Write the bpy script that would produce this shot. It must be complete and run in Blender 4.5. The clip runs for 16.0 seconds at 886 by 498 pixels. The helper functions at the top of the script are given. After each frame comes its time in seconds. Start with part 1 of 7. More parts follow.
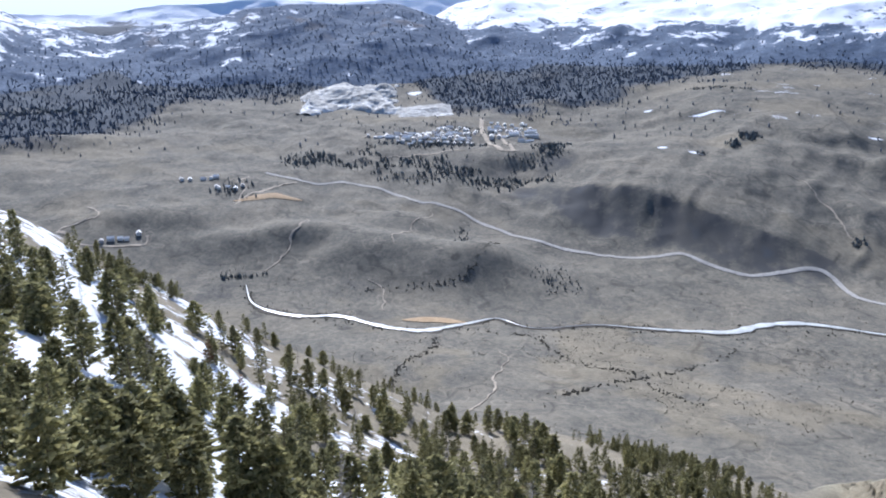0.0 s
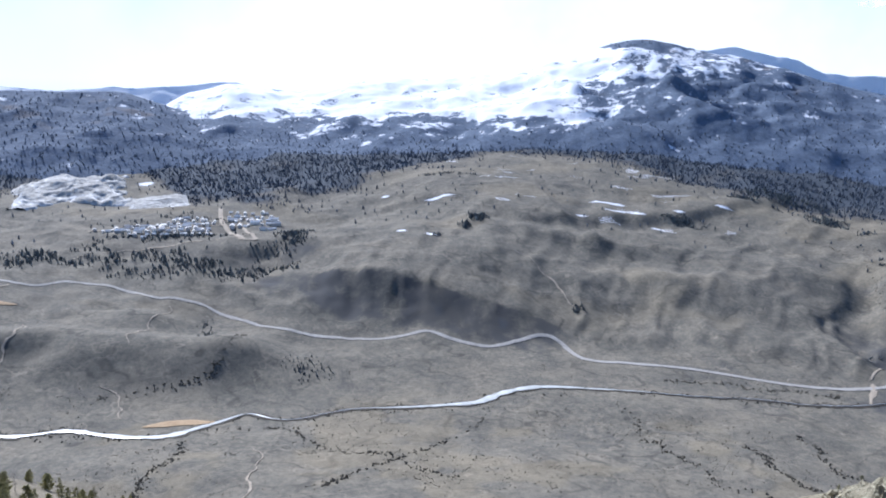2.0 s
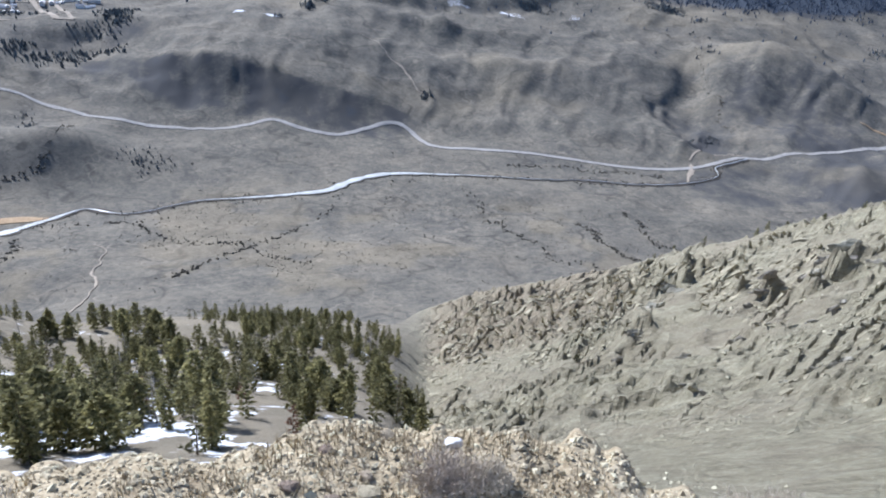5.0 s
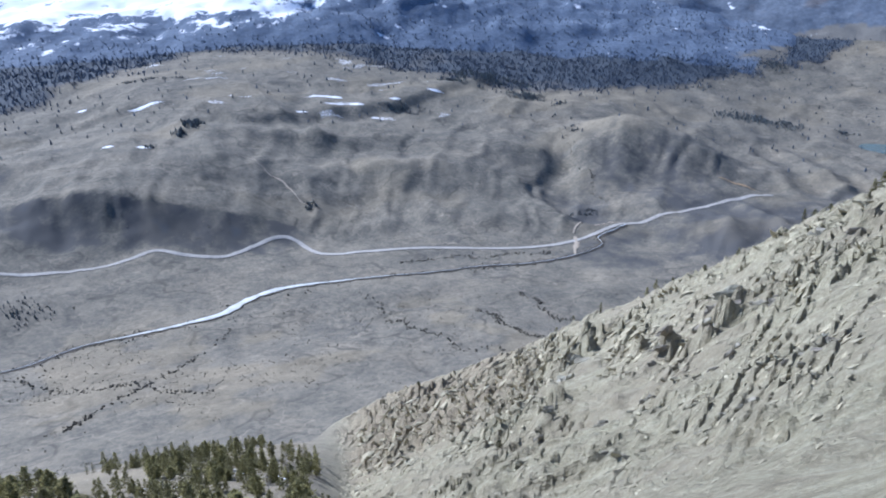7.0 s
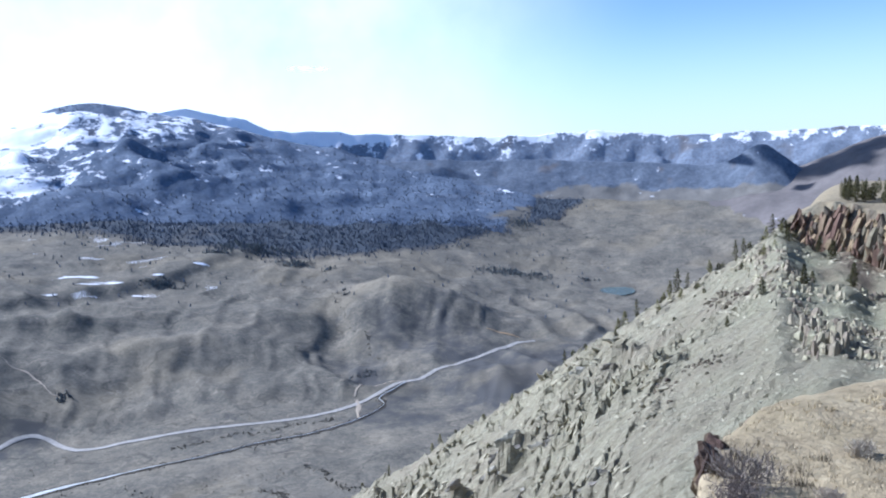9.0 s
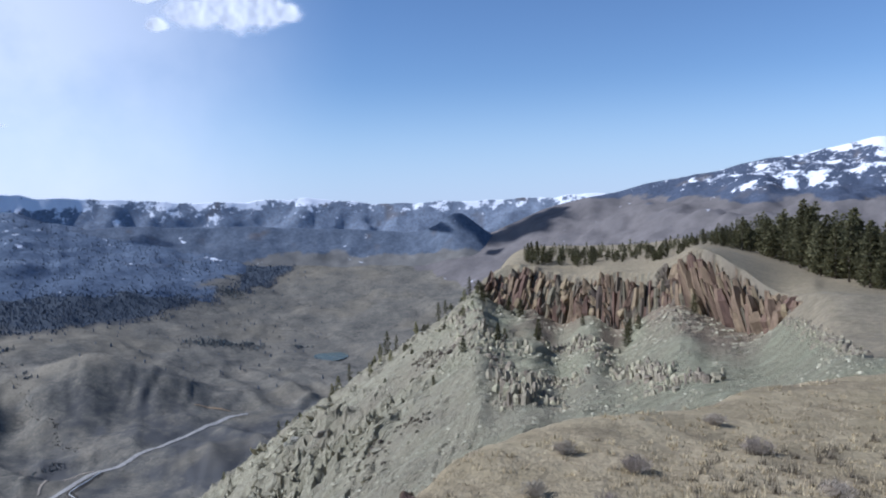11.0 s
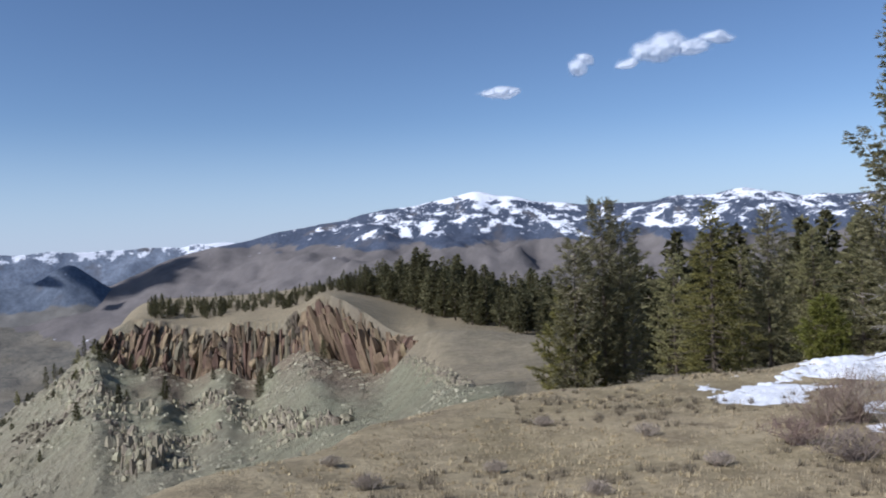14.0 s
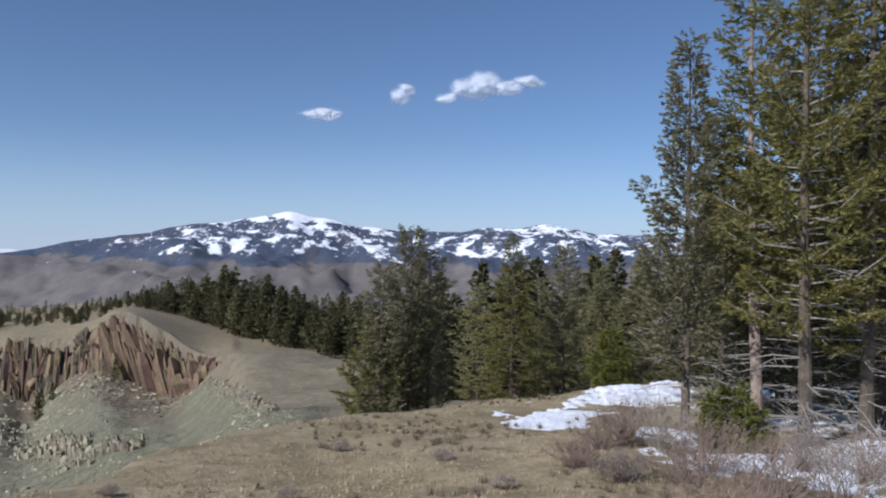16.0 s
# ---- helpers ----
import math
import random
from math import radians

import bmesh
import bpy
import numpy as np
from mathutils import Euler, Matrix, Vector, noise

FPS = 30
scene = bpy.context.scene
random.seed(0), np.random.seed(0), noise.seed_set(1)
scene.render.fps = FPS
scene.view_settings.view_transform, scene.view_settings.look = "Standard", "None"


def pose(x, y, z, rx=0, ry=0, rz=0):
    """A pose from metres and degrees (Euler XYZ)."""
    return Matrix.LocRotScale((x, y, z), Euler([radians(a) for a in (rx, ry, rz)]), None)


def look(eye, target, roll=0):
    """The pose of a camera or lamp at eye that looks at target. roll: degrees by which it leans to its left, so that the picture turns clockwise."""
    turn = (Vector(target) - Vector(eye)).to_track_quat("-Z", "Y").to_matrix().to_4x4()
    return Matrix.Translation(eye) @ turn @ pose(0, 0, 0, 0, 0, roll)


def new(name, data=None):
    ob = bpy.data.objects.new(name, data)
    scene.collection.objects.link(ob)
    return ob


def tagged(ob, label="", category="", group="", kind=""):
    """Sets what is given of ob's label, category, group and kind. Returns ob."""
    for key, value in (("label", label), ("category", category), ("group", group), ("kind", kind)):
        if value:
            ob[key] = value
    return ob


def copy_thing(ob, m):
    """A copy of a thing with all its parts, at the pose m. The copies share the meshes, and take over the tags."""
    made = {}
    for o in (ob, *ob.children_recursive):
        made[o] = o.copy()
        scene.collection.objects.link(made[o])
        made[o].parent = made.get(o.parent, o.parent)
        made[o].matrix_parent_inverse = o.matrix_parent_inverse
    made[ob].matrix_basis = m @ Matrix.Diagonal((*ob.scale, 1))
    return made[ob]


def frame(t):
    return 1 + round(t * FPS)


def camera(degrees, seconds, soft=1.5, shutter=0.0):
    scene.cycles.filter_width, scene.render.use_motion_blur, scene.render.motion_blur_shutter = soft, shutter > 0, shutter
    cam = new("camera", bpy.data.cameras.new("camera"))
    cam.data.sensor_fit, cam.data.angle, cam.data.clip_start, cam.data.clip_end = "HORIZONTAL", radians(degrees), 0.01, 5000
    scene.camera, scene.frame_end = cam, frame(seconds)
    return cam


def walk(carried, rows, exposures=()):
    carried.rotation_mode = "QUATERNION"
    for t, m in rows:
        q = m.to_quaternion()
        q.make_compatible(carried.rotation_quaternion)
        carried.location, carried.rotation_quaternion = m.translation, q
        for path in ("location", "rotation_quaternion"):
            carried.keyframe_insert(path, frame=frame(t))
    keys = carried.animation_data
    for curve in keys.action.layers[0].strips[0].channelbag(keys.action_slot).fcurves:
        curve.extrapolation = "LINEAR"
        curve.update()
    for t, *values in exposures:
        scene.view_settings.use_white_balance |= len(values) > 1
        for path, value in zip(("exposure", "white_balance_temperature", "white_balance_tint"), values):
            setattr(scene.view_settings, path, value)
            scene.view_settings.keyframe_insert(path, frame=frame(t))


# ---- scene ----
# ---- camera and walk: a person turns on the spot, the camera at arm's length ----
EYE = 1.6
cam = camera(59.2, 16.0, soft=2.0)
# seconds, heading (clockwise from +y), pitch, roll
TURNS = (
    (0.0, -11.99, -18.31, -0.24),
    (0.5, -9.11, -14.92, 2.19),
    (1.0, -6.54, -12.71, 1.58),
    (1.5, 0.28, -11.65, 1.73),
    (2.0, 7.03, -11.87, 1.05),
    (2.5, 11.21, -19.04, 0.90),
    (3.0, 11.91, -23.93, 1.36),
    (3.5, 12.50, -27.83, 3.30),
    (3.7, 13.70, -28.94, 4.20),
    (5.8, 20.26, -24.65, 3.10),
    (6.0, 18.69, -23.93, 3.57),
    (6.5, 18.85, -21.83, -0.09),
    (7.0, 27.25, -19.43, -1.20),
    (7.5, 31.45, -17.13, 0.10),
    (8.0, 35.32, -13.90, -1.19),
    (8.5, 39.46, -10.87, -2.09),
    (9.0, 44.35, -7.85, -2.04),
    (9.5, 49.87, -5.82, -1.39),
    (10.0, 55.69, -4.34, -2.08),
    (10.2, 57.87, -4.02, -2.34),
    (12.3, 76.76, -2.29, -0.88),
    (12.5, 78.63, -1.91, -1.68),
    (13.0, 83.38, -1.37, -1.04),
    (13.5, 87.74, -0.95, -1.65),
    (14.0, 92.30, -0.68, -1.78),
    (14.5, 96.46, -0.28, -1.38),
    (15.0, 101.59, 0.10, -0.65),
    (15.5, 105.91, 0.39, 0.12),
    (16.0, 105.89, 0.99, 1.20),
)


def camera_pose(head, pitch, roll):
    a, p = radians(head), radians(pitch)
    fwd = Vector((math.sin(a) * math.cos(p), math.cos(a) * math.cos(p), math.sin(p)))
    eye = Vector((0.35 * math.sin(a), 0.35 * math.cos(a), EYE))
    return look(eye, eye + fwd, roll)


walk(cam, [(t, camera_pose(h, p, ro)) for t, h, p, ro in TURNS],
     exposures=((0.0, 0.8, 5500, 14), (2.5, 0.75, 5450, 14), (3.5, 0.8, 5650, 14), (6.0, 0.83, 5250, 14), (8.5, 0.92, 5150, 14), (9.5, 0.68, 5150, 14), (10.0, 0.44, 5150, 14), (12.5, 0.2, 5600, 14), (16.0, 0.0, 5700, 14)))

# ---- world and sun ----
SUN_AZ, SUN_EL = -28.0, 37.0
world = bpy.data.worlds.new("world")
scene.world = world
world.use_nodes = True
wn = world.node_tree
sky = wn.nodes.new("ShaderNodeTexSky")
sky.sky_type = "NISHITA"
sky.sun_disc = False
sky.sun_elevation = radians(SUN_EL)
sky.sun_rotation = radians(SUN_AZ)
sky.altitude = 2300
sky.air_density = 1.1
sky.ozone_density = 2.5
sky.dust_density = 0.25
# a thin bright veil of high cloud over the far mountains
def sky_node(kind, **values):
    o = wn.nodes.new(kind)
    for key, value in values.items():
        o.inputs[key].default_value = value
    return o


ray = wn.nodes.new("ShaderNodeTexCoord")
toward = wn.nodes.new("ShaderNodeVectorMath")
toward.operation = "DOT_PRODUCT"
toward.inputs[1].default_value = (math.sin(radians(14)) * math.cos(radians(9)), math.cos(radians(14)) * math.cos(radians(9)), math.sin(radians(9)))
wn.links.new(ray.outputs["Generated"], toward.inputs[0])
spread = sky_node("ShaderNodeMapRange", **{"From Min": 0.70, "From Max": 0.98})
spread.interpolation_type = "SMOOTHSTEP"
wn.links.new(toward.outputs["Value"], spread.inputs["Value"])
wisps = sky_node("ShaderNodeTexNoise", Scale=5.0, Detail=6.0, Roughness=0.55)
wn.links.new(ray.outputs["Generated"], wisps.inputs["Vector"])
torn = sky_node("ShaderNodeMapRange", **{"From Min": 0.25, "From Max": 0.6, "To Min": 0.35, "To Max": 0.8})
wn.links.new(wisps.outputs[0], torn.inputs["Value"])
veil = wn.nodes.new("ShaderNodeMath")
veil.operation = "MULTIPLY"
wn.links.new(spread.outputs[0], veil.inputs[0])
wn.links.new(torn.outputs[0], veil.inputs[1])
hazy = wn.nodes.new("ShaderNodeMix")
hazy.data_type = "RGBA"
wn.links.new(veil.outputs[0], hazy.inputs[0])
level = wn.nodes.new("ShaderNodeSeparateXYZ")
wn.links.new(ray.outputs["Generated"], level.inputs[0])
low_air = sky_node("ShaderNodeMapRange", **{"From Min": -0.02, "From Max": 0.16, "To Min": 0.75, "To Max": 0.0})
low_air.interpolation_type = "SMOOTHSTEP"
wn.links.new(level.outputs[2], low_air.inputs["Value"])
pale = wn.nodes.new("ShaderNodeMix")
pale.data_type = "RGBA"
wn.links.new(low_air.outputs[0], pale.inputs[0])
wn.links.new(sky.outputs[0], pale.inputs[6])
pale.inputs[7].default_value = (5.0, 6.1, 7.6, 1)
wn.links.new(pale.outputs[2], hazy.inputs[6])
hazy.inputs[7].default_value = (9.2, 9.2, 9.4, 1)
wn.links.new(hazy.outputs[2], wn.nodes["Background"].inputs[0])
wn.nodes["Background"].inputs[1].default_value = 0.085
sun_data = bpy.data.lights.new("sun", "SUN")
sun_data.energy, sun_data.angle, sun_data.color = 4.6, radians(0.53), (1.0, 0.95, 0.88)
sun = new("sun", sun_data)
to_sun = Vector((math.sin(radians(SUN_AZ)) * math.cos(radians(SUN_EL)), math.cos(radians(SUN_AZ)) * math.cos(radians(SUN_EL)), math.sin(radians(SUN_EL))))
sun.matrix_world = look(to_sun * 50, (0, 0, 0))

# ---- noise and interpolation ----
PERM = np.random.RandomState(7).permutation(4096)
GRAD = np.random.RandomState(8).rand(4096) * 2 - 1


def vnoise(x, y, seed=0):
    """Smooth value noise, -1 to 1."""
    x, y = np.asarray(x, float), np.asarray(y, float)
    xi, yi = np.floor(x).astype(np.int64), np.floor(y).astype(np.int64)
    fx, fy = x - xi, y - yi
    u, v = fx * fx * fx * (fx * (fx * 6 - 15) + 10), fy * fy * fy * (fy * (fy * 6 - 15) + 10)

    def g(a, b):
        return GRAD[PERM[(PERM[(a + seed * 17) & 4095] + b) & 4095]]
    return (g(xi, yi) * (1 - u) + g(xi + 1, yi) * u) * (1 - v) + (g(xi, yi + 1) * (1 - u) + g(xi + 1, yi + 1) * u) * v


def fbm(x, y, octaves=4, seed=0, gain=0.5):
    s, a, n = 0.0, 1.0, 0.0
    for o in range(octaves):
        s = s + a * vnoise(x * 2 ** o + o * 13.7, y * 2 ** o - o * 7.3, seed + o)
        n += a
        a *= gain
    return s / n


def ridged(x, y, octaves=3, seed=0, soft=0.0):
    s, a, n = 0.0, 1.0, 0.0
    for o in range(octaves):
        s = s + a * (1 - 2 * np.sqrt(vnoise(x * 2 ** o, y * 2 ** o, seed + o) ** 2 + soft * soft))
        n += a
        a *= 0.5
    return s / n


def smooth(e0, e1, x):
    t = np.clip((np.asarray(x, float) - e0) / (e1 - e0), 0, 1)
    return t * t * (3 - 2 * t)


AZ_FINE = np.arange(-180, 180.01, 0.25)


def by_heading(az_keys, values, sigma):
    """A smooth function of the heading through a short table."""
    v = np.interp(AZ_FINE, az_keys, values)
    k = np.exp(-0.5 * (np.arange(-24, 25) * 0.25 / sigma) ** 2)
    v = np.convolve(np.pad(v, 24, mode="edge"), k / k.sum(), mode="valid")
    return lambda az: np.interp(az, AZ_FINE, v)


def pchip(rk, zk, r):
    """Monotone cubic through knots; rk and zk are lists of arrays, one a knot."""
    rk, zk = np.array(np.broadcast_arrays(*rk)), np.array(np.broadcast_arrays(*zk))
    h = np.maximum(rk[1:] - rk[:-1], 1e-3)
    d = (zk[1:] - zk[:-1]) / h
    m = np.zeros_like(zk)
    same_way = d[1:] * d[:-1] > 0
    w1, w2 = 2 * h[1:] + h[:-1], h[1:] + 2 * h[:-1]
    den = np.where(same_way, w1 / np.where(same_way, d[:-1], 1) + w2 / np.where(same_way, d[1:], 1), 1)
    m[1:-1] = np.where(same_way, (w1 + w2) / den, 0)
    m[0], m[-1] = d[0], d[-1]
    out = np.array(zk[0] * np.ones_like(r))
    for i in range(len(d)):
        t = np.clip((r - rk[i]) / h[i], 0, 1)
        z = zk[i] * (1 + 2 * t) * (1 - t) ** 2 + m[i] * h[i] * t * (1 - t) ** 2 + zk[i + 1] * t * t * (3 - 2 * t) + m[i + 1] * h[i] * t * t * (t - 1)
        out = np.where(r >= rk[i], z, out)
    return out


# ---- the lie of the land, by heading and distance from the lookout; heights are below the eye ----
RIM = np.array((  # heading, distance of the edge, fall of the ground to it, drop behind it
    (-180, 30.35, 0.0, 0.5), (-90, 6.35, 0.02, 2.0), (-45, 3.1, 0.05, 2.6), (-24, 2.49, 0.05, 2.6), (-11, 2.47, 0.05, 2.6), (-5, 2.36, 0.05, 2.6), (2, 2.31, 0.05, 2.6), (8.5, 2.43, 0.05, 2.6), (25, 2.47, 0.05, 2.6), (31, 2.45, 0.05, 2.6), (38, 2.34, 0.05, 2.6), (42, 2.3, 0.05, 2.6),
    (50, 2.4, 0.06, 2.6), (58, 2.5, 0.07, 2.6), (60.2, 2.8, 0.075, 2.6), (60.9, 3.8, 0.08, 2.6), (61.6, 5.2, 0.08, 2.6), (62.3, 5.65, 0.08, 2.6), (66, 6.6, 0.08, 2.2), (70.2, 7.45, 0.08, 2.0), (75, 8.35, 0.08, 1.8), (83, 9.6, 0.08, 1.5), (98, 13.85, 0.08, 1.0),
    (112, 16.35, 0.065, 0.8), (120, 18.35, 0.05, 0.8), (128, 18.35, 0.05, 0.8), (180, 30.35, 0.0, 0.5)))
BOWL = np.array((  # heading, middle of the slope, crest
    (-180, 60, -3, 180, -6), (-60, 60, -12, 180, -20), (-42, 60, -24, 170, -40), (-34, 60, -32, 175, -61), (-27, 65, -42, 180, -79),
    (-20, 65, -46, 185, -94), (-11, 70, -53, 190, -112), (3, 70, -55, 200, -123), (13, 75, -60, 210, -133), (16, 85, -68, 240, -154),
    (19, 110, -90, 325, -195), (23, 100, -80, 312, -177), (32, 90, -66, 292, -150), (41, 85, -55, 275, -119)))
BOWL_RIGHT = np.array((
    (49, 80, -45, 265, -91), (55, 76, -37, 260, -69.5), (60, 75, -32.5, 257, -54.5), (66, 75, -28, 255, -37.5), (69, 77, -26, 252, -24), (71, 80, -24, 249, -21), (72.6, 80, -24, 245, -22.5), (73.6, 80, -24, 241, -24.0), (75.6, 80, -23.5, 232, -24.5), (77, 80, -23, 225, -21.5),
    (78.5, 80, -22, 216, -21), (79.3, 79, -21.5, 210, -22), (82.2, 78, -20, 192, -18), (82.9, 77, -19, 188, -12.8), (84, 75, -18, 180, -12.2), (87.8, 65, -15, 150, -16.2), (89, 60, -13.5, 140, -17.6), (92.6, 55, -10.5, 120, -14.5),
    (96, 50, -9.2, 128, -16.0), (100, 45, -8.0, 140, -17.5), (112, 40, -7.0, 130, -14), (130, 40, -5, 120, -8), (180, 60, -3, 180, -6)))
CLIFF = np.array(((-180, 0), (68, 0), (69, 9), (70.7, 14), (72.3, 13), (73.2, 14), (74.2, 15), (75.6, 10), (76.6, 11), (77.6, 16), (78.7, 15), (80, 9), (82, 7.5), (83, 12), (84, 14), (86, 12), (87.7, 9), (88.9, 4), (90, 1.5), (91, 0), (180, 0)))
BACK_Z = ((-180, -6), (64, -42), (69, -25), (71, -21.5), (77, -21.5), (82, -17), (84, -13.6), (87, -17.5), (90, -20), (92.6, -20), (96, -18.5), (100, -17.5), (112, -15), (130, -10), (180, -7))
BOWL_ALL = np.vstack((BOWL, BOWL_RIGHT))
rim_r, rim_fall, rim_drop = [by_heading(RIM[:, 0], RIM[:, i], s) for i, s in ((1, 0.5), (2, 1.5), (3, 1.5))]
mid_r, mid_z, crest_r, crest_z = [by_heading(BOWL_ALL[:, 0], BOWL_ALL[:, i], 0.7) for i in (1, 2, 3, 4)]
cliff_h = by_heading(CLIFF[:, 0], CLIFF[:, 1], 0.6)
behind_z = by_heading([b[0] for b in BACK_Z], [b[1] for b in BACK_Z], 1.5)
plateau = by_heading((-180, -75, -60, 64, 69, 180), (1, 1, 0, 0, 1, 1), 1.5)
VALLEY_R = (700, 950, 1250, 1520, 1900, 2300, 2900, 3500, 4300)
VALLEY_AZ = (-45, -20, -5, 10, 25, 40, 55, 70, 85, 125)
VALLEY_Z = np.array((
    (-430, -485, -490, -455, -420, -390, -330, -250, -170), (-435, -485, -506, -473, -430, -401, -356, -263, -170),
    (-438, -490, -526, -496, -446, -412, -350, -257, -170), (-440, -490, -522, -513, -385, -335, -264, -214, -170),
    (-440, -495, -522, -524, -480, -400, -292, -214, -170), (-440, -495, -530, -542, -532, -450, -375, -275, -220),
    (-440, -495, -530, -540, -540, -538, -532, -435, -300), (-440, -495, -530, -540, -540, -538, -528, -430, -285),
    (-440, -480, -490, -480, -440, -380, -262, -214, -200), (-440, -480, -490, -480, -440, -380, -262, -214, -200)))
valley_z = [by_heading(VALLEY_AZ, VALLEY_Z[:, i], 4) for i in range(9)]
HILLS = (  # heading, distance, height, half widths along and across, turn
    (-13, 1400, 36, 130, 80, 0), (-18, 1450, 34, 110, 75, -20), (-21.5, 1540, 26, 90, 60, 10), (-8.5, 1430, 22, 80, 70, 0), (-15.5, 1590, 18, 90, 45, 0), (-27, 1520, 20, 110, 50, 0), (-5, 2050, 16, 200, 80, 0),
    (41.5, 2230, 74, 150, 130, 0), (46, 2150, 42, 120, 120, 0), (38.5, 1815, 16, 90, 28, 20), (30, 1700, 22, 120, 70, 0), (22, 1620, 18, 90, 60, 0), (26, 1900, 30, 160, 90, 0),
    (17, 2080, 20, 240, 50, 5), (34, 2120, 18, 120, 60, 10), (49, 1690, 22, 130, 70, 0), (-33, 1650, 24, 150, 70, 0), (-40, 2300, 30, 260, 90, 0))


POND_Z = -531.0
BENCH = ((-180, 2400), (0, 2340), (5, 2430), (8.5, 2413), (12.7, 2190), (17, 2282), (19.8, 2323), (23.8, 2399), (27.1, 2550), (36, 2900), (180, 2900))
bench_r = by_heading([b[0] for b in BENCH], [b[1] for b in BENCH], 0.8)
CRAGS = (  # heading, distance, height, half widths across and along the line of sight
    (37.7, 207, 7.5, 5.0, 9), (38.6, 216, 5, 4.0, 8), (36.6, 190, 4, 3.0, 7), (48.7, 145, 6.0, 4.2, 7), (47.5, 138, 4, 3.0, 6), (49.6, 152, 4.5, 3.0, 7), (54.3, 159, 3.2, 3.0, 6),
    (44.8, 146, 3.6, 2.6, 6), (59.9, 138, 2.6, 2.6, 5), (24.8, 268, 6.0, 6.0, 9), (26.4, 272, 4.5, 4, 8), (30.4, 252, 4.0, 5.0, 8), (36.4, 139, 3.4, 2.6, 6), (35.2, 125, 2.6, 2.2, 5), (51.7, 64, 1.2, 1.2, 3),
    (42.4, 176, 3.5, 3.5, 7), (33.4, 208, 3.2, 4.0, 8), (41.0, 120, 2.0, 2.2, 5), (57.2, 186, 3.0, 3.5, 7), (45.9, 190, 3.2, 3.5, 7), (39.4, 92, 1.5, 1.6, 4), (46.2, 104, 1.7, 1.8, 4))


SPUR = ((-5.0, 1830), (17.5, 1600))  # a dark-faced spur, from its root to its foot


def spur_coords(x, y):
    """Along the spur (0 to 1) and across it in metres, positive on the near side."""
    (x0, y0), (x1, y1) = polar(*SPUR[0]), polar(*SPUR[1])
    dx, dy = x1 - x0, y1 - y0
    n = math.hypot(dx, dy)
    return ((x - x0) * dx + (y - y0) * dy) / n ** 2, ((x - x0) * dy - (y - y0) * dx) / n


def polar(az, r):
    return r * np.sin(np.radians(az)), r * np.cos(np.radians(az))


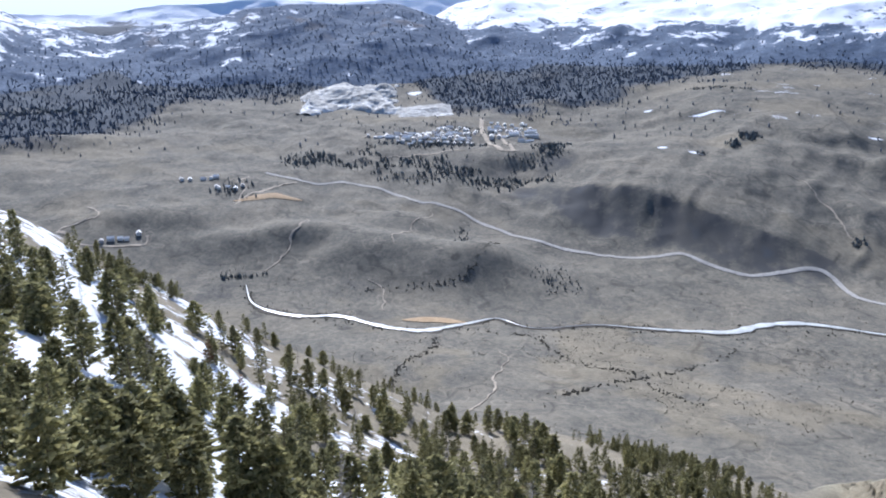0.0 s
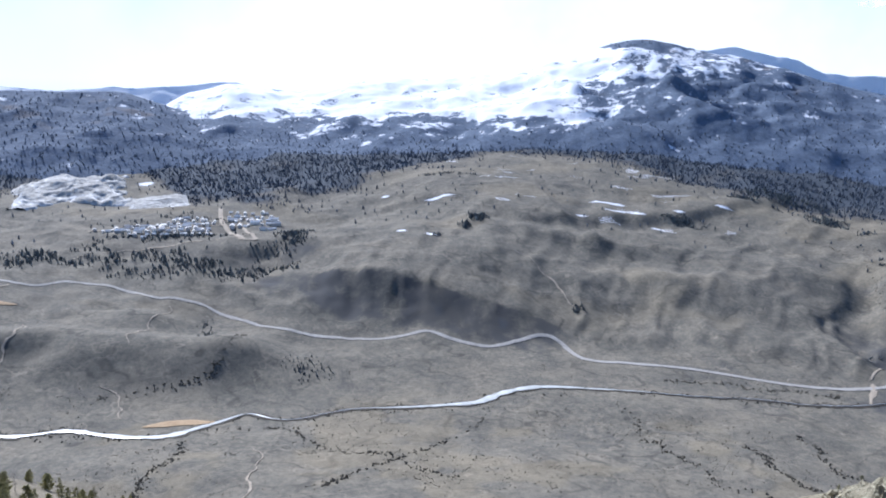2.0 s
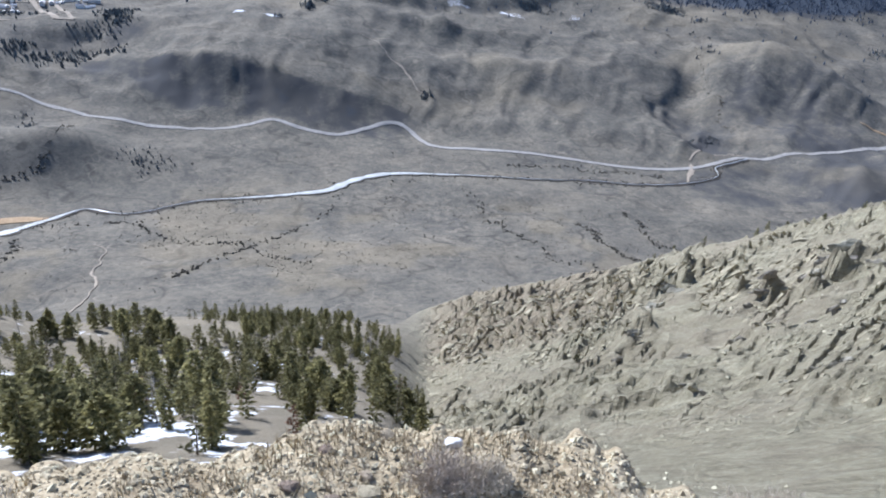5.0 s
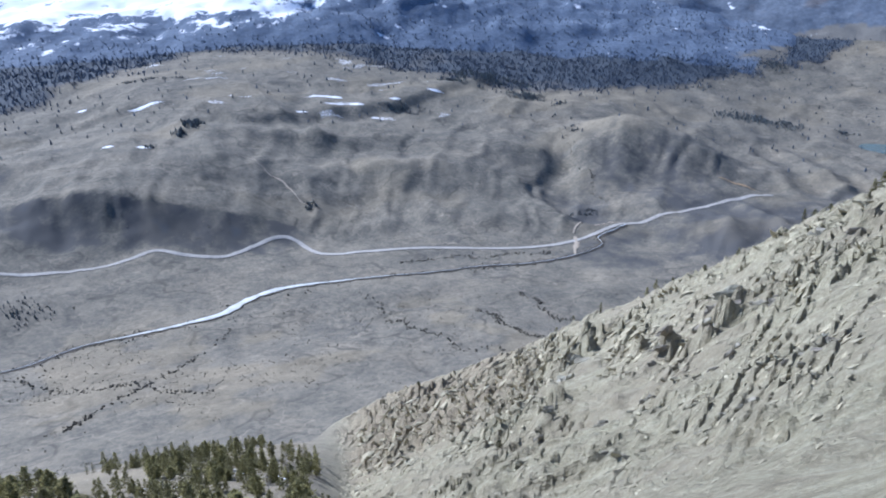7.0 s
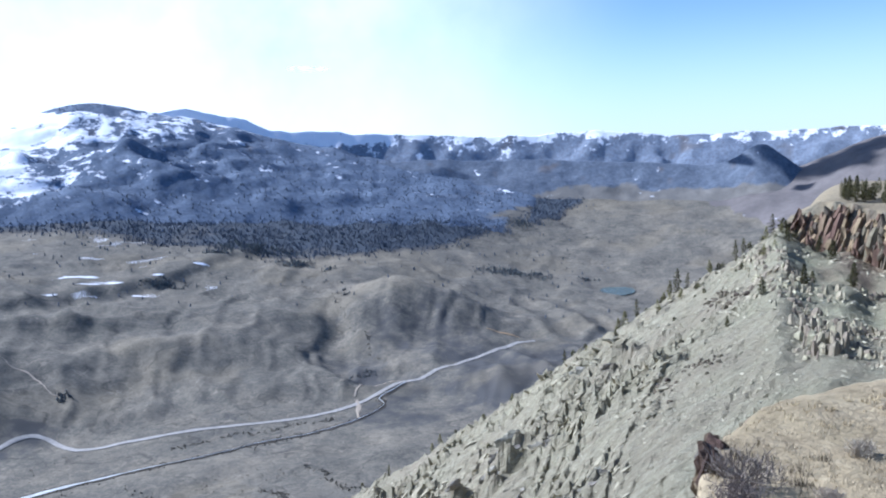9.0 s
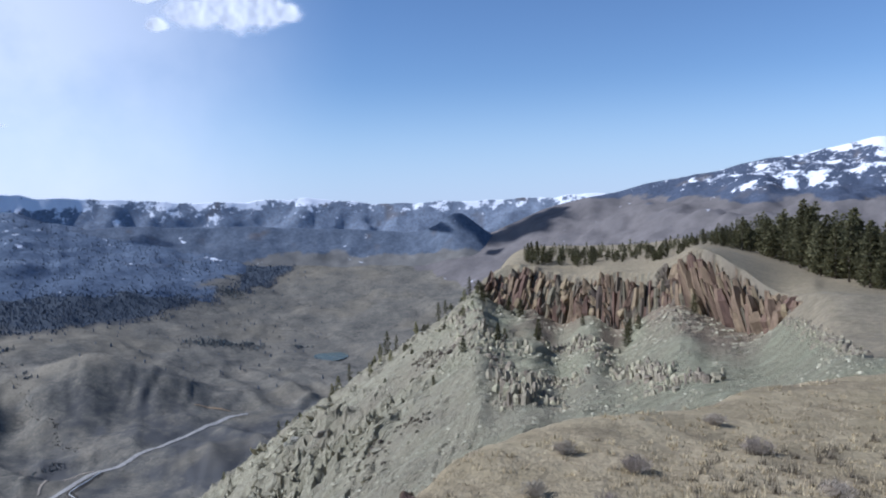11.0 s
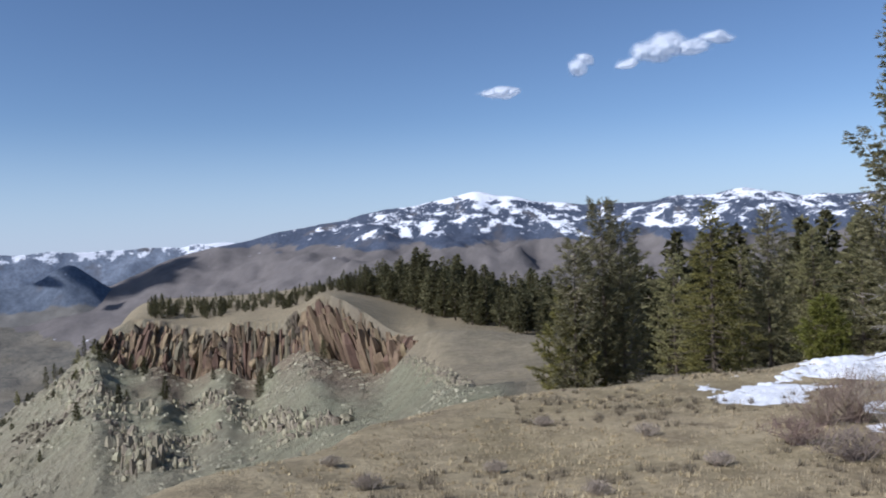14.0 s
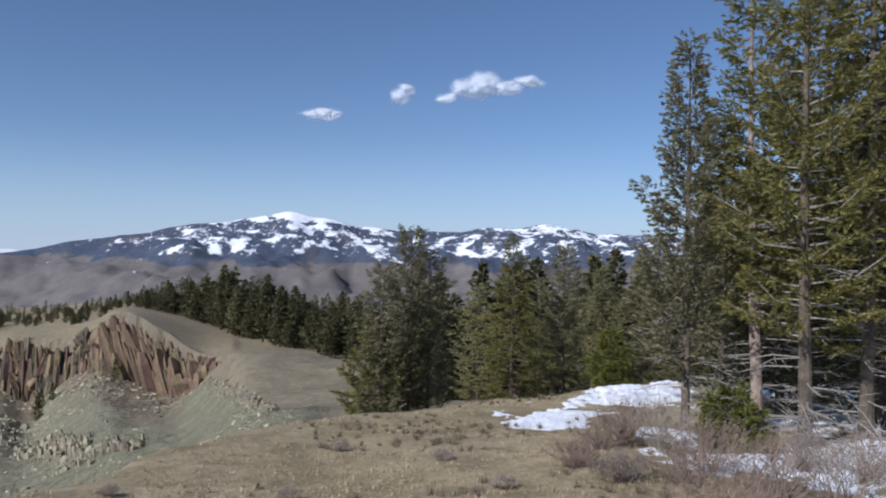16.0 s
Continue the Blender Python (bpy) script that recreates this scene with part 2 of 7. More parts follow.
def land(az, r):
    """Height of the ground above the lookout."""
    az, r = np.asarray(az, float), np.asarray(r, float)
    x, y = polar(az, r)
    rim, fall, drop, flat, ch = rim_r(az), rim_fall(az), rim_drop(az), plateau(az), cliff_h(az)
    wob = 0.93 + 0.012 * vnoise(az * 0.07, 0 * az, 3) + 0.025 * vnoise(az * 0.35, 0 * az, 4) + 0.015 * vnoise(az * 0.9, 0 * az, 6)
    rim = rim * np.where(az < 58, wob, 1 + 0.02 * vnoise(az * 0.3, 0 * az, 5))
    rc, zc = crest_r(az), crest_z(az)
    k1 = -EYE - fall * rim * 0.75
    k2 = -EYE - fall * rim - 0.02
    back_r = rc + 120 * (1 - flat) + 80 * flat
    back_z = (zc - 102) * (1 - flat) + behind_z(az) * flat
    foot = 5 - 3.4 * smooth(0, 6, ch)
    rk = [0 * az, rim * 0.75, rim, rim + 2.2, mid_r(az), rc - foot, rc, back_r, back_r + 130] + [np.full_like(az, v) for v in VALLEY_R]
    lip = zc + (mid_z(az) - zc) * foot / (rc - mid_r(az)) - ch
    zk = [0 * az - EYE, k1, k2, k2 - drop, mid_z(az), lip, zc, back_z, back_z - 90 * (1 - flat) - 6 * flat] + [f(az) for f in valley_z]
    z = pchip(rk, zk, r)
    for ha, hr, hh, wa, wr, turn in HILLS:
        hx, hy = polar(ha, hr)
        c, s = math.cos(radians(ha + turn)), math.sin(radians(ha + turn))
        dx, dy = x - hx, y - hy
        u, v = dx * c - dy * s, dx * s + dy * c
        z = z + hh * np.exp(-(u / wa) ** 2 - (v / wr) ** 2)
    far = smooth(600, 900, r)
    if np.any(r > 600):
        along, across = spur_coords(x, y)
        spur = np.interp(along, (-0.15, 0.0, 0.27, 0.6, 1.0, 1.1), (0, 18, 44, 40, 8, 0))
        z = z + spur * np.exp(-(np.abs(across) / np.where(across > 0, 80, 170)) ** 1.35)
        calm = np.exp(-((r - 1220 - np.maximum(az, 0) * 8) / 130) ** 2)
        downhill = smooth(1480, 1680, r) * (1 - 0.6 * smooth(2150, 2500, r)) * (0.6 + 0.4 * smooth(14, 19, az))
        z = z + far * (1 - 0.85 * calm) * (19 * fbm(x / 260, y / 260, 5, 21, 0.42) + 9 * ridged(x / 230 + 0.4 * fbm(x / 110, y / 110, 2, 5), y / 360, 3, 31, 0.09) * smooth(1420, 1750, r) + 2.5 * ridged(x / 70, y / 85, 2, 33, 0.1))
        bench = np.exp(-((az - 17) / 17) ** 4)
        z = z + bench * 8 * (2 * smooth(-60, 20, r - bench_r(az) + 22 * fbm(x / 70, y / 70, 3, 39)) - 1) * np.exp(-((r - bench_r(az)) / 420) ** 2)
        road_r = np.interp(az, (-25, -17, -10, -2.6, 5.7, 14.4, 18, 30, 34, 37.5, 40.3, 42.4, 45.4, 48.2, 51), (1922, 1807, 1662, 1530, 1535, 1555, 1474, 1498, 1518, 1580, 1692, 1730, 1810, 1930, 2010))
        downhill = downhill * (1 - 0.9 * np.exp(-((r - road_r) / 75) ** 2))
        z = z + far * downhill * (18 * ridged(az / 4.6 + r / 330 + 0.7 * fbm(x / 300, y / 300, 3, 35), r / 800, 2, 36, 0.2) + 7 * ridged(az / 1.8 - r / 420 + 0.45 * fbm(x / 120, y / 120, 2, 37), r / 420, 2, 38, 0.1))
        px, py = polar(57.1, 2700)
        pond = np.exp(-(((x - px) / 75) ** 2 + ((y - py) / 95) ** 2) ** 2)
        z = z * (1 - pond) + POND_Z * pond
        # gullies on the bare fluted hill
        flute = np.exp(-((az - 42.5) / 4) ** 2 - ((r - 2130) / 110) ** 2)
        z = z + flute * (5.0 * ridged(az / 1.15 + 0.35 * fbm(x / 70, y / 70, 2, 9), r / 420, 1, 10, 0.08) + 2.5 * ridged(az / 0.5 + 0.3 * fbm(x / 40, y / 40, 2, 11), r / 300, 1, 12, 0.1))
    # rocky ribs on the bare slope
    slope = smooth(12, 40, r) * (1 - smooth(rc - 8, rc + 20, r))
    scree = smooth(17, 22, az) * (1 - smooth(70, 76, az))
    if np.any(slope > 0):
        mask = slope * scree * smooth(25, 80, r) * (1 - 0.6 * smooth(52, 66, az))
        warp = 0.6 * fbm(x / 45, y / 45, 3, 45) + 0.28 * fbm(x / 9, y / 9, 2, 49)
        for beds, height, where in ((15, 1.5, fbm(az / 3.5, r / 30, 3, 48)), (37, 0.5, fbm(az / 2.0, r / 18, 3, 58) - 0.05)):
            bands = r / rc * beds - beds * 0.052 * az + warp * beds / 17
            step = bands - np.floor(bands)
            rib = np.where(step < 0.22, step / 0.22, (1 - step) / 0.78) - 0.45
            z = z + mask * height * smooth(-0.15, 0.3, where) * rib * np.clip(r / 150, 0.3, 1.4)
        stairs = 4.5 * fbm(x / 22, y / 22, 4, 143)
        z = z + mask * 4.2 * smooth(-0.1, 0.25, fbm(x / 45, y / 45, 2, 144)) * np.clip(r / 120, 0.35, 1.3) * (np.floor(stairs) + smooth(0.72, 1.0, stairs - np.floor(stairs)) - stairs + 0.4)
        z = z + mask * (1.2 * ridged(x / 11, y / 14, 3, 46) + 1.25 * ridged(x / 4.2, y / 5, 3, 47) - 0.9)
        ragged, torn_edge, chipped = 1.2 * fbm(x / 5, y / 5, 2, 57), 1.5 * fbm(x / 4, y / 4, 2, 59), 1 + 0.35 * ridged(x / 4, y / 4, 2, 60)
        for ca, cr, ch_, wa, wr in CRAGS:
            u = np.radians(az - ca) * cr + ragged
            v = r - cr + 0.55 * u
            z = z + slope * ch_ * np.exp(-np.abs(u / wa) ** 2.2) * smooth(-1.6, 1.2, v + torn_edge) * np.exp(-np.maximum(v, 0) / wr) * chipped
        z = z + slope * (0.7 * fbm(x / 9, y / 9, 3, 51) + 2.0 * fbm(x / 40, y / 40, 2, 52) * smooth(30, 90, r))
        z = z + slope * scree * 0.35 * ridged(x / 5, y / 5, 2, 53) * (1 - smooth(150, 260, r))
        z = z + slope * smooth(60, 66, az) * (1 - smooth(87, 90, az)) * smooth(40, 80, r) * (0.3 * ridged(x / 7, y / 7, 3, 54) + 0.45 * ridged(az / 2.3 + 0.4 * fbm(x / 20, y / 20, 2, 56), r / 90, 2, 55, 0.2) * smooth(80, 130, r))
    near = 1 - smooth(20, 60, r)
    z = z + near * smooth(0.6, 2.5, r) * (0.05 * fbm(x / 0.9, y / 0.9, 3, 61) + 0.10 * fbm(x / 4, y / 4, 2, 62) * smooth(2, 6, r))
    z = z + near * (1 - smooth(38, 48, az)) * smooth(0.6, 1.5, r) * (0.016 * ridged(x / 0.28, y / 0.28, 3, 63) + 0.022 * smooth(1.4, 2.2, r) * ridged(x / 0.6, y / 0.6, 3, 66, 0.12))
    z = z + flat * smooth(rc, rc + 40, r) * (1 - far) * 0.8 * fbm(x / 30, y / 30, 2, 64)
    return z + EYE


def at(az, r, up=0.0):
    x, y = polar(az, r)
    return Vector((float(x), float(y), float(land(az, r)) + up))


def to_polar(x, y):
    return np.degrees(np.arctan2(x, y)), np.hypot(x, y)

# ---- materials ----
def material(name, rough=0.9, metal=0.0, spec=0.3):
    m = bpy.data.materials.new(name)
    m.use_nodes = True
    n = m.node_tree
    b = n.nodes["Principled BSDF"]
    b.inputs["Roughness"].default_value = rough
    b.inputs["Metallic"].default_value = metal
    b.inputs["Specular IOR Level"].default_value = spec
    return m, n, b


def node(n, kind, **values):
    o = n.nodes.new(kind)
    for key, value in values.items():
        if key in o.inputs:
            o.inputs[key].default_value = value
    return o


def tex(n, scale, detail=4.0, rough=0.6, coords=None, out="Fac"):
    if coords is None:
        g = n.nodes.new("ShaderNodeNewGeometry")
        coords = g.outputs["Position"]
    t = node(n, "ShaderNodeTexNoise", Scale=scale, Detail=detail, Roughness=rough)
    n.links.new(coords, t.inputs["Vector"])
    return t.outputs[out]


def ramp(n, fac, stops):
    r = n.nodes.new("ShaderNodeValToRGB")
    e = r.color_ramp.elements
    while len(e) < len(stops):
        e.new(0.5)
    for el, (p, c) in zip(e, stops):
        el.position, el.color = p, (*c, 1)
    n.links.new(fac, r.inputs[0])
    return r.outputs[0]


def mix(n, fac, a, b, blend="MIX"):
    m = n.nodes.new("ShaderNodeMix")
    m.data_type, m.blend_type = "RGBA", blend
    for sock, v in ((0, fac), (6, a), (7, b)):
        if isinstance(v, (int, float)):
            m.inputs[sock].default_value = v
        elif isinstance(v, tuple):
            m.inputs[sock].default_value = (*v, 1)
        else:
            n.links.new(v, m.inputs[sock])
    return m.outputs[2]


def maths(n, op, a, b=0.0, clamp=False):
    m = n.nodes.new("ShaderNodeMath")
    m.operation, m.use_clamp = op, clamp
    for i, v in enumerate((a, b)):
        if isinstance(v, (int, float)):
            m.inputs[i].default_value = v
        else:
            n.links.new(v, m.inputs[i])
    return m.outputs[0]


def bump(n, b, height, strength, distance):
    o = node(n, "ShaderNodeBump", Strength=strength, Distance=distance)
    n.links.new(height, o.inputs["Height"])
    n.links.new(o.outputs[0], b.inputs["Normal"])


def sharp(n, mask, scale, spread=0.5, width=0.12):
    """A soft mask broken up by noise into patches with clear edges."""
    v = maths(n, "ADD", mask, maths(n, "MULTIPLY", maths(n, "SUBTRACT", tex(n, scale, 5, 0.65), 0.5), spread))
    r = n.nodes.new("ShaderNodeMapRange")
    r.inputs["From Min"].default_value, r.inputs["From Max"].default_value = 0.5 - width, 0.5 + width
    n.links.new(v, r.inputs["Value"])
    return r.outputs[0]


def masks(n, name):
    a = n.nodes.new("ShaderNodeVertexColor")
    a.layer_name = name
    s = n.nodes.new("ShaderNodeSeparateColor")
    n.links.new(a.outputs["Color"], s.inputs[0])
    return s.outputs[0], s.outputs[1], s.outputs[2]


SNOW = (0.80, 0.82, 0.86)


def ground_material():
    m, n, b = material("ground", 0.95, spec=0.15)
    snow, dark, screes = masks(n, "cover")
    gold, sand, talus = masks(n, "cover_near")
    cliffs, green, _ = masks(n, "cover_rock")
    # the beds of the shale run along the slope: noise drawn out in their direction
    spot = n.nodes.new("ShaderNodeNewGeometry").outputs["Position"]
    axes = []
    for axis, k in (((0.62, -0.62, 0.48), 0.10), ((0.75, 0.62, -0.20), 1.0), ((-0.2, 0.48, 0.85), 0.8)):
        d = n.nodes.new("ShaderNodeVectorMath")
        d.operation = "DOT_PRODUCT"
        d.inputs[1].default_value = tuple(v * k for v in axis)
        n.links.new(spot, d.inputs[0])
        axes.append(d.outputs["Value"])
    beds = n.nodes.new("ShaderNodeCombineXYZ")
    for k, v in enumerate(axes):
        n.links.new(v, beds.inputs[k])
    strata = tex(n, 0.55, 6, 0.72, beds.outputs[0])
    # sagebrush valley: grey-olive with paler dry grass
    big, mid, fine = tex(n, 0.006, 5), tex(n, 0.035, 6, 0.7), tex(n, 0.25, 5, 0.7)
    c = ramp(n, big, ((0.38, (0.115, 0.110, 0.093)), (0.5, (0.15, 0.141, 0.117)), (0.62, (0.215, 0.19, 0.145))))
    c = mix(n, 0.26, c, ramp(n, mid, ((0.42, (0.075, 0.072, 0.06)), (0.5, (0.142, 0.134, 0.112)), (0.57, (0.29, 0.25, 0.185)))))
    c = mix(n, 0.24, c, ramp(n, tex(n, 0.1, 6, 0.75), ((0.42, (0.06, 0.058, 0.048)), (0.5, (0.14, 0.132, 0.11)), (0.57, (0.30, 0.258, 0.19)))))
    c = mix(n, 0.18, c, ramp(n, fine, ((0.42, (0.055, 0.053, 0.043)), (0.57, (0.25, 0.225, 0.175)))))
    # broad patches of dark sage and of pale dry grass
    c = mix(n, maths(n, "MULTIPLY", sharp(n, tex(n, 0.011, 5, 0.6), 0.08, 0.35, 0.12), 0.3), c, (0.095, 0.09, 0.078))
    c = mix(n, maths(n, "MULTIPLY", sharp(n, maths(n, "SUBTRACT", tex(n, 0.0165, 5, 0.6), 0.04), 0.1, 0.3, 0.09), 0.3), c, (0.235, 0.21, 0.16))
    # brushy drains and pale animal trails: thin winding lines
    for scale, width, tone, amount in ((0.0045, 0.012, (0.055, 0.052, 0.045), 0.75), (0.013, 0.012, (0.06, 0.056, 0.048), 0.55), (0.03, 0.02, (0.075, 0.07, 0.06), 0.45), (0.0085, 0.007, (0.34, 0.295, 0.225), 0.5)):
        off = maths(n, "ABSOLUTE", maths(n, "SUBTRACT", tex(n, scale, 3, 0.55), 0.47 + 3 * width))
        line = n.nodes.new("ShaderNodeMapRange")
        line.inputs["From Min"].default_value, line.inputs["From Max"].default_value = width, width * 0.3
        n.links.new(off, line.inputs["Value"])
        patchy = maths(n, "MULTIPLY", sharp(n, tex(n, scale * 2.2, 3), 0.06, 0.4, 0.25), amount)
        c = mix(n, maths(n, "MULTIPLY", line.outputs[0], patchy), c, tone)
    # dark mask: brush and forest, together with the shade painted into it
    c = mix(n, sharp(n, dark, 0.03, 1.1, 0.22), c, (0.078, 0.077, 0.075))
    # forest floor, with haze blue mixed in to meet the mountain woods
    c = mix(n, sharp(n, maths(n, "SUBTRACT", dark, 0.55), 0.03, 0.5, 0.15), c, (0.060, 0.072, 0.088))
    # grey-green shale
    fine2, grit = tex(n, 0.5, 6, 0.75), tex(n, 3.0, 5, 0.75)
    sc = ramp(n, fine2, ((0.32, (0.19, 0.170, 0.106)), (0.5, (0.40, 0.366, 0.238)), (0.66, (0.58, 0.535, 0.365))))
    sc = mix(n, 0.4, sc, ramp(n, grit, ((0.38, (0.145, 0.134, 0.092)), (0.53, (0.385, 0.36, 0.248)), (0.65, (0.66, 0.62, 0.475)))))
    sc = mix(n, 0.27, sc, ramp(n, strata, ((0.38, (0.155, 0.142, 0.096)), (0.5, (0.395, 0.36, 0.242)), (0.62, (0.66, 0.61, 0.45)))))
    sc = mix(n, green, sc, mix(n, 0.65, sc, ramp(n, fine2, ((0.35, (0.255, 0.262, 0.152)), (0.6, (0.42, 0.425, 0.265))))))
    sc = mix(n, maths(n, "MULTIPLY", sharp(n, tex(n, 0.022, 3), 0.2, 0.5, 0.2), 0.55), sc, (0.29, 0.24, 0.175))
    sc = mix(n, sharp(n, talus, 0.3, 0.5, 0.2), sc, ramp(n, grit, ((0.35, (0.17, 0.133, 0.088)), (0.65, (0.39, 0.315, 0.22)))))
    c = mix(n, screes, c, sc)
    # dry bunch grass
    tuft, blade = tex(n, 1.2, 5, 0.7), tex(n, 14, 4, 0.7)
    g = ramp(n, tuft, ((0.38, (0.14, 0.105, 0.062)), (0.5, (0.295, 0.235, 0.137)), (0.62, (0.45, 0.368, 0.225))))
    g = mix(n, 0.45, g, ramp(n, blade, ((0.35, (0.19, 0.148, 0.095)), (0.55, (0.355, 0.29, 0.185)), (0.7, (0.48, 0.40, 0.27)))))
    g = mix(n, maths(n, "MULTIPLY", sharp(n, tex(n, 0.35, 4), 1.6, 0.5, 0.2), 0.5), g, (0.17, 0.142, 0.072))
    c = mix(n, gold, c, g)
    rk = ramp(n, tex(n, 0.7, 6, 0.7), ((0.35, (0.06, 0.045, 0.03)), (0.5, (0.15, 0.11, 0.072)), (0.65, (0.25, 0.18, 0.115))))
    c = mix(n, sharp(n, cliffs, 0.5, 0.5, 0.15), c, rk)
    # stony tan earth on the ledge
    st = ramp(n, tex(n, 5, 5, 0.7), ((0.33, (0.215, 0.172, 0.10)), (0.5, (0.36, 0.302, 0.188)), (0.7, (0.49, 0.425, 0.29))))
    st = mix(n, 0.4, st, ramp(n, tex(n, 40, 4, 0.7), ((0.38, (0.18, 0.135, 0.085)), (0.6, (0.50, 0.41, 0.285)))))
    c = mix(n, sand, c, st)
    c = mix(n, sharp(n, snow, 0.45, 1.25, 0.05), c, SNOW)
    n.links.new(c, b.inputs["Base Color"])
    h = maths(n, "ADD", maths(n, "MULTIPLY", tex(n, 0.25, 8, 0.78), maths(n, "ADD", 0.45, maths(n, "MULTIPLY", screes, 0.7))), maths(n, "ADD", maths(n, "MULTIPLY", tex(n, 1.4, 6, 0.75), 0.28), maths(n, "MULTIPLY", tex(n, 9, 5, 0.7), 0.06)))
    h = maths(n, "ADD", h, maths(n, "MULTIPLY", maths(n, "MULTIPLY", strata, screes), 1.1))
    bump(n, b, h, 1.0, 1.6)
    calm = maths(n, "SUBTRACT", 1.0, maths(n, "MULTIPLY", maths(n, "MAXIMUM", gold, maths(n, "MULTIPLY", sand, 1.0)), 0.72), True)
    n.links.new(calm, [o for o in n.nodes if o.bl_idname == "ShaderNodeBump"][0].inputs["Strength"])
    return m


def mountain_material(name, low, wood):
    m, n, b = material(name, 0.95, spec=0.1)
    snow, dark, rock = masks(n, "cover")
    big, mid = tex(n, 0.004, 5), tex(n, 0.02, 6, 0.7)
    c = mix(n, 0.5, ramp(n, big, ((0.35, tuple(v * 0.85 for v in low)), (0.65, tuple(v * 1.15 for v in low)))),
            ramp(n, mid, ((0.35, tuple(v * 0.75 for v in low)), (0.65, tuple(v * 1.2 for v in low)))))
    # the wood colour arrives with haze blue already in it
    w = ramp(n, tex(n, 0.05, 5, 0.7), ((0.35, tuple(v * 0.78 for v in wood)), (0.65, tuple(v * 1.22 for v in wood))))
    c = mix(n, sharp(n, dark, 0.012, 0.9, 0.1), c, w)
    c = mix(n, maths(n, "MULTIPLY", rock, 0.8), c, (0.13, 0.12, 0.12))
    c = mix(n, sharp(n, snow, 0.009, 2.4, 0.07), c, SNOW)
    c = mix(n, sharp(n, maths(n, "MULTIPLY", snow, 0.72), 0.035, 1.7, 0.05), c, SNOW)
    n.links.new(c, b.inputs["Base Color"])
    bump(n, b, tex(n, 0.02, 8, 0.7), 0.5, 9)
    return m


def simple_material(name, dark, light, scale, rough=0.9, relief=0.0, spec=0.3, vary=0.0):
    m, n, b = material(name, rough, spec=spec)
    co = n.nodes.new("ShaderNodeTexCoord").outputs["Object"]
    c = ramp(n, tex(n, scale, 5, 0.65, co), ((0.33, dark), (0.67, light)))
    c = mix(n, 0.3, c, ramp(n, tex(n, scale * 7, 4, 0.7, co), ((0.35, tuple(v * 0.5 for v in dark)), (0.65, tuple(min(1, v * 1.3) for v in light)))))
    if vary:
        info = n.nodes.new("ShaderNodeObjectInfo")
        h = node(n, "ShaderNodeHueSaturation")
        n.links.new(c, h.inputs["Color"])
        r = n.nodes.new("ShaderNodeMapRange")
        r.inputs["To Min"].default_value, r.inputs["To Max"].default_value = 1 - vary, 1 + vary
        n.links.new(info.outputs["Random"], r.inputs["Value"])
        n.links.new(r.outputs[0], h.inputs["Value"])
        r2 = n.nodes.new("ShaderNodeMapRange")
        r2.inputs["To Min"].default_value, r2.inputs["To Max"].default_value = 0.5 - vary * 0.08, 0.5 + vary * 0.06
        n.links.new(info.outputs["Random"], r2.inputs["Value"])
        n.links.new(r2.outputs[0], h.inputs["Hue"])
        c = h.outputs[0]
    n.links.new(c, b.inputs["Base Color"])
    if relief:
        bump(n, b, tex(n, scale * 3, 6, 0.7, co), 0.8, relief)
    return m


def needle_material(name, dark, light, vary=0.25):
    m, n, b = material(name, 0.75, spec=0.25)
    g = n.nodes.new("ShaderNodeNewGeometry")
    info = n.nodes.new("ShaderNodeObjectInfo")
    c = ramp(n, g.outputs["Random Per Island"], ((0.0, dark), (0.7, light), (1.0, tuple(v * 1.35 for v in light))))
    h = node(n, "ShaderNodeHueSaturation")
    n.links.new(c, h.inputs["Color"])
    r = n.nodes.new("ShaderNodeMapRange")
    r.inputs["To Min"].default_value, r.inputs["To Max"].default_value = 1 - vary, 1 + vary
    n.links.new(info.outputs["Random"], r.inputs["Value"])
    n.links.new(r.outputs[0], h.inputs["Value"])
    n.links.new(h.outputs[0], b.inputs["Base Color"])
    tr = n.nodes.new("ShaderNodeBsdfTranslucent")
    n.links.new(h.outputs[0], tr.inputs[0])
    mx = n.nodes.new("ShaderNodeMixShader")
    mx.inputs[0].default_value = 0.4
    n.links.new(b.outputs[0], mx.inputs[1])
    n.links.new(tr.outputs[0], mx.inputs[2])
    n.links.new(mx.outputs[0], n.nodes["Material Output"].inputs[0])
    return m


GROUND = ground_material()
NEEDLE = needle_material("needles", (0.11, 0.11, 0.05), (0.31, 0.285, 0.13))
NEEDLE_GREY = needle_material("needles_grey_green", (0.06, 0.06, 0.03), (0.155, 0.145, 0.075))
# next two: needles lightened and blued, so the haze sits in their colour
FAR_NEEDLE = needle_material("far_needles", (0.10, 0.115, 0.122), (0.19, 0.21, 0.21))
HAZY_NEEDLE = needle_material("hazy_mountain_needles", (0.075, 0.092, 0.122), (0.125, 0.15, 0.19))
WOOD_NEEDLE = needle_material("wood_needles", (0.055, 0.056, 0.028), (0.15, 0.138, 0.066))
BARK = simple_material("bark", (0.05, 0.04, 0.03), (0.19, 0.15, 0.11), 6, relief=0.02)
PALE_BARK = simple_material("pale_bark", (0.16, 0.12, 0.09), (0.42, 0.33, 0.26), 5, relief=0.02)
DEAD_WOOD = simple_material("dead_wood", (0.17, 0.15, 0.13), (0.42, 0.38, 0.33), 8)
RED_ROCK = simple_material("red_rock", (0.085, 0.06, 0.038), (0.285, 0.20, 0.125), 0.6, relief=0.4, vary=0.35)
PALE_ROCK = simple_material("pale_rock", (0.19, 0.17, 0.125), (0.43, 0.385, 0.29), 0.6, relief=0.3, vary=0.25)
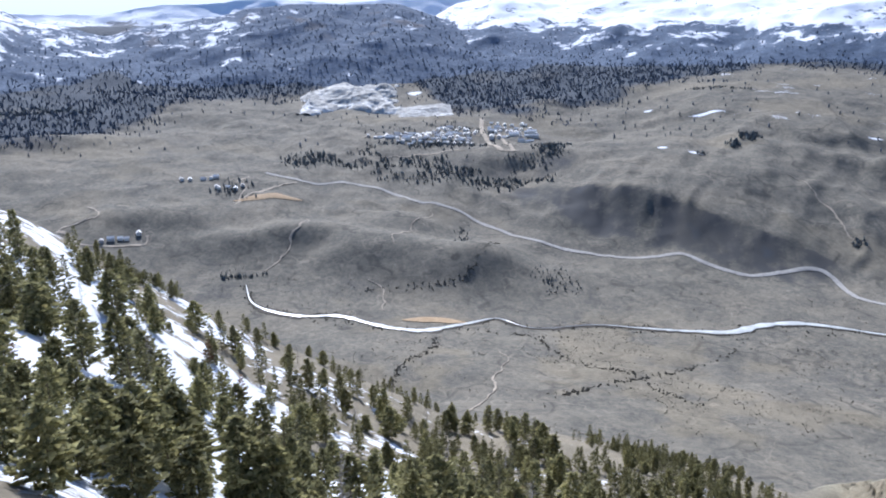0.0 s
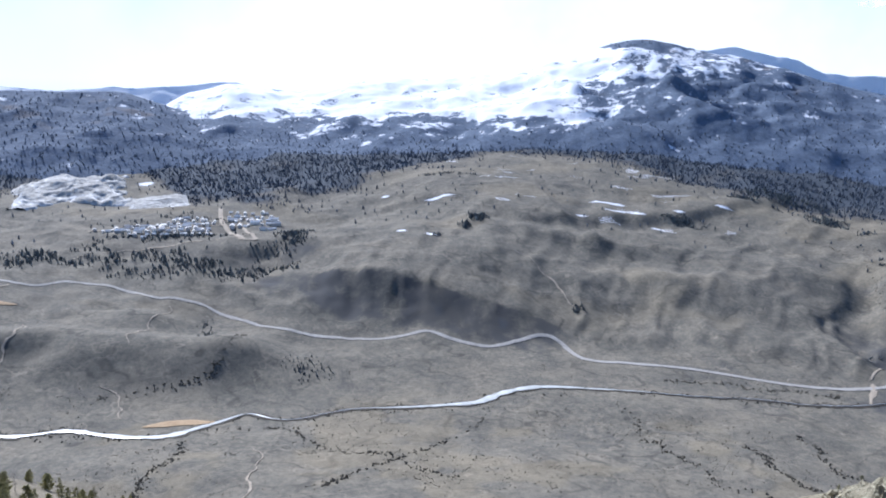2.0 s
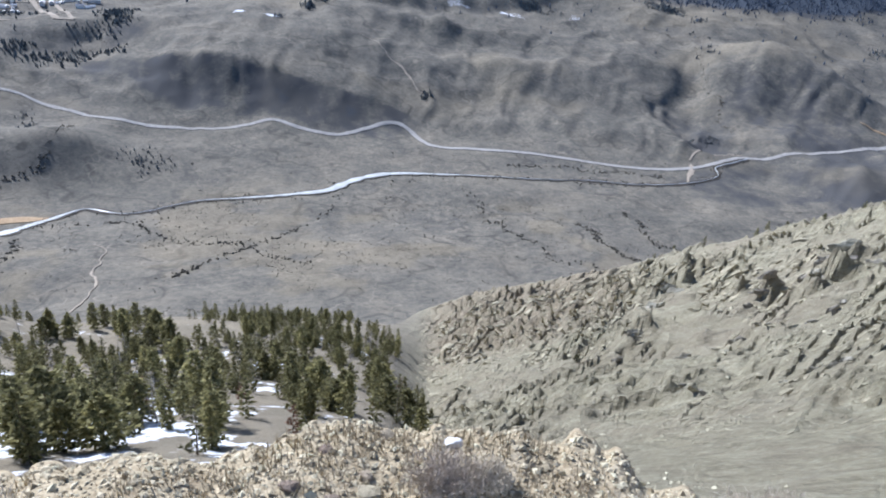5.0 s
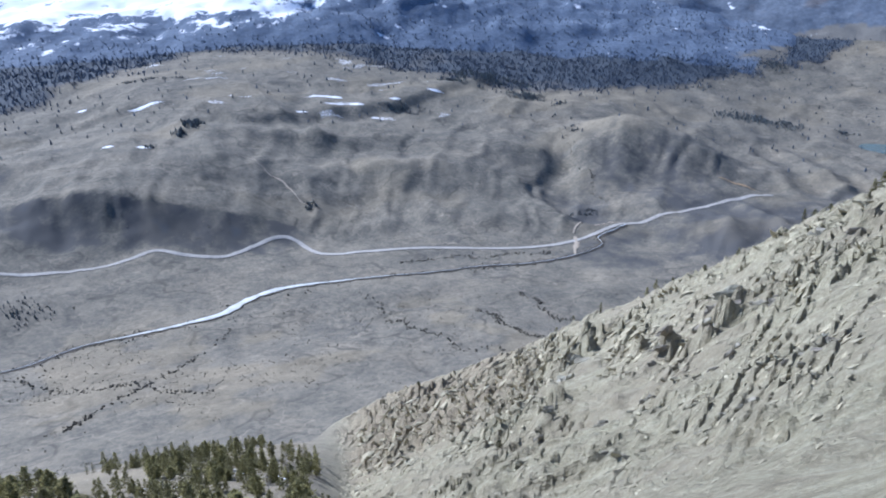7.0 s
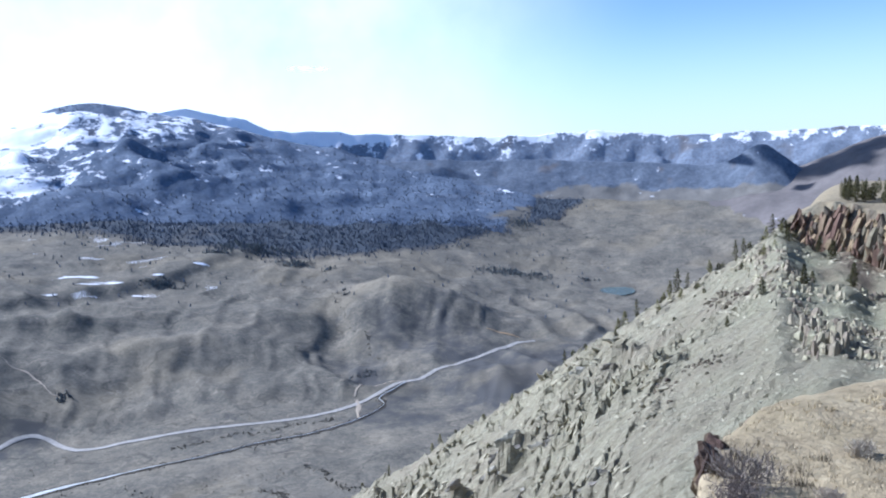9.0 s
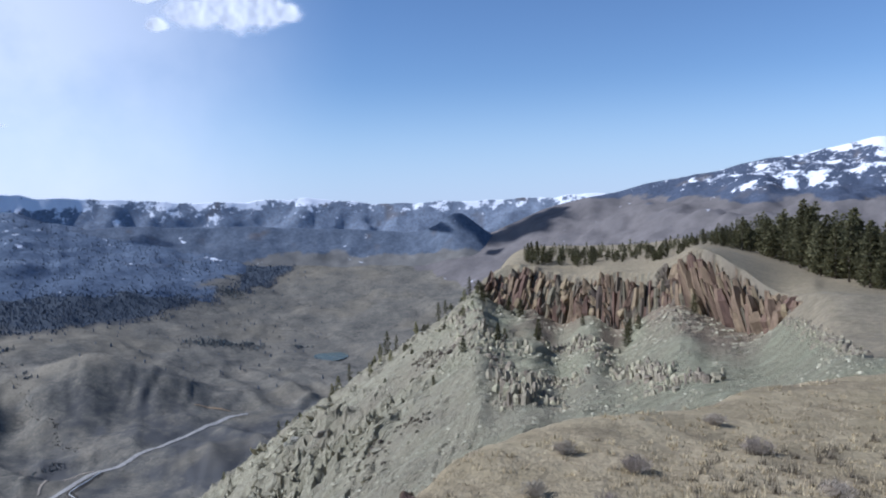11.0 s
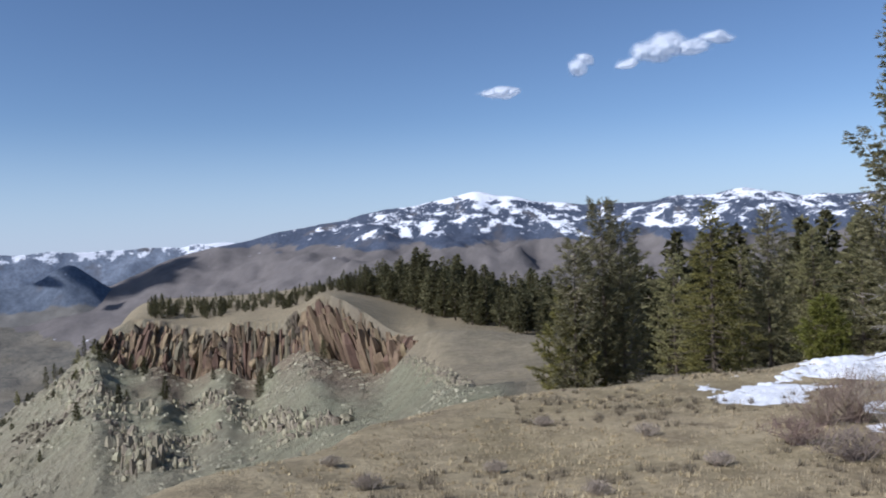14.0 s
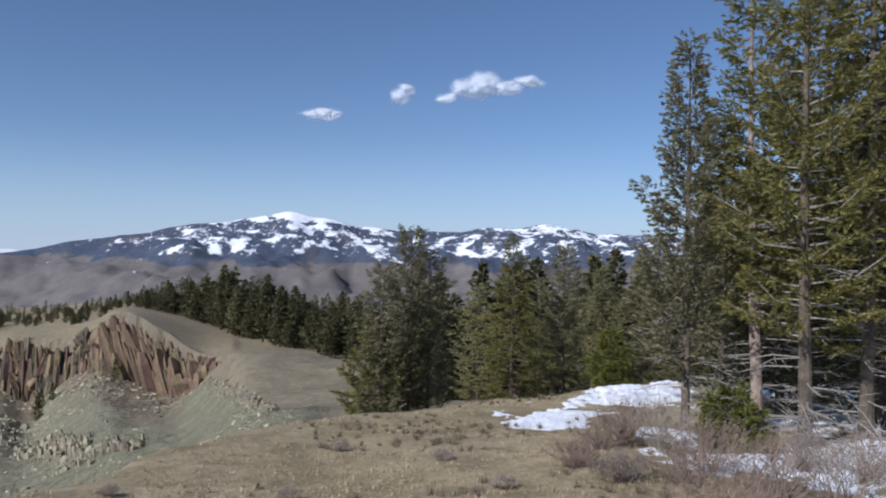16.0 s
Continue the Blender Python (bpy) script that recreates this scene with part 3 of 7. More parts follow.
GREY_ROCK = simple_material("grey_rock", (0.175, 0.162, 0.122), (0.42, 0.39, 0.31), 0.5, relief=0.3, vary=0.25)
TAN_STONE = simple_material("tan_stone", (0.32, 0.25, 0.165), (0.56, 0.47, 0.34), 20, relief=0.01, vary=0.3)
ROAD = simple_material("road", (0.30, 0.285, 0.26), (0.40, 0.38, 0.345), 0.02, rough=1.0, spec=0.0)
TRACK = simple_material("track", (0.26, 0.22, 0.165), (0.40, 0.34, 0.26), 0.05)
SNOW_MAT = simple_material("snow", (0.74, 0.77, 0.82), (0.86, 0.87, 0.90), 1.5, rough=0.6, relief=0.05)
TWIG = simple_material("twigs", (0.15, 0.12, 0.095), (0.32, 0.27, 0.22), 9, vary=0.2)
RED_TWIG = simple_material("reddish_twigs", (0.12, 0.085, 0.068), (0.28, 0.205, 0.165), 9, vary=0.2)


# ---- mesh helpers ----
def mesh_object(name, verts, faces, mat, parent=None, smooth_shade=False):
    me = bpy.data.meshes.new(name)
    me.from_pydata([tuple(v) for v in verts], [], [tuple(f) for f in faces])
    me.materials.append(mat)
    if smooth_shade:
        me.polygons.foreach_set("use_smooth", np.ones(len(me.polygons), bool))
    ob = new(name, me)
    ob.parent = parent
    return ob


def grid_object(name, px, py, pz, mat, covers):
    """One sheet from arrays of shape (rows, columns), with masks of ground cover at its corners."""
    nr, nc = px.shape
    me = bpy.data.meshes.new(name)
    co = np.stack((px, py, pz), -1).reshape(-1, 3).astype(np.float32)
    i = np.arange((nr - 1) * (nc - 1))
    a = (i // (nc - 1)) * nc + i % (nc - 1)
    quads = np.stack((a, a + 1, a + nc + 1, a + nc), -1).astype(np.int32)
    me.vertices.add(len(co))
    me.vertices.foreach_set("co", co.ravel())
    me.loops.add(quads.size)
    me.loops.foreach_set("vertex_index", quads.ravel())
    me.polygons.add(len(quads))
    me.polygons.foreach_set("loop_start", np.arange(0, quads.size, 4, dtype=np.int32))
    me.polygons.foreach_set("loop_total", np.full(len(quads), 4, np.int32))
    me.polygons.foreach_set("use_smooth", np.ones(len(quads), bool))
    me.update()
    for layer, channels in covers.items():
        att = me.color_attributes.new(layer, "FLOAT_COLOR", "POINT")
        rgba = np.ones((nr * nc, 4), np.float32)
        for k, ch in enumerate(channels):
            rgba[:, k] = np.clip(ch, 0, 2).ravel()
        att.data.foreach_set("color", rgba.ravel())
    me.materials.append(mat)
    me.validate()
    return new(name, me)


def strip(name, points, width, mat, up=0.6, n=160, taper=None, ragged=0.12, wander=0.0):
    """A band laid over the land along a smooth line through (heading, distance) points."""
    p = np.array([polar(a, r) for a, r in points])
    t = np.arange(len(p))
    q = np.linspace(0, len(p) - 1, n)
    k = np.clip(q.astype(int), 0, len(p) - 2)
    f = (q - k)[:, None]
    g = lambda j: p[np.clip(j, 0, len(p) - 1)]
    p0, p1, p2, p3 = g(k - 1), g(k), g(k + 1), g(k + 2)
    line = 0.5 * (2 * p1 + (p2 - p0) * f + (2 * p0 - 5 * p1 + 4 * p2 - p3) * f ** 2 + (3 * p1 - p0 - 3 * p2 + p3) * f ** 3)
    d = np.gradient(line, axis=0)
    d /= np.linalg.norm(d, axis=1)[:, None] + 1e-9
    side = np.stack((d[:, 1], -d[:, 0]), -1)
    run = np.concatenate(((0,), np.cumsum(np.linalg.norm(np.diff(line, axis=0), axis=1))))
    line = line + side * (wander * (vnoise(run / 38, 0 * run, 78) + 0.4 * vnoise(run / 14, 0 * run, 79)))[:, None]
    w = np.full(n, float(width)) if taper is None else np.interp(np.linspace(0, 1, n), np.linspace(0, 1, len(taper)), taper)
    w = w * (1 + ragged * vnoise(np.arange(n) * 0.35, np.zeros(n), 77))
    verts = []
    for j in (-0.5, -0.25, 0.25, 0.5):
        xy = line + side * (w * j)[:, None]
        z = land(*to_polar(xy[:, 0], xy[:, 1])) + up * (1 if abs(j) < 0.4 else 0.7)
        verts.append(np.column_stack((xy, z)))
    verts = np.concatenate(verts)
    faces = [(j * n + i, j * n + i + 1, (j + 1) * n + i + 1, (j + 1) * n + i) for j in range(3) for i in range(n - 1)]
    return mesh_object(name, verts, faces, mat, smooth_shade=True)


# ---- ground: one sheet from the lookout to the far hills ----
FOREST = ((-180, 2400), (-44, 2250), (-38, 2300), (-34, 2480), (-30, 2780), (-22, 2800), (-19.5, 3100), (-14, 3070), (-11.4, 2540), (-8.7, 2540), (-4, 2580), (0, 2650), (3.4, 2790), (8.4, 3040), (15.8, 3015), (20.6, 2930), (25, 2780), (28, 2690), (32, 2640), (36, 2640), (40, 2820), (44.3, 2974), (48, 3380), (52, 3560), (56, 4300), (180, 4700))
forest_r = by_heading([f[0] for f in FOREST], [f[1] for f in FOREST], 0.6)

az_cols = np.concatenate((np.arange(-180, -52, 6.0), np.concatenate((np.arange(-52, 92, 0.22), np.arange(92, 138, 0.4))), np.arange(138, 180.1, 6.0)))
az_cols[-1] = 180.0
r_rows = np.concatenate(((0.004,), np.geomspace(0.25, 10, 110), np.geomspace(10, 370, 300)[1:], np.linspace(370, 700, 18)[1:],
                         np.linspace(700, 2700, 235)[1:], np.linspace(2700, 4800, 70)[1:]))
AZ, RR = np.meshgrid(az_cols, r_rows)
GX, GY = polar(AZ, RR)
middle = int(np.searchsorted(r_rows, 600))
GZ = np.vstack((land(AZ[:middle], RR[:middle]), land(AZ[middle:], RR[middle:])))
crest = crest_r(AZ)
rim = rim_r(AZ)
left_slope = (1 - smooth(14, 18, AZ)) * smooth(rim + 1, rim + 6, RR) * (1 - smooth(crest + 20, crest + 80, RR))
snow = left_slope * (0.24 + 0.33 * (1 - smooth(-32, -22, AZ)) + 0.5 * fbm(GX / 11, GY / 11, 3, 71) - 0.15 * smooth(110, 190, RR))
for sa, sr, sw in ((-36, 49, 12), (-41, 93, 14), (-43, 50, 12), (-19, 82, 11), (-15, 79, 12), (-45, 22, 6), (-34, 36, 8), (-37, 99, 14), (-25, 160, 12), (-13, 64, 9), (-9, 67, 10), (-5, 57, 8), (-20, 52, 9), (4, 118, 10), (9, 116, 10), (-1, 85, 8), (-31, 75, 10), (-28, 110, 10)):
    sx, sy = polar(sa, sr)
    snow = snow + left_slope * 0.26 * np.exp(-((GX - sx) ** 2 + (GY - sy) ** 2) / sw ** 2)
snow = snow + left_slope * 0.34 * fbm(GX / 3.5, GY / 3.5, 3, 65) + left_slope * (0.16 * (1 - smooth(70, 100, RR)) * smooth(-30, -22, AZ) - 0.06)
for sa, sr, wa, wr in ((6.7, 2391, 1.3, 9), (3.9, 2002, 0.5, 9), (6.2, 1968, 0.7, 9), (18.7, 2433, 1.3, 8), (17.2, 2298, 0.5, 7), (19.5, 2354, 0.9, 7), (21.3, 2367, 0.5, 9), (22.5, 2308, 0.4, 12), (24.0, 2433, 0.5, 8), (26.9, 2531, 0.7, 8), (2.7, 2489, 0.4, 9), (7.6, 2927, 0.8, 18), (12, 2990, 1.2, 15), (-14, 2905, 0.7, 25)):
    snow = snow + 0.95 * np.exp(-((AZ - sa) / wa) ** 2 - ((RR - sr) / wr) ** 2)
snow *= 1 - 0.3 * (1 - smooth(-43, -38, AZ)) * (1 - smooth(20, 35, RR))
snow += 0.45 * smooth(1900, 2300, RR) * (1 - smooth(30, 38, AZ)) * smooth(6, 10, AZ) * smooth(0.35, 0.6, fbm(GX / 90, GY / 60, 3, 72))
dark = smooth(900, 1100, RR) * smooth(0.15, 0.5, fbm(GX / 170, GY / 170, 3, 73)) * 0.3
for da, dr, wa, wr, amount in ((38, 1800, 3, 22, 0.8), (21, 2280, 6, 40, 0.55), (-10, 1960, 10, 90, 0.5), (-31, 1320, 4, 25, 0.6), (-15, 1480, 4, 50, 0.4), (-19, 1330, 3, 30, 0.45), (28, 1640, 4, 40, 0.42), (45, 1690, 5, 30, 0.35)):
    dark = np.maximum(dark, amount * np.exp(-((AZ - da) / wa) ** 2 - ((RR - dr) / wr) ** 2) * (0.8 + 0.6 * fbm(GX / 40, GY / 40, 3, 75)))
# shade over the right-hand valley floor, put into the ground colour
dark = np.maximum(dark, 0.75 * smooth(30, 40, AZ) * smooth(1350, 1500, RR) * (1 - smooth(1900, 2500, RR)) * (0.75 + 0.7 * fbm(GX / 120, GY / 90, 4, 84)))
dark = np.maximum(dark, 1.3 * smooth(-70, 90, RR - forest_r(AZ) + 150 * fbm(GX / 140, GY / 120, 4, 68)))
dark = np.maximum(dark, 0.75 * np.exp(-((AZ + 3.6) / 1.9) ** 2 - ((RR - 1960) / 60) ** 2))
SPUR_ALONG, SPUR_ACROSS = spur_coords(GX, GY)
# near face of the spur: its brush and its shade, both as colour
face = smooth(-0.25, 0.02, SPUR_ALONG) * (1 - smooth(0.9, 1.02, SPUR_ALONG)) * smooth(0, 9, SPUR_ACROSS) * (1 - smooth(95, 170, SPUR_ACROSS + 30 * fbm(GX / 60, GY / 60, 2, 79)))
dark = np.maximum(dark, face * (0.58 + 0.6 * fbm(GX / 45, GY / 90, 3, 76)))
screes = smooth(15, 20, AZ) * (1 - smooth(96, 100, AZ)) * smooth(rim + 0.3, rim + 1.5, RR) * (1 - smooth(crest - 2, crest + 6 - 4 * plateau(AZ), RR))
ledge_r = np.interp(AZ, (88, 89, 91.5, 94, 97), (143, 128, 90, 63, 45))
above_ledge = smooth(88.0, 89.0, AZ) * smooth(ledge_r - 1.5, ledge_r + 1.5, RR)
screes = screes * (1 - above_ledge) * (1 - smooth(95, 99, AZ))
gold = smooth(40, 56, AZ) * (1 - smooth(rim + 0.4, rim + 1.5, RR)) + plateau(AZ) * smooth(crest - 1, crest + 3, RR) * (1 - smooth(450, 600, RR)) * 0.75
gold = np.maximum(gold, 0.24 * smooth(0.08, 0.3, fbm(GX / 110, GY / 90, 4, 77)) * smooth(720, 800, RR) * (1 - smooth(1150, 1350, RR)))
gold = np.maximum(gold, 0.16 * smooth(0.1, 0.4, fbm(GX / 260, GY / 160, 4, 78)) * smooth(1500, 1700, RR))
gold = np.maximum(gold, np.maximum(above_ledge, smooth(95, 99, AZ)) * (1 - smooth(450, 600, RR)) * (0.9 - 0.3 * smooth(rim + 1, rim + 12, RR)))
gold = gold * (1 - smooth(146, 172, AZ))
sand = (1 - smooth(36, 52, AZ) + smooth(146, 172, AZ)) * (1 - smooth(rim + 0.8, rim + 2.2, RR)) + left_slope * 0.35
talus = cliff_h(AZ) / 11 * smooth(crest - 95, crest - 15, RR) * (0.62 + 0.7 * fbm(AZ / 2.2, RR / 60, 2, 74)) * (1 - smooth(crest, crest + 3, RR))
talus += screes * (1 - smooth(28, 46, AZ + 5 * fbm(GX / 30, GY / 30, 3, 69))) * smooth(90, 200, RR) * 0.5
cliff_rock = smooth(1.5, 4, cliff_h(AZ)) * smooth(crest - 4.5, crest - 2.5, RR) * (1 - smooth(crest - 0.6, crest + 0.4, RR))
cliff_rock = np.maximum(cliff_rock, smooth(57.5, 59.5, AZ) * (1 - smooth(64, 67, AZ)) * smooth(rim - 0.05, rim + 0.15, RR) * (1 - smooth(rim + 2.5, rim + 4, RR)) * 1.2)
shale_green = smooth(60, 70, AZ) * (0.8 + 0.6 * fbm(GX / 30, GY / 30, 2, 67))
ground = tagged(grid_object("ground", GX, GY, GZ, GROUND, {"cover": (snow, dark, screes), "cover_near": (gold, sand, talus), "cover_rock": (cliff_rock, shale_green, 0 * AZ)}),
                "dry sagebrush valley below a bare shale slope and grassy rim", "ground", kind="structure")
# the shale breaks along sharp edges, so its facets stay unsmoothed
jagged = (screes > 0.5) & (RR > 32) & (AZ < 66) & (fbm(GX / 26, GY / 26, 3, 145) > -0.08)
ground.data.polygons.foreach_set("use_smooth", ~jagged[:-1, :-1].ravel())


# ---- mountains ----
def mountain(name, label, skyline, r0, r1, base, mat, snow_at, wood_at, seed, rough=1.0, step=0.3, snow_by=None, carve=None, bow=-0.25, bare_foot=None):
    """A range that rises from r0 to a skyline of (heading, elevation) at r1 and falls behind it."""
    ks = np.array(skyline, float)
    az = np.arange(ks[0, 0], ks[-1, 0] + 0.01, step)
    s = np.concatenate((np.linspace(0, 1, 70), (1.03, 1.08)))
    A, S = np.meshgrid(az, s)
    top = by_heading(ks[:, 0], ks[:, 1], 0.45)(A)
    top = top + rough * 0.13 * fbm(A / 1.6, 0 * A, 4, seed)
    ztop = r1 * np.tan(np.radians(top))
    fade = smooth(ks[0, 0], ks[0, 0] + 3, A) * (1 - smooth(ks[-1, 0] - 3, ks[-1, 0], A))
    R = r0 + (r1 - r0) * np.minimum(S, 1) + (S > 1) * (S - 1) * 2200
    X, Y = polar(A, R)
    rise = np.clip(S, 0, 1)
    floor = land(A, R) - EYE - 18
    tall = ztop - (land(A, 0 * A + r1) - EYE - 18)
    Z = floor + tall * ((1 + bow) * rise - bow * rise ** 2)
    relief = tall * 0.16 * np.sin(np.pi * np.clip(S, 0, 1)) ** 0.8
    Z = Z + rough * np.maximum(relief, 0) * (ridged(X / 420 + 0.3 * fbm(X / 200, Y / 200, 2, seed + 9), Y / 420, 4, seed + 1, 0.12) + 0.4 * fbm(X / 120, Y / 120, 3, seed + 2) - 0.2)
    Z = np.where(S > 1, ztop - (S - 1) * 3000, Z)
    Z = floor + (Z - floor) * fade
    el = np.degrees(np.arctan2(Z, R))
    mottled = fbm(X / 160, Y / 160, 4, seed + 3)
    sn = smooth(snow_at[0], snow_at[1], el + 0.8 * mottled) * snow_at[2] + smooth(snow_at[3], snow_at[4], el + 0.4 * mottled) * snow_at[5]
    if snow_by is not None:
        sn = sn * by_heading(snow_by[0], snow_by[1], 0.8)(A)
    if carve is not None:
        sn = sn * carve(A, el + 0.35 * mottled)
    wd = smooth(wood_at[0], wood_at[1], el + 0.7 * mottled) * wood_at[2]
    if bare_foot is not None:
        wd = wd * (1 - smooth(bare_foot[0], bare_foot[1], A + 3 * mottled) * (1 - smooth(bare_foot[2], bare_foot[3], el + 0.7 * mottled)))
    rock = smooth(0.35, 0.6, fbm(X / 90, Y / 90, 3, seed + 5)) * smooth(0.3, 0.9, rise)
    ob = grid_object(name, X, Y, Z + EYE, mat, {"cover": (sn, wd, rock)})
    RANGES.append((A, R, Z + EYE, sn, wd))
    return tagged(ob, label, "mountain", kind="structure")


RANGES = []


# distance haze is put into these colours: bluish woods, paler far slopes
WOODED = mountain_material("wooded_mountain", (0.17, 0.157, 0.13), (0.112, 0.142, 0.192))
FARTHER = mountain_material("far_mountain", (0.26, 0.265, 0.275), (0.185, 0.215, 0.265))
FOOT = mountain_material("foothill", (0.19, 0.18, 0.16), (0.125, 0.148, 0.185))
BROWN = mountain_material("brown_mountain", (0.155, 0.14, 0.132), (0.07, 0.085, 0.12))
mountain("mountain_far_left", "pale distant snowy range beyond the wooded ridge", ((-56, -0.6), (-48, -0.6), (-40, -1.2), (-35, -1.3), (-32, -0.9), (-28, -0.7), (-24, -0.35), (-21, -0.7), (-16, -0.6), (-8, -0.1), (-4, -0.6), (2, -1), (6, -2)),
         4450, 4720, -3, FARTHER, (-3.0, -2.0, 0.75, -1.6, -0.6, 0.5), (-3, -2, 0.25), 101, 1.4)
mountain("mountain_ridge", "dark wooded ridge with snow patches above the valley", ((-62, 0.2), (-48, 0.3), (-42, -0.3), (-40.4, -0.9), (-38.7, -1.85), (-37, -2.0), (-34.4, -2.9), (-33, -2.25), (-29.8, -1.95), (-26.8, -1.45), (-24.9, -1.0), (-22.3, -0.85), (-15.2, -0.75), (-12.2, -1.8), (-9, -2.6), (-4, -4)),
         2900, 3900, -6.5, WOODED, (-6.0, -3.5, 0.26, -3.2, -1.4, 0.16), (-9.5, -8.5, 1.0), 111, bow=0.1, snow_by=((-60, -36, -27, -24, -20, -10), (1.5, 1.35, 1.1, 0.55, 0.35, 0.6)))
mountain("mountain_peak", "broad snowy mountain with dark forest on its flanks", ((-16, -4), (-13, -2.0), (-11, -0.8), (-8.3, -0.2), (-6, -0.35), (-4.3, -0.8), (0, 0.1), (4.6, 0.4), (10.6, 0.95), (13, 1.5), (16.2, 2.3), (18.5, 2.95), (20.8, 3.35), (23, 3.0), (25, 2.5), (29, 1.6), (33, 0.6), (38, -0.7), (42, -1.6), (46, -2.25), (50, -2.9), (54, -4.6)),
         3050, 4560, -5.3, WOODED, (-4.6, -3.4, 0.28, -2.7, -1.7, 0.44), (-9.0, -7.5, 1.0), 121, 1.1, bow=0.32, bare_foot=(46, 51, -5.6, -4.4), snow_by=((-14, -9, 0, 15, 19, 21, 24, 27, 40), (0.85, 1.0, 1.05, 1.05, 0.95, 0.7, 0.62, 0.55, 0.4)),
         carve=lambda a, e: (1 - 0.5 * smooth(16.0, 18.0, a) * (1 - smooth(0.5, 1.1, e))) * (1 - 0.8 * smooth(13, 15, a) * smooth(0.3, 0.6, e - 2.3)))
mountain("mountain_back", "distant range tinted haze blue with snowy crest", ((18, 1), (24, 2.5), (26.4, 2.95), (28.5, 2.4), (30.1, 2.1), (33, 1.1), (39, 0.8), (47, 0.2), (56, 0.33), (60, -0.1), (68, 0), (72, 0.1), (76, 0.2), (84, 0)),
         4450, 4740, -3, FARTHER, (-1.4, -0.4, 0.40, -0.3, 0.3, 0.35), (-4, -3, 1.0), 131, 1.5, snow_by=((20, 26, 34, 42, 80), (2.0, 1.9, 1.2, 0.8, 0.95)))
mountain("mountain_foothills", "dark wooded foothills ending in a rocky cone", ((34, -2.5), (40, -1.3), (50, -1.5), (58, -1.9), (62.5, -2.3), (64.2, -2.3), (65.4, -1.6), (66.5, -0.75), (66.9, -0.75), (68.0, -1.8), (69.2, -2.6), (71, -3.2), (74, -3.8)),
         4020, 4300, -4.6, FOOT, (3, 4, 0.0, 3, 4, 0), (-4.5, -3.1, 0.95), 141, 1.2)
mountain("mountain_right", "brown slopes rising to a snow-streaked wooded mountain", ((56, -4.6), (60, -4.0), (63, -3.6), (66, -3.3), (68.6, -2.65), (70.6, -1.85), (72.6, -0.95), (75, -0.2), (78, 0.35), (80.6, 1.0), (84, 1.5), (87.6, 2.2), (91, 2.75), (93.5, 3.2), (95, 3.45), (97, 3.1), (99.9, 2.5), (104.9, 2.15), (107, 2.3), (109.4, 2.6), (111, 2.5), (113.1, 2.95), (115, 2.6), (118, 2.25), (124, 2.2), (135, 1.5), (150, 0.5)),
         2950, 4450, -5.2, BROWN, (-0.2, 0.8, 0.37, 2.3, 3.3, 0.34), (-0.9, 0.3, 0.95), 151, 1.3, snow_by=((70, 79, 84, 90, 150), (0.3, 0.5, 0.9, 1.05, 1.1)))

# ---- water and roads ----
def water_material(name, colour, rough):
    m, n, b = material(name, rough, spec=0.6)
    n.links.new(ramp(n, tex(n, 0.05, 4), ((0.35, tuple(v * 0.7 for v in colour)), (0.65, colour))), b.inputs["Base Color"])
    bump(n, b, tex(n, 0.4, 4, 0.6), 0.5, 0.5)
    return m


RIVER = water_material("river_water", (0.60, 0.61, 0.57), 0.35)
POND = water_material("pond_water", (0.085, 0.125, 0.115), 0.12)
RIVER_LINE = ((-27.1, 1345), (-26.8, 1278), (-25.4, 1229), (-22.9, 1198), (-20.2, 1193), (-18.0, 1158), (-15.8, 1129), (-13.1, 1119), (-10.4, 1163), (-7.7, 1203), (-4.8, 1166), (-0.2, 1200), (3.3, 1200), (6.2, 1205), (9.8, 1229), (12.1, 1281), (14.4, 1312), (17.3, 1322), (21.6, 1327), (25.9, 1344), (30.1, 1386), (34.1, 1420), (37.6, 1494), (39.4, 1560), (39.2, 1616), (41.1, 1704))
BANK = simple_material("river_bank", (0.03, 0.027, 0.022), (0.085, 0.07, 0.052), 0.05)
tagged(strip("river_bank", RIVER_LINE, 20, BANK, 1.1, 420, (10, 20, 15, 17, 24, 14, 12, 16, 22, 20, 12, 10, 12, 10, 12), 0.5), "dark brushy banks along the river", "river bank", kind="structure")
tagged(strip("river", RIVER_LINE,
             14, RIVER, 2.0, 420, (2, 6, 9, 13, 16, 3, 1.2, 6, 17, 13, 3, 1.2, 1.8, 1.2, 3), 0.35), "shallow pale river winding through the valley", "river", kind="structure")
tagged(strip("road", ((-25.0, 1922), (-22.2, 1846), (-19.7, 1843), (-17.2, 1807), (-15.6, 1767), (-13.9, 1709), (-12.2, 1692), (-10.0, 1662), (-7.8, 1606), (-6.1, 1567), (-2.6, 1530), (1.6, 1513), (5.7, 1535), (7.7, 1511), (10.9, 1496), (14.4, 1555), (16.1, 1547), (17.9, 1474), (21.4, 1474), (25.6, 1491), (29.8, 1498), (33.8, 1518), (37.5, 1580), (40.3, 1692), (42.4, 1730), (45.4, 1810), (48.2, 1930), (51, 2010)),
             11, ROAD, 1.2, 420), "pale two-lane road curving along the valley", "road", kind="structure")
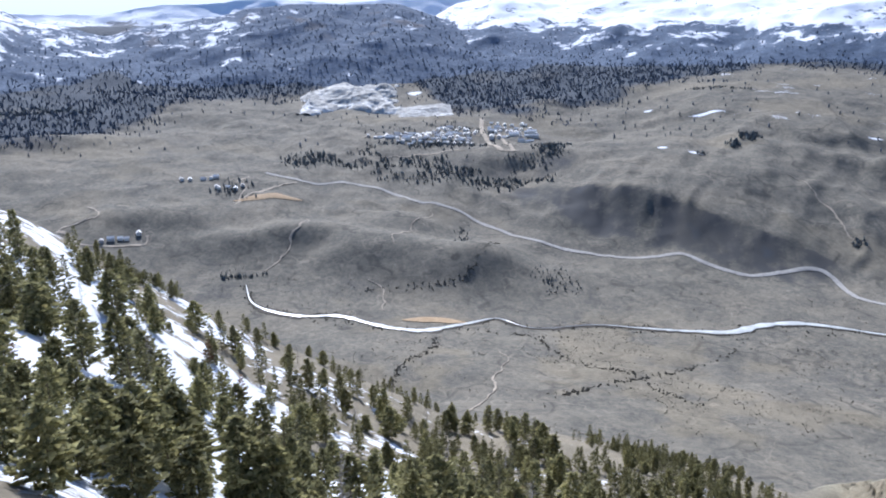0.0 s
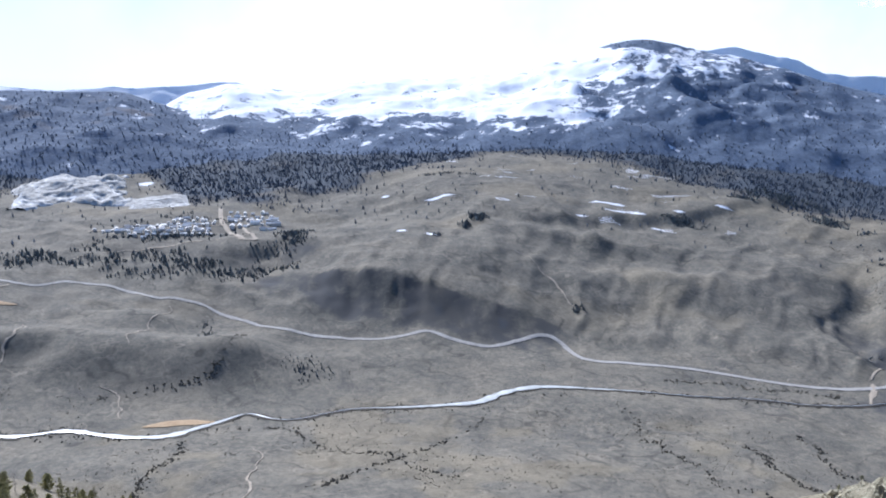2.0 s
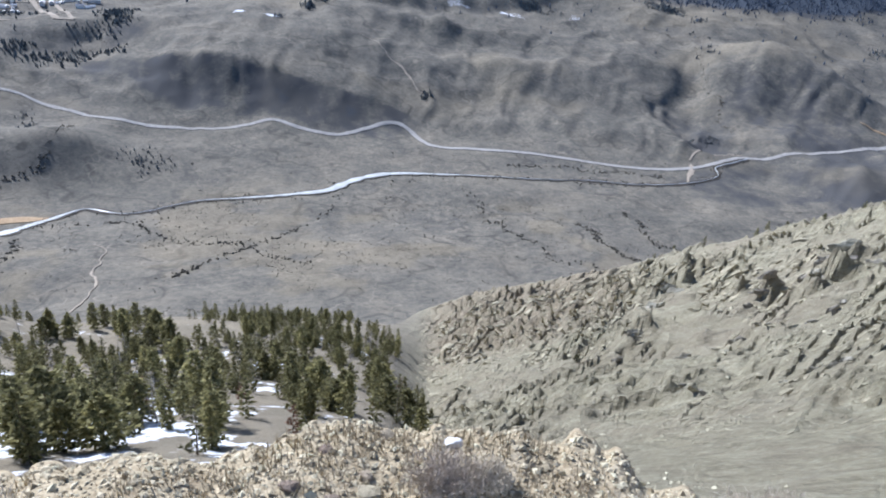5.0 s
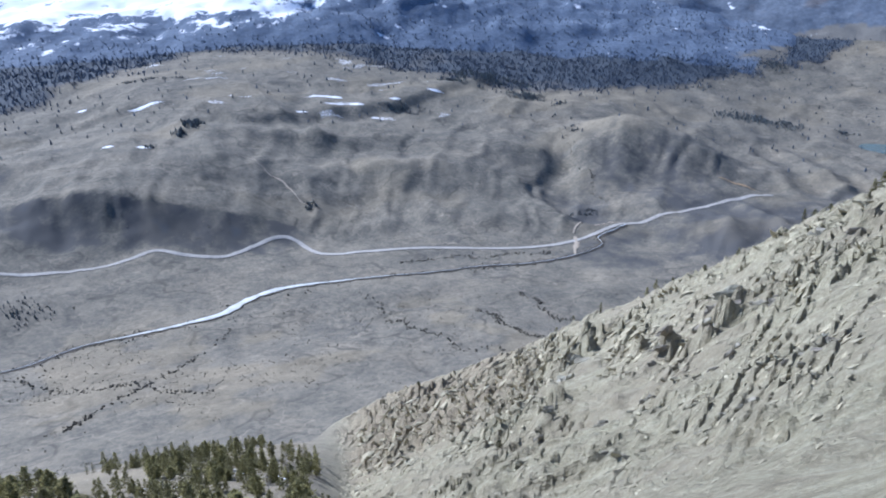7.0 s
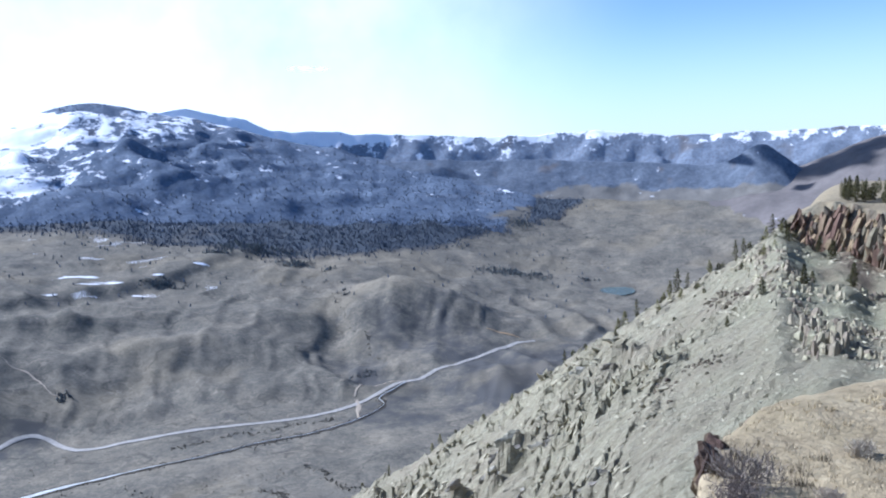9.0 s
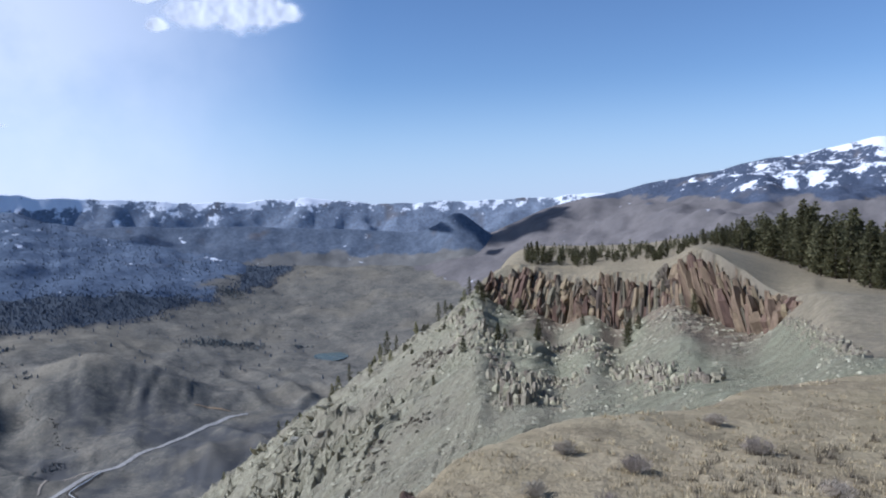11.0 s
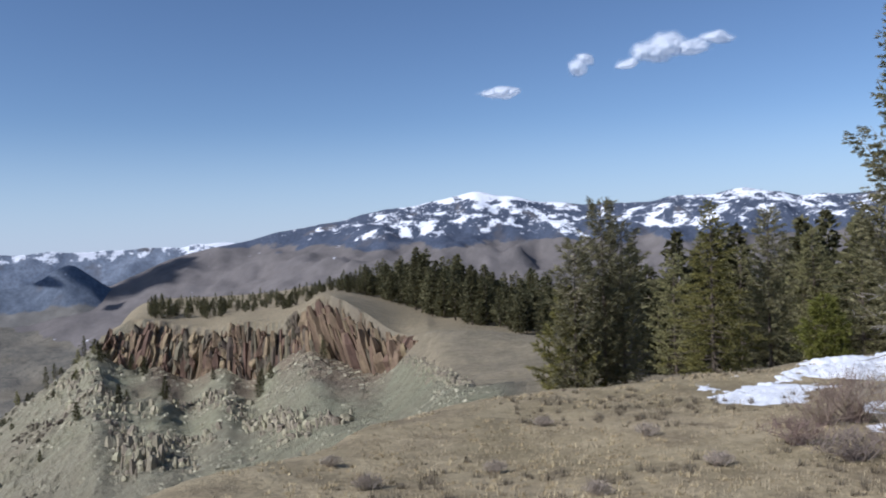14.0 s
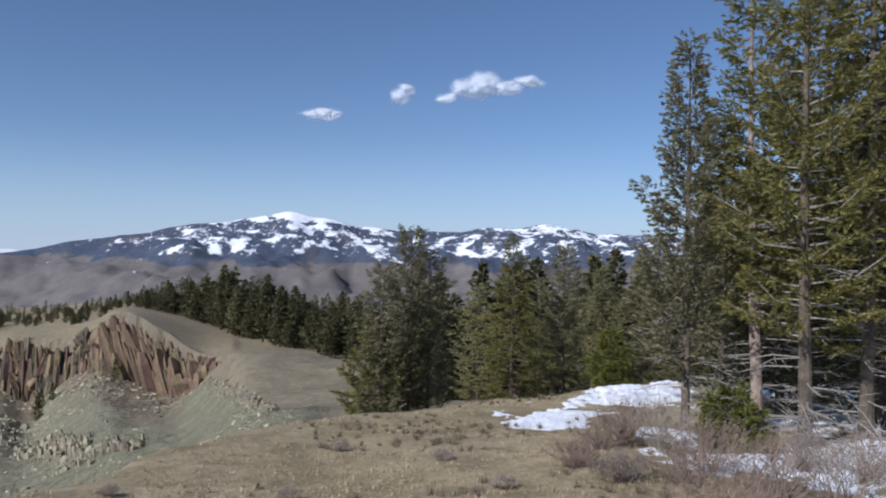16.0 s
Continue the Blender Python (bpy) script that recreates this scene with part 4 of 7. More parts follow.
TRACKS = (
    (((37.4, 1496), (37.6, 1564), (37.4, 1600)), 12), (((37.2, 1621), (38.1, 1715), (39.4, 1731), (40.7, 1721)), 10),
    (((-17.5, 1335), (-17.1, 1290), (-16.8, 1217)), 3.5), (((-16.1, 1425), (-14.8, 1501), (-12.8, 1660)), 4),
    (((-7.0, 1029), (-7.6, 960), (-8.2, 900), (-8.5, 870), (-9.4, 809), (-10.5, 770)), 3.5),
    (((-37.2, 1760), (-36.6, 1660), (-37.9, 1640), (-39.3, 1633), (-38.6, 1600), (-37.9, 1550), (-35.9, 1535), (-33.9, 1528), (-33.6, 1557)), 8),
    (((-22.8, 1836), (-24.5, 1800), (-26.4, 1745), (-27.4, 1700)), 11),
    (((-27.2, 1716), (-26.5, 1790), (-27.0, 1830), (-26.2, 1880)), 7),
    (((-22.0, 1600), (-23.5, 1500), (-25.4, 1400)), 5),
    (((-19, 2010), (-14, 2030), (-9, 2060), (-5, 2110)), 7), (((12.5, 1905), (15.8, 1760), (17.3, 1690)), 5))
for pts, w in TRACKS:
    tagged(strip("dirt_track", pts, 0.75 * w, TRACK, 1.2, 90, wander=9.0 if w < 6 else 2.0, ragged=0.5), "pale worn dirt track across dry grass", "track", kind="structure")
for pts, w in ((((-9.1, 2474), (-9.0, 2271), (-7.7, 2040)), 15), (((-7.9, 2280), (-7.3, 2150), (-6.7, 2024)), 11), (((-18, 2210), (-12, 2225), (-6, 2260)), 7), (((-7.7, 2040), (-6.7, 2024)), 9)):
    tagged(strip("street", pts, w, TRACK, 2.0, 30), "pale street through the small town", "road", kind="structure")


def disc(name, az, r, wa, wr, z, mat, seed, n=48):
    cx, cy = polar(az, r)
    c, s = math.cos(radians(az)), math.sin(radians(az))
    verts = [(cx, cy, z)]
    for i in range(n):
        a = 6.283 * i / n
        k = 1 + 0.13 * float(vnoise(1.5 * math.cos(a) + 9, 1.5 * math.sin(a), seed))
        u, v = wa * k * math.cos(a), wr * k * math.sin(a)
        verts.append((cx + u * c + v * s, cy - u * s + v * c, z))
    return mesh_object(name, verts, [(0, 1 + i, 1 + (i + 1) % n) for i in range(n)], mat)


tagged(disc("pond", 57.1, 2700, 62, 80, POND_Z + EYE + 1.5, POND, 5), "small teal pond on the valley floor", "pond", kind="structure")
SANDBAR = simple_material("dry_meadow", (0.28, 0.19, 0.10), (0.40, 0.29, 0.17), 0.03)
for ra, rr, w, l in ((-12.6, 1172, 55, 28), (-25.0, 1720, 75, 30), (48.6, 2040, 45, 12)):
    pts = ((ra - math.degrees(w / rr), rr), (ra, rr + 8), (ra + math.degrees(w / rr), rr))
    tagged(strip("dry_meadow", pts, l, SANDBAR, 1.3, 24, (3, l, l, 3)), "tan dry meadow on the valley floor", "meadow", kind="structure")


# ---- white travertine terraces above the town ----
def terraces(az0, az1, r0, r1, up, seed):
    a, r = np.meshgrid(np.linspace(az0, az1, 90), np.linspace(r0, r1, 80))
    u, v = (a - az0) / (az1 - az0), (r - r0) / (r1 - r0)
    x, y = polar(a, r)
    edge = np.minimum(np.minimum(u, 1 - u) * 3.2, np.minimum(v * 1.6, (1 - v) * 3)) + 0.5 * fbm(x / 80, y / 80, 3, seed) - 0.12
    rise = np.clip(edge, 0, 0.75) / 0.75
    steps = (np.floor(rise * 6) + smooth(0.6, 1, rise * 6 % 1)) / 6
    z = land(a, r) - 6 + up * steps + 1.5 * fbm(x / 12, y / 12, 3, seed + 1) + 5 * smooth(0, 0.1, edge)
    white = 0.12 + 0.75 * fbm(x / 55, y / 40, 4, seed + 2) + 0.85 * np.exp(-(edge / 0.22) ** 2) * (1 - u) ** 0.4
    return x, y, z, white


m_tr, n_tr, b_tr = material("travertine", 0.9)
t_tr = ramp(n_tr, tex(n_tr, 0.05, 6, 0.7), ((0.36, (0.30, 0.30, 0.29)), (0.5, (0.56, 0.55, 0.52)), (0.62, (0.80, 0.79, 0.76))))
bare_tr, _, _ = masks(n_tr, "cover")
t_tr = mix(n_tr, sharp(n_tr, bare_tr, 0.05, 0.9, 0.25), mix(n_tr, 0.5, t_tr, (0.17, 0.155, 0.125)), t_tr)
n_tr.links.new(t_tr, b_tr.inputs["Base Color"])
for t_az0, t_az1, t_r0, t_r1, t_up, t_seed in ((-22.6, -14.6, 2570, 3010, 36, 301), (-15.2, -11.0, 2500, 2680, 14, 311), (-16.0, -13.6, 3090, 3170, 10, 321)):
    TX, TY, TZ, TS = terraces(t_az0, t_az1, t_r0, t_r1, t_up, t_seed)
    tagged(grid_object("travertine_terrace", TX, TY, TZ, m_tr, {"cover": (TS, TS, TS)}), "white stepped travertine terraces above the town", "rock terrace", kind="structure")


# ---- far vegetation ----
def low_trees(name, places, mat, label, category, seed, sides=4, cone=True):
    """Many small trees or bushes as one mesh: places are (x, y, z, height, width)."""
    rs = np.random.RandomState(seed)
    p = np.array(places, float)
    n = len(p)
    rings = ((0.0, 0.8), (0.4, 0.9), (1.0, 0.04)) if cone else ((0.0, 0.8), (0.35, 1.0), (0.75, 0.7), (1.0, 0.15))
    ang = rs.rand(n, 1) * 6.283 + np.arange(sides)[None] * 6.283 / sides
    verts = []
    for f, w in rings:
        k = w * (0.5 * p[:, 4:5]) * rs.uniform(0.6, 1.25, (n, sides))
        zz = p[:, 2:3] + p[:, 3:4] * (f + rs.uniform(-0.08, 0.08, (n, sides)) * (f < 1)) - 0.3
        verts.append(np.stack((p[:, 0:1] + k * np.cos(ang), p[:, 1:2] + k * np.sin(ang), zz), -1))
    v = np.stack(verts, 1).reshape(-1, 3)
    m = len(rings) * sides
    base = []
    for i in range(len(rings) - 1):
        for k in range(sides):
            base.append((i * sides + k, i * sides + (k + 1) % sides, (i + 1) * sides + (k + 1) % sides, (i + 1) * sides + k))
    q = (np.array(base)[None] + (np.arange(n) * m)[:, None, None]).reshape(-1, 4)
    me = bpy.data.meshes.new(name)
    me.vertices.add(len(v))
    me.vertices.foreach_set("co", v.astype(np.float32).ravel())
    me.loops.add(q.size)
    me.loops.foreach_set("vertex_index", q.astype(np.int32).ravel())
    me.polygons.add(len(q))
    me.polygons.foreach_set("loop_start", np.arange(0, q.size, 4, dtype=np.int32))
    me.polygons.foreach_set("loop_total", np.full(len(q), 4, np.int32))
    me.update()
    me.validate()
    me.materials.append(mat)
    return tagged(new(name, me), label, category, kind="stuff")


def scatter(groves, seed):
    rs = np.random.RandomState(seed)
    out = []
    for ga, gr, wa, wr, count, hh in groves:
        count, hh = int(count * 1.35), hh * 0.9
        a = ga + wa * rs.uniform(-1, 1, count) * np.sqrt(rs.rand(count))
        r = gr + wr * rs.uniform(-1, 1, count) * np.sqrt(rs.rand(count))
        x, y = polar(a, r)
        keep = fbm(x / 60, y / 60, 2, seed % 50) > -0.25
        h = hh * rs.uniform(0.55, 1.25, count)
        z = land(a, r)
        out.append(np.column_stack((x, y, z, h, h * rs.uniform(0.4, 0.65, count)))[keep])
    return np.concatenate(out)


GROVES = ((-21, 2020, 3.4, 80, 150, 10), (-17, 1995, 3.4, 100, 170, 10), (-13, 1940, 4.4, 135, 250, 10), (-9, 1900, 3.8, 110, 230, 10), (-5.5, 1920, 2.4, 100, 170, 10), (-4, 2060, 1.6, 80, 120, 10),
          (-13, 2120, 6, 40, 160, 10), (-12, 2300, 7, 120, 170, 9), (-27.5, 1790, 2, 70, 60, 9), (9.6, 2130, 0.9, 45, 60, 14), (8.6, 2060, 0.6, 30, 22, 11), (6.6, 1965, 0.6, 16, 14, 9))
GROVES_MORE = ((24.5, 2390, 2.2, 40, 150, 8), (7.4, 2650, 2.5, 18, 60, 8), (17.4, 1690, 0.6, 25, 26, 9), (-10.6, 1530, 0.8, 90, 60, 6), (-3.3, 1360, 2.2, 60, 75, 6), (-28.5, 1385, 3.4, 12, 60, 9),
               (38, 1800, 2.6, 18, 60, 6), (49.5, 2780, 3.2, 70, 300, 10), (54.9, 2840, 1.0, 25, 50, 10), (31, 2720, 3.2, 70, 420, 10), (33.5, 2560, 1.6, 60, 160, 9), (36, 2430, 0.9, 120, 130, 9), (37.3, 2230, 0.6, 90, 70, 8), (28, 2640, 1.2, 30, 90, 9), (49, 3480, 2.4, 60, 220, 11), (-40, 2700, 5, 60, 240, 10))
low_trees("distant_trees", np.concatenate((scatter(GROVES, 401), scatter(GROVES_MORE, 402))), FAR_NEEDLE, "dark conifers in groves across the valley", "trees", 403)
rs = np.random.RandomState(411)
count = 64000
fringe_a, fringe_r = rs.uniform(-47, 57, count), 2150 + 2000 * rs.rand(count) ** 0.8
fx, fy = polar(fringe_a, fringe_r)
inside = fringe_r - forest_r(fringe_a) + 150 * fbm(fx / 140, fy / 120, 4, 68)
chance = 0.02 + 0.22 * smooth(-260, -40, inside) * smooth(0.05, 0.4, fbm(fx / 110, fy / 80, 3, 44)) + 0.85 * smooth(-60, 60, inside) * (1 - 0.75 * smooth(350, 700, inside))
keep = (rs.rand(count) < chance) & ~((fringe_a < -4.5) & (fringe_a > -17) & (fringe_r < 2450))
fh = rs.uniform(6, 13, len(fx))
low_trees("forest_edge", np.column_stack((fx, fy, land(fringe_a, fringe_r), fh, fh * 0.5))[keep], HAZY_NEEDLE, "dark conifer forest along the foot of the mountains", "forest", 412)
wood = []
for A, R, Z, sn, wd in (RANGES[1], RANGES[2]):
    a, r, z, p = A[2:-3].ravel(), R[2:-3].ravel(), Z[2:-3].ravel(), (wd * np.clip(1 - 1.6 * sn, 0.02, 1))[2:-3].ravel()
    pick = rs.choice(len(a), 4200, p=p ** 2 / (p ** 2).sum())
    jx, jy = rs.uniform(-9, 9, (2, len(pick)))
    x, y = polar(a[pick], r[pick])
    h = rs.uniform(7, 13, len(pick))
    wood.append(np.column_stack((x + jx, y + jy, z[pick] - 3, h, h * 0.55)))
low_trees("mountain_forest", np.concatenate(wood), HAZY_NEEDLE, "dense dark conifer forest on the mountain slopes", "forest", 413)
# shrubs: along drains and over the flats
DRAINS = (((20.9, 1254), (22.6, 1163), (23.6, 1112), (26, 1070), (28, 982), (33.5, 970)), ((33.6, 1239), (35, 1188), (37.4, 1134), (39, 1090)), ((11.3, 1210), (7.7, 1048), (2, 930), (-2, 880)),
          ((-6, 1130), (-3, 1050), (3, 960), (9, 900)), ((-12, 1080), (-15, 960), (-17, 900)), ((30, 1150), (32, 1080), (36, 1030)), ((-24, 1190), (-18, 1130), (-10, 1130), (-3, 1140), (6, 1180), (16, 1290), (30, 1370), (38, 1480)),
          ((-18, 1290), (-10, 1320), (-8, 1480)), ((36, 1500), (33, 1470), (28, 1440), (24, 1420)), ((34, 2350), (37, 2150), (38, 1980), (40, 1870)))
bush = []
p = np.array(RIVER_LINE, float)
t = rs.rand(900) * (len(p) - 1)
k = t.astype(int)
q = p[k] + (p[k + 1] - p[k]) * (t - k)[:, None]
away = rs.choice((-1, 1), 900) * (8 + 14 * rs.rand(900) ** 1.5) * (0.7 + 0.6 * vnoise(t * 1.7, 0 * t, 45))
bush.append((q[:, 0] + rs.normal(0, 0.2, 900), q[:, 1] + away, rs.uniform(0.8, 2.6, 900)))
for line in DRAINS:
    p = np.array(line, float)
    t = rs.rand(170) * (len(p) - 1)
    k = t.astype(int)
    q = p[k] + (p[np.minimum(k + 1, len(p) - 1)] - p[k]) * (t - k)[:, None]
    a, r = q[:, 0] + rs.normal(0, 0.14, 170) + 0.5 * vnoise(t * 2, 0 * t, 46), q[:, 1] + rs.normal(0, 5, 170) + 14 * vnoise(t * 2, 0 * t, 47)
    bush.append((a, r, rs.uniform(0.8, 2.8, 170)))
a, r = rs.uniform(-30, 60, 15000), 760 + 1700 * rs.rand(15000) ** 1.3
x, y = polar(a, r)
keep = fbm(x / 150, y / 150, 3, 48) + 0.4 * fbm(x / 40, y / 40, 2, 50) > 0.08
bush.append((a[keep], r[keep], rs.uniform(0.6, 1.9, keep.sum())))
a, r = rs.uniform(-18, 40, 16000), 740 + 520 * rs.rand(16000)
x, y = polar(a, r)
keep = np.abs(fbm(x / 70, y / 60, 3, 56)) < 0.03 + 0.09 * smooth(0.0, 0.4, fbm(x / 160, y / 130, 2, 58))
bush.append((a[keep], r[keep], rs.uniform(0.5, 1.5, keep.sum())))
ba, br, bh = [np.concatenate(v) for v in zip(*bush)]
bx, by = polar(ba, br)
SHRUB = needle_material("far_shrub", (0.095, 0.088, 0.07), (0.175, 0.157, 0.122))
low_trees("sagebrush", np.column_stack((bx, by, land(ba, br), bh, bh * 1.5)), SHRUB, "scattered dark sagebrush and willow along dry drains", "shrubs", 414, cone=False)


# ---- small town ----
WALL = simple_material("pale_wall", (0.52, 0.49, 0.44), (0.76, 0.73, 0.68), 0.3, vary=0.3)
ROOF = simple_material("light_roof", (0.52, 0.49, 0.46), (0.80, 0.77, 0.74), 0.4, vary=0.35)


def house(l, w, h, rise):
    root = new("house", None)
    x, y = l / 2, w / 2
    v = [(-x, -y, -2), (x, -y, -2), (x, y, -2), (-x, y, -2), (-x, -y, h), (x, -y, h), (x, y, h), (-x, y, h), (-x, 0, h + rise), (x, 0, h + rise)]
    mesh_object("wall", v, [(0, 1, 5, 4), (2, 3, 7, 6), (1, 2, 6, 9, 5), (3, 0, 4, 8, 7)], WALL, root)
    o, e = 0.5, 0.35
    v = []
    for sx in (-x - o, x + o):
        for dz in (0.05, e):
            v += [(sx, -y - o, h - 0.25 + dz), (sx, 0, h + rise + dz), (sx, y + o, h - 0.25 + dz)]
    f = [(0, 1, 7, 6), (1, 2, 8, 7), (3, 9, 10, 4), (4, 10, 11, 5), (0, 3, 4, 1), (1, 4, 5, 2), (6, 7, 10, 9), (7, 8, 11, 10), (0, 6, 9, 3), (2, 5, 11, 8)]
    mesh_object("roof", v, f, ROOF, root)
    return tagged(root, "pale house with a light gabled roof in the valley town", "house", "houses of the town")


HOUSES = [house(13, 9, 4, 3), house(20, 10, 6, 3.5), house(10, 8, 3.5, 2.5), house(28, 12, 7, 4)]
rnd = random.Random(17)
spots = []
for row, (r0, a0, a1, count) in enumerate(((2130, -15.5, -9.6, 14), (2170, -16, -10, 19), (2205, -17.5, -9.8, 23), (2245, -15.5, -9.6, 19), (2290, -13, -9.4, 8), (2180, -6.4, -5.2, 3), (2230, -8.4, -5.0, 9), (2290, -8.6, -5.0, 10), (2350, -8.6, -5.2, 9), (2400, -8.5, -5.6, 6), (2330, -12.5, -10, 4), (1790, -29, -26.4, 5), (1860, -31, -28, 5), (1560, -36.8, -34, 5))):
    for i in range(count):
        spots.append((a0 + (a1 - a0) * (i + rnd.uniform(0.1, 0.9)) / count, r0 + rnd.uniform(-11, 11), rnd.choice((0, 0, 2, 2, 1) if row < 11 else (0, 2)) if not (row in (6, 7) and i % 4 == 0) else 3))
placed = set()
for a, r, k in spots:
    m = Matrix.Translation(at(a, r, 0.3)) @ Matrix.Rotation(radians(-a + rnd.choice((0, 90)) + rnd.uniform(-8, 8)), 4, "Z")
    if k in placed:
        copy_thing(HOUSES[k], m)
    else:
        placed.add(k)
        HOUSES[k].matrix_basis = m


# ---- conifers ----
def conifer_mesh(name, height, width, tiers, per, seed, drop=0.3, bare=0.06, size=1.0, taper=0.85):
    """Crown of separate boughs with small needle sprays, with gaps and an uneven outline."""
    rnd = random.Random(seed)
    verts, faces = [], []
    lean = [rnd.uniform(0.55, 1.2) for _ in range(7)]
    bite = [rnd.uniform(0.6, 1.15) for _ in range(9)]
    boughs = tiers * per // 5
    for i in range(boughs):
        f = ((i + rnd.random()) / boughs) ** 0.92
        env = min(1.0, 1.35 * (1 - f) ** taper + 0.035) * (0.6 + 0.4 * min(1, f * 5)) * bite[min(8, int(f * 9))]
        a = i * 2.399 + rnd.uniform(-0.6, 0.6)
        l = width * 0.5 * env * rnd.uniform(0.55, 1.2) * lean[int((a % 6.2832) / 6.2832 * 7) % 7]
        z = height * (bare + (1 - bare) * f)
        dz = l * rnd.uniform(-drop, 0.45)
        ca, sa = math.cos(a), math.sin(a)
        count = max(2, int(2 + 8 * l / width))
        for k in range(count):
            t = 0.25 + 0.75 * (k + rnd.random()) / count
            p = Vector((l * t * ca, l * t * sa, z + dz * t ** 1.4))
            for turn in range(2):
                d = Vector((ca + rnd.uniform(-0.9, 0.9), sa + rnd.uniform(-0.9, 0.9), rnd.uniform(-0.35, 0.75))).normalized()
                side = d.cross(Vector((rnd.uniform(-1, 1), rnd.uniform(-1, 1), rnd.uniform(-1, 1)))).normalized()
                q = size * (0.10 * width + 0.06 * l) * rnd.uniform(0.6, 1.3)
                b = len(verts)
                verts += [p - d * q * 0.35, p + d * q * 0.2 + side * q * 0.36, p + d * q, p + d * q * 0.1 - side * q * 0.36]
                faces.append((b, b + 1, b + 2, b + 3))
    me = bpy.data.meshes.new(name)
    me.from_pydata(verts, [], faces)
    return me


def trunk_mesh(name, height, radius, seed, bend=0.02, rings=7, n=8):
    rnd = random.Random(seed)
    verts, faces = [], []
    ox, oy = rnd.uniform(-1, 1) * bend * height, rnd.uniform(-1, 1) * bend * height
    for i in range(rings):
        f = i / (rings - 1)
        rr = radius * (1 - 0.93 * f) * (1.35 if i == 0 else 1)
        for k in range(n):
            a = 6.283 * k / n
            kk = rr * rnd.uniform(0.9, 1.1)
            verts.append((kk * math.cos(a) + ox * math.sin(3 * f), kk * math.sin(a) + oy * math.sin(3 * f), height * f - (0.5 if i == 0 else 0)))
    for i in range(rings - 1):
        for k in range(n):
            faces.append((i * n + k, i * n + (k + 1) % n, (i + 1) * n + (k + 1) % n, (i + 1) * n + k))
    me = bpy.data.meshes.new(name)
    me.from_pydata(verts, [], faces)
    return me


def sticks(rods, sides=4):
    """Thin tapered bent rods: each is (points, radius at foot)."""
    verts, faces = [], []
    for pts, rad in rods:
        m = len(pts)
        for i, p in enumerate(pts):
            d = (Vector(pts[min(i + 1, m - 1)]) - Vector(pts[max(i - 1, 0)])).normalized()
            u = d.orthogonal().normalized()
            v = d.cross(u)
            rr = rad * (1 - 0.8 * i / max(1, m - 1))
            for k in range(sides):
                a = 6.283 * k / sides
                verts.append(Vector(p) + u * (rr * math.cos(a)) + v * (rr * math.sin(a)))
        b = len(verts) - m * sides
        for i in range(m - 1):
            for k in range(sides):
                faces.append((b + i * sides + k, b + i * sides + (k + 1) % sides, b + (i + 1) * sides + (k + 1) % sides, b + (i + 1) * sides + k))
    return verts, faces


def conifer(label, height, width, tiers, per, seed, needles, bark=BARK, group="", name="conifer_tree", category="tree", **kw):
    root = new(name, None)
    for nm, me, mat in (("trunk", trunk_mesh("trunk", height * 0.97, height * 0.016, seed), bark), ("crown", conifer_mesh("crown", height, width, tiers, per, seed, **kw), needles)):
        me.materials.append(mat)
        new(nm, me).parent = root
    return tagged(root, label, category, group)


def bare_tree(label, height, seed, group=""):
    rnd = random.Random(seed)
    root = new("dead_tree", None)
    me = trunk_mesh("trunk", height, height * 0.014, seed, 0.03)
    me.materials.append(DEAD_WOOD)
    new("trunk", me).parent = root
    rods = []
    for i in range(46):
        f = rnd.uniform(0.2, 0.97)
        a, l = rnd.uniform(0, 6.283), height * 0.2 * (1.15 - f) * rnd.uniform(0.6, 1.4) + 0.25
        z = height * f
        rods.append(([(0, 0, z), (0.6 * l * math.cos(a), 0.6 * l * math.sin(a), z + l * rnd.uniform(-0.1, 0.35)), (l * math.cos(a + 0.2), l * math.sin(a + 0.2), z + l * rnd.uniform(0, 0.6))], height * 0.0045))
    v, f = sticks(rods, 3)
    mesh_object("branchwork", v, f, DEAD_WOOD, root)
    return tagged(root, label, "tree", group)


RUSTY = needle_material("rusty_needles", (0.10, 0.055, 0.035), (0.20, 0.12, 0.08))
SLOPE_LABEL = "green conifer on the snowy slope below the ledge"
SLOPE_TREES = [conifer(SLOPE_LABEL, h, w, 19, 46, 200 + i, NEEDLE, group="conifers on the slope", size=0.9, taper=0.6)
               for i, (h, w) in enumerate(((6.0, 3.5), (5.0, 3.8), (7.2, 3.4), (4.2, 3.5), (5.6, 3.0), (3.4, 3.0), (5.8, 4.2)))]
SLOPE_TREES.append(conifer("thin grey-green conifer on the slope", 6.5, 2.4, 15, 16, 230, NEEDLE_GREY, group="conifers on the slope"))
SLOPE_TREES.append(bare_tree("bare grey dead tree on the slope", 6.0, 231, "dead trees on the slope"))
SLOPE_TREES.append(conifer("rust-coloured dying conifer on the slope", 4.0, 2.6, 11, 14, 232, RUSTY, group="conifers on the slope"))
SLOPE_PICK = (0, 1, 2, 3, 4, 5, 6, 0, 1, 2, 3, 4, 6, 6, 5, 7, 7, 7, 8, 8, 1, 0, 4, 2, 9, 8, 7, 2)


